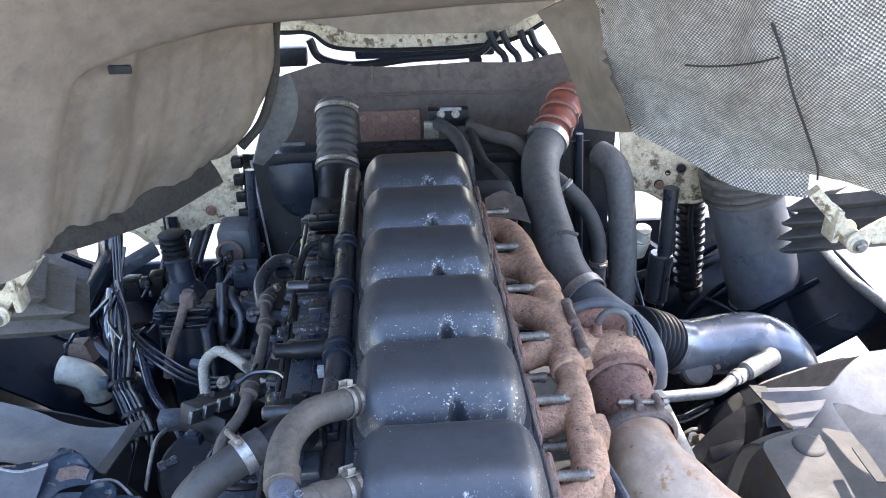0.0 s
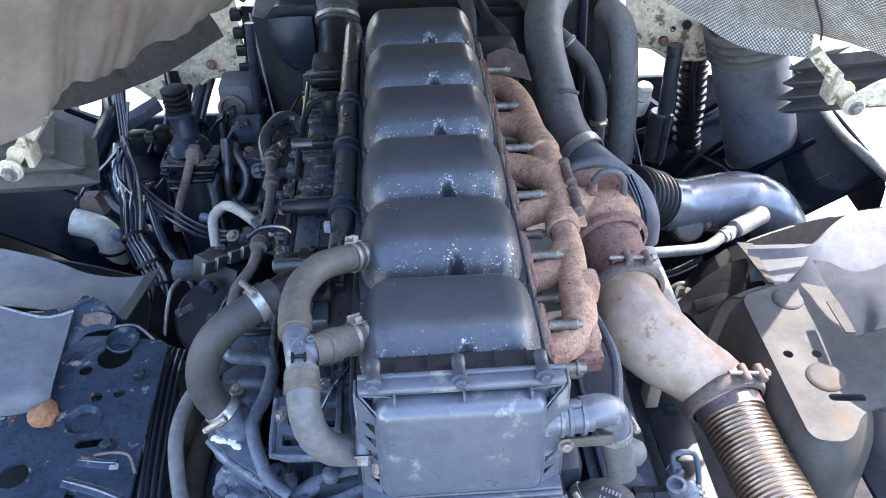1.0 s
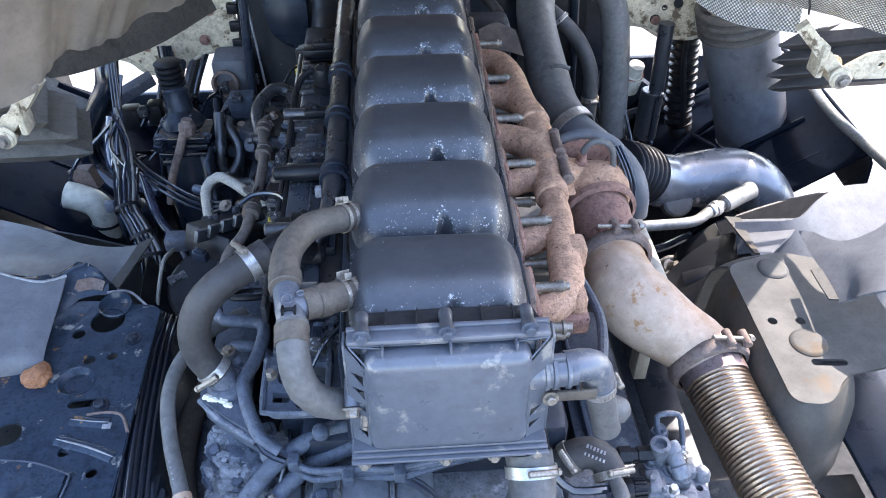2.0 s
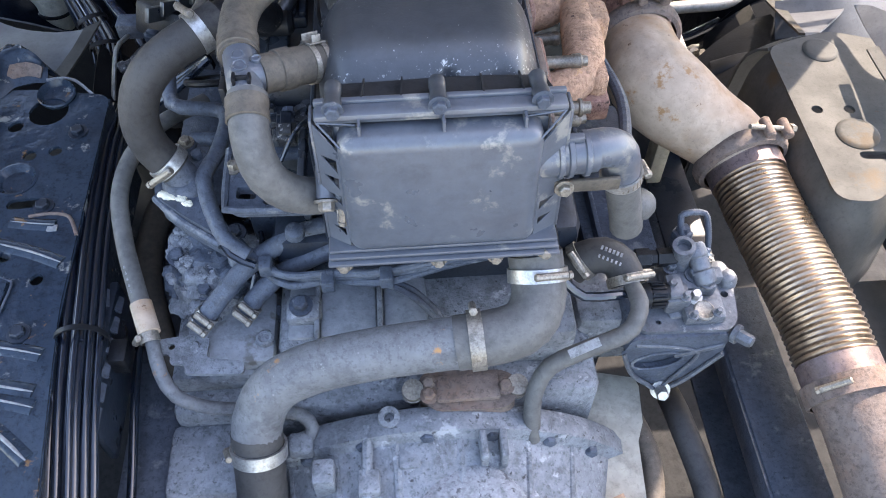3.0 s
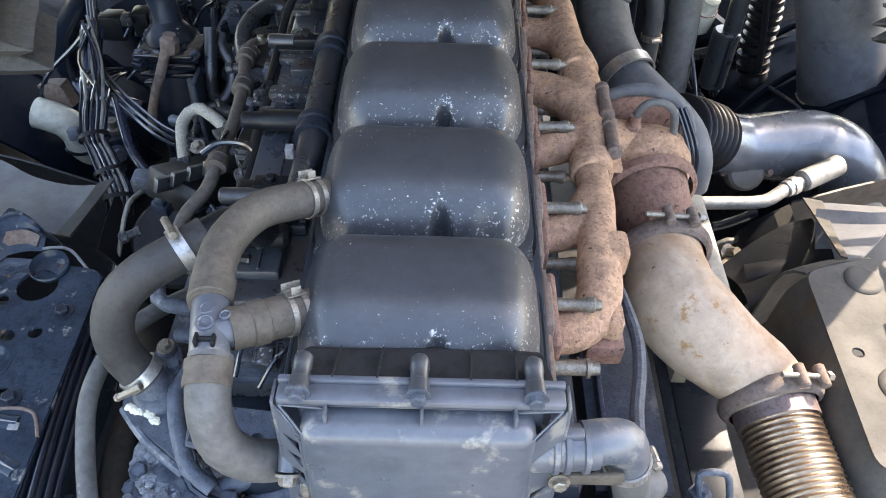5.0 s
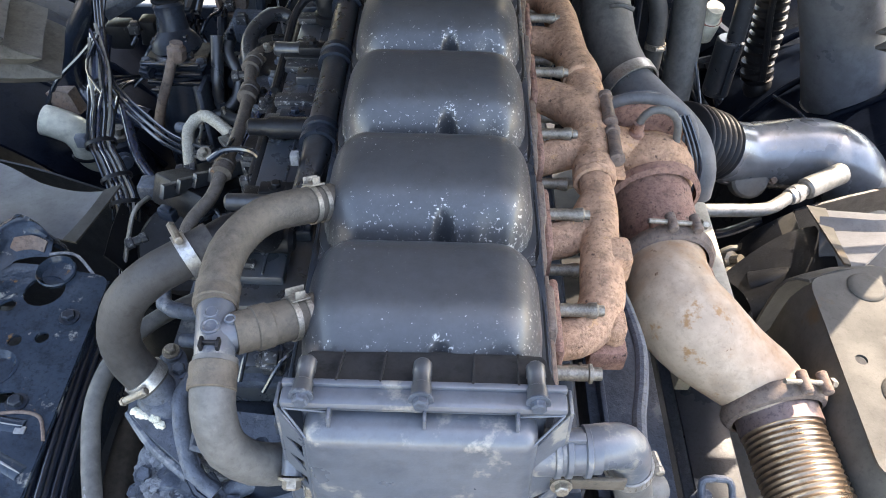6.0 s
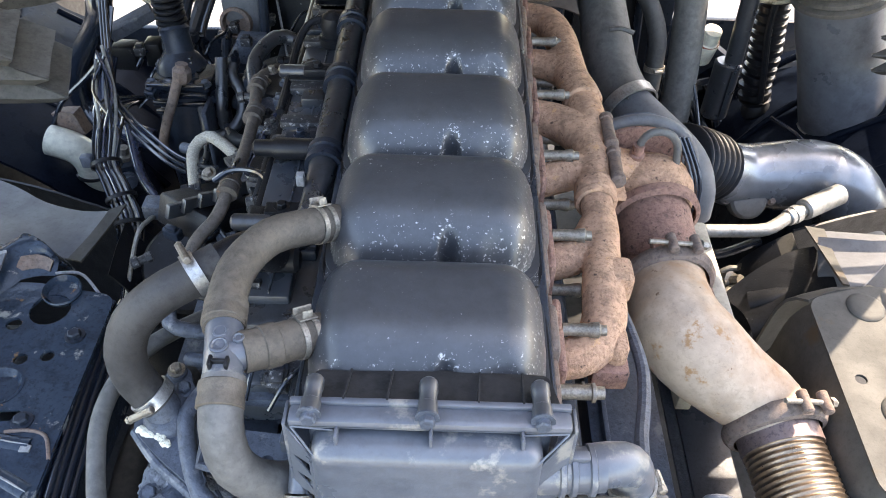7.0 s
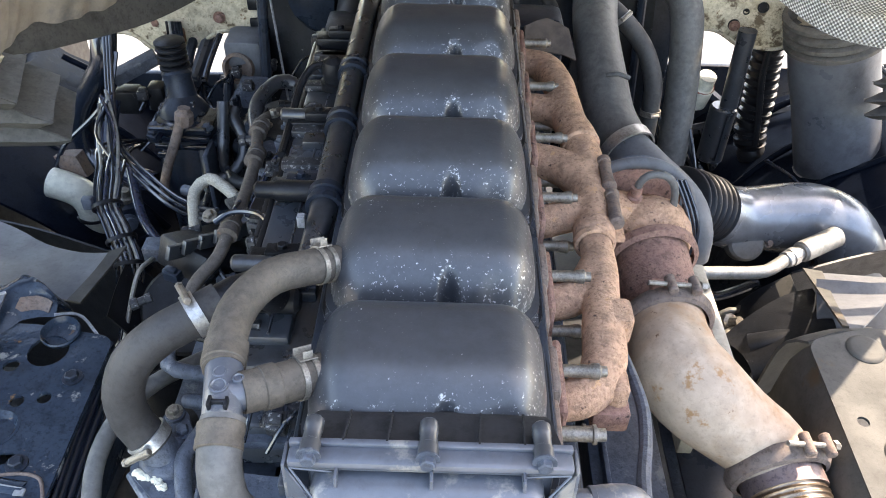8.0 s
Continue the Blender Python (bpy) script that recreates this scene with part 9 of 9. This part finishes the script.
part("oil_pipe", Geo().tube([(-0.512, 0.875, 1.125), (-0.518, 0.872, 1.11), (-0.530, 0.868, 1.08), (-0.548, 0.866, 1.04), (-0.565, 0.864, 0.995), (-0.575, 0.86, 0.95)], 0.0095, 14), M_CASTRUST, sg, "rust-brown oil pipe")
part("pipe_elbow", Geo().lathe((-0.508, 0.88, 1.115), (0.15, 0.15, 1), [(0, 0.013), (0.008, 0.018), (0.024, 0.018), (0.030, 0.012), (0.036, 0.012)], 8), M_CASTRUST, sg)
part("lever", Geo().box(-0.480, -0.470, 0.86, 0.92, 0.93, 1.06, 0.004), M_FRAME, sg)
rs = thing("reservoir", (-0.45, 1.2, 1.0), "dusty grey fluid reservoir with a rusty cap opening", "reservoir")
part("tank", Geo().box(-0.50, -0.415, 1.16, 1.25, 1.02, 1.145, 0.016), M_WING, rs)
part("opening", Geo().lathe((-0.468, 1.165, 1.085), (-0.1, -1, 0.25), [(0, 0.034), (0.02, 0.034), (0.022, 0.027), (0.006, 0.024)], 20), M_CASTRUST, rs)
part("clip_box", Geo().box(-0.455, -0.395, 1.08, 1.12, 1.03, 1.09, 0.006), M_FRAME, rs)
part("pole", Geo().cyl((-0.405, 1.13, 1.06), (-0.395, 1.16, 1.30), 0.011, n=10), M_CHASSIS, rs)
for pts, r in (([(-0.433, 0.97, 1.10), (-0.436, 0.955, 1.088), (-0.414, 0.93, 1.055), (-0.418, 0.905, 1.02), (-0.44, 0.885, 1.0), (-0.48, 0.87, 0.99)], 0.015), ([(-0.452, 0.96, 1.12), (-0.451, 0.91, 1.05), (-0.452, 0.90, 1.01), (-0.42, 0.86, 1.0), (-0.36, 0.82, 1.03), (-0.32, 0.78, 1.08)], 0.015), ([(-0.50, 0.93, 1.05), (-0.488, 0.90, 1.03), (-0.486, 0.88, 0.98), (-0.50, 0.86, 0.93)], 0.014)):
    h = hose("oil_hose", pts, r * 0.8, M_RAIL, "dark rubber oil hose beside the steering gear", base=pts[2])
    clamp_band(Vector(pts[-2]), Vector(pts[-1]) - Vector(pts[-2]), r * 1.03, h, 0.010, (0, -1, 0.5), material=M_CHASSIS, tail=0.01)
rel = thing("relay_bracket", (-0.66, 1.1, 1.1), "bright metal bracket with connectors and wires", "bracket")
part("bracket", Geo().box(-0.05, 0.05, -0.02, 0.02, -0.004, 0.02, 0.003, Matrix.Translation((-0.668, 1.10, 1.105)) @ Matrix.Rotation(radians(25), 4, "Z") @ Matrix.Rotation(radians(-20), 4, "Y")), M_FRAME, rel)
part("connector", Geo().box(-0.715, -0.665, 1.06, 1.10, 1.02, 1.075, 0.006), M_BLACK, rel)
part("connector", Geo().box(-0.645, -0.61, 1.06, 1.10, 1.03, 1.085, 0.006), M_BLACK, rel)
for k in range(6):
    hose("grey_wire", [(-0.63 + 0.006 * k, 1.22, 1.16), (-0.625 + 0.006 * k, 1.20, 1.10 - 0.004 * k), (-0.60 + 0.004 * k, 1.16, 1.065 - 0.005 * k), (-0.545 + 0.003 * k, 1.14, 1.068 - 0.005 * k)], 0.0030, M_SILVER if k == 1 else M_CABLE, "thin wire hanging from the cab", "cable", n=8, base=(-0.6, 1.1, 1.15))
for k in range(7):
    x = -0.64 + 0.034 * k
    hose("hanging_hose", [(x + 0.03, 1.30, 1.16 - 0.01 * (k % 3)), (x + 0.012 * math.sin(k * 1.7), 1.17 - 0.02 * (k % 2), 1.05), (x + 0.03 * math.sin(k * 2.3), 1.10, 0.98), (x + 0.045 * math.sin(k), 1.04, 0.86), (x + 0.03, 1.0, 0.72)], 0.007 + 0.004 * (k % 3), (M_CABLE, M_CHASSIS, M_RAIL)[k % 3], "dark hose or cable hanging behind the steering gear", "cable", n=10, base=(x, 1.1, 0.8))
for k, (x, y, z, a) in enumerate(((-0.60, 1.10, 1.02, 20), (-0.43, 1.02, 1.0, -15), (-0.66, 0.85, 0.92, 30), (-0.42, 0.80, 0.93, 10), (-0.37, 0.95, 1.06, -20), (-0.50, 0.76, 0.90, 40))):
    t = thing("valve_unit", (x, y, z - 0.05), "dark oily valve unit in the bay", "valve", "valve units")
    m = Matrix.Translation((x, y, z)) @ Matrix.Rotation(radians(a), 4, "Z")
    part("body", Geo().box(-0.035, 0.035, -0.03, 0.03, -0.05, 0.03, 0.008, m), M_CHASSIS, t)
    part("port", Geo().lathe(m @ Vector((0, -0.03, 0)), m.to_3x3() @ Vector((0.2, -1, 0.4)), [(0, 0.018), (0.012, 0.018), (0.014, 0.012), (0.03, 0.012)], 12), M_FRAME, t)
    part("port", Geo().lathe(m @ Vector((0.01, 0, 0.03)), m.to_3x3() @ Vector((0.1, -0.1, 1)), [(0, 0.016), (0.01, 0.016), (0.012, 0.010), (0.028, 0.010)], 8), M_WORM, t)
clutter(sg, 14, ((-0.60, -0.46), (0.89, 1.03), (1.05, 1.10)), 21, (M_CHASSIS, M_DUSTY, M_CABLE))
clutter(ff, 16, ((-0.315, -0.255), (0.40, 0.80), (1.215, 1.268)), 23, (M_DUSTY, M_BLACK, M_FRAME))
clutter(rel, 12, ((-0.71, -0.55), (1.05, 1.16), (1.0, 1.09)), 25, (M_DUSTY, M_FRAME, M_CHASSIS))
clutter(rs, 10, ((-0.50, -0.39), (1.06, 1.20), (1.0, 1.10)), 27, (M_DUSTY, M_CHASSIS))
clutter(cm, 12, ((-0.44, -0.33), (0.36, 0.62), (1.10, 1.15)), 29, (M_DUSTY, M_CHASSIS, M_FRAME))
air = thing("air_bellow", (-0.52, 0.45, 0.8), "black rubber air spring below the mudguard", "air spring")
part("bag", Geo().lathe((-0.50, 0.47, 0.72), (0, 0, 1), [(0, 0.07), (0.04, 0.10), (0.10, 0.105), (0.16, 0.095), (0.20, 0.07), (0.21, 0.03)], 32), M_BLACK, air)
pull = thing("large_pulley", (-0.42, 0.50, 0.9), "black pressed pulley with cut-outs", "pulley")
part("disc", Geo().lathe((-0.43, 0.53, 0.98), (0.1, -0.6, 0.8), [(0, 0.075), (0.012, 0.078), (0.02, 0.072), (0.014, 0.05), (0.014, 0.02), (0.02, 0.018)], 34), M_BLACK, pull)

# Dark sheets added so the depth behind the steering gear reads dark.
lw = thing("bay_wall", (-0.75, 1.4, 0.42), "added dark sheets closing the gaps behind the steering gear", "panel", kind="structure")
part("panel", Geo().box(-1.08, -0.46, 1.40, 1.42, 0.43, 0.93, 0.004), M_CHASSIS, lw)
part("side_skirt", Geo().box(-1.20, -1.18, 0.40, 1.41, 0.43, 1.10, 0.004), M_CHASSIS, lw)
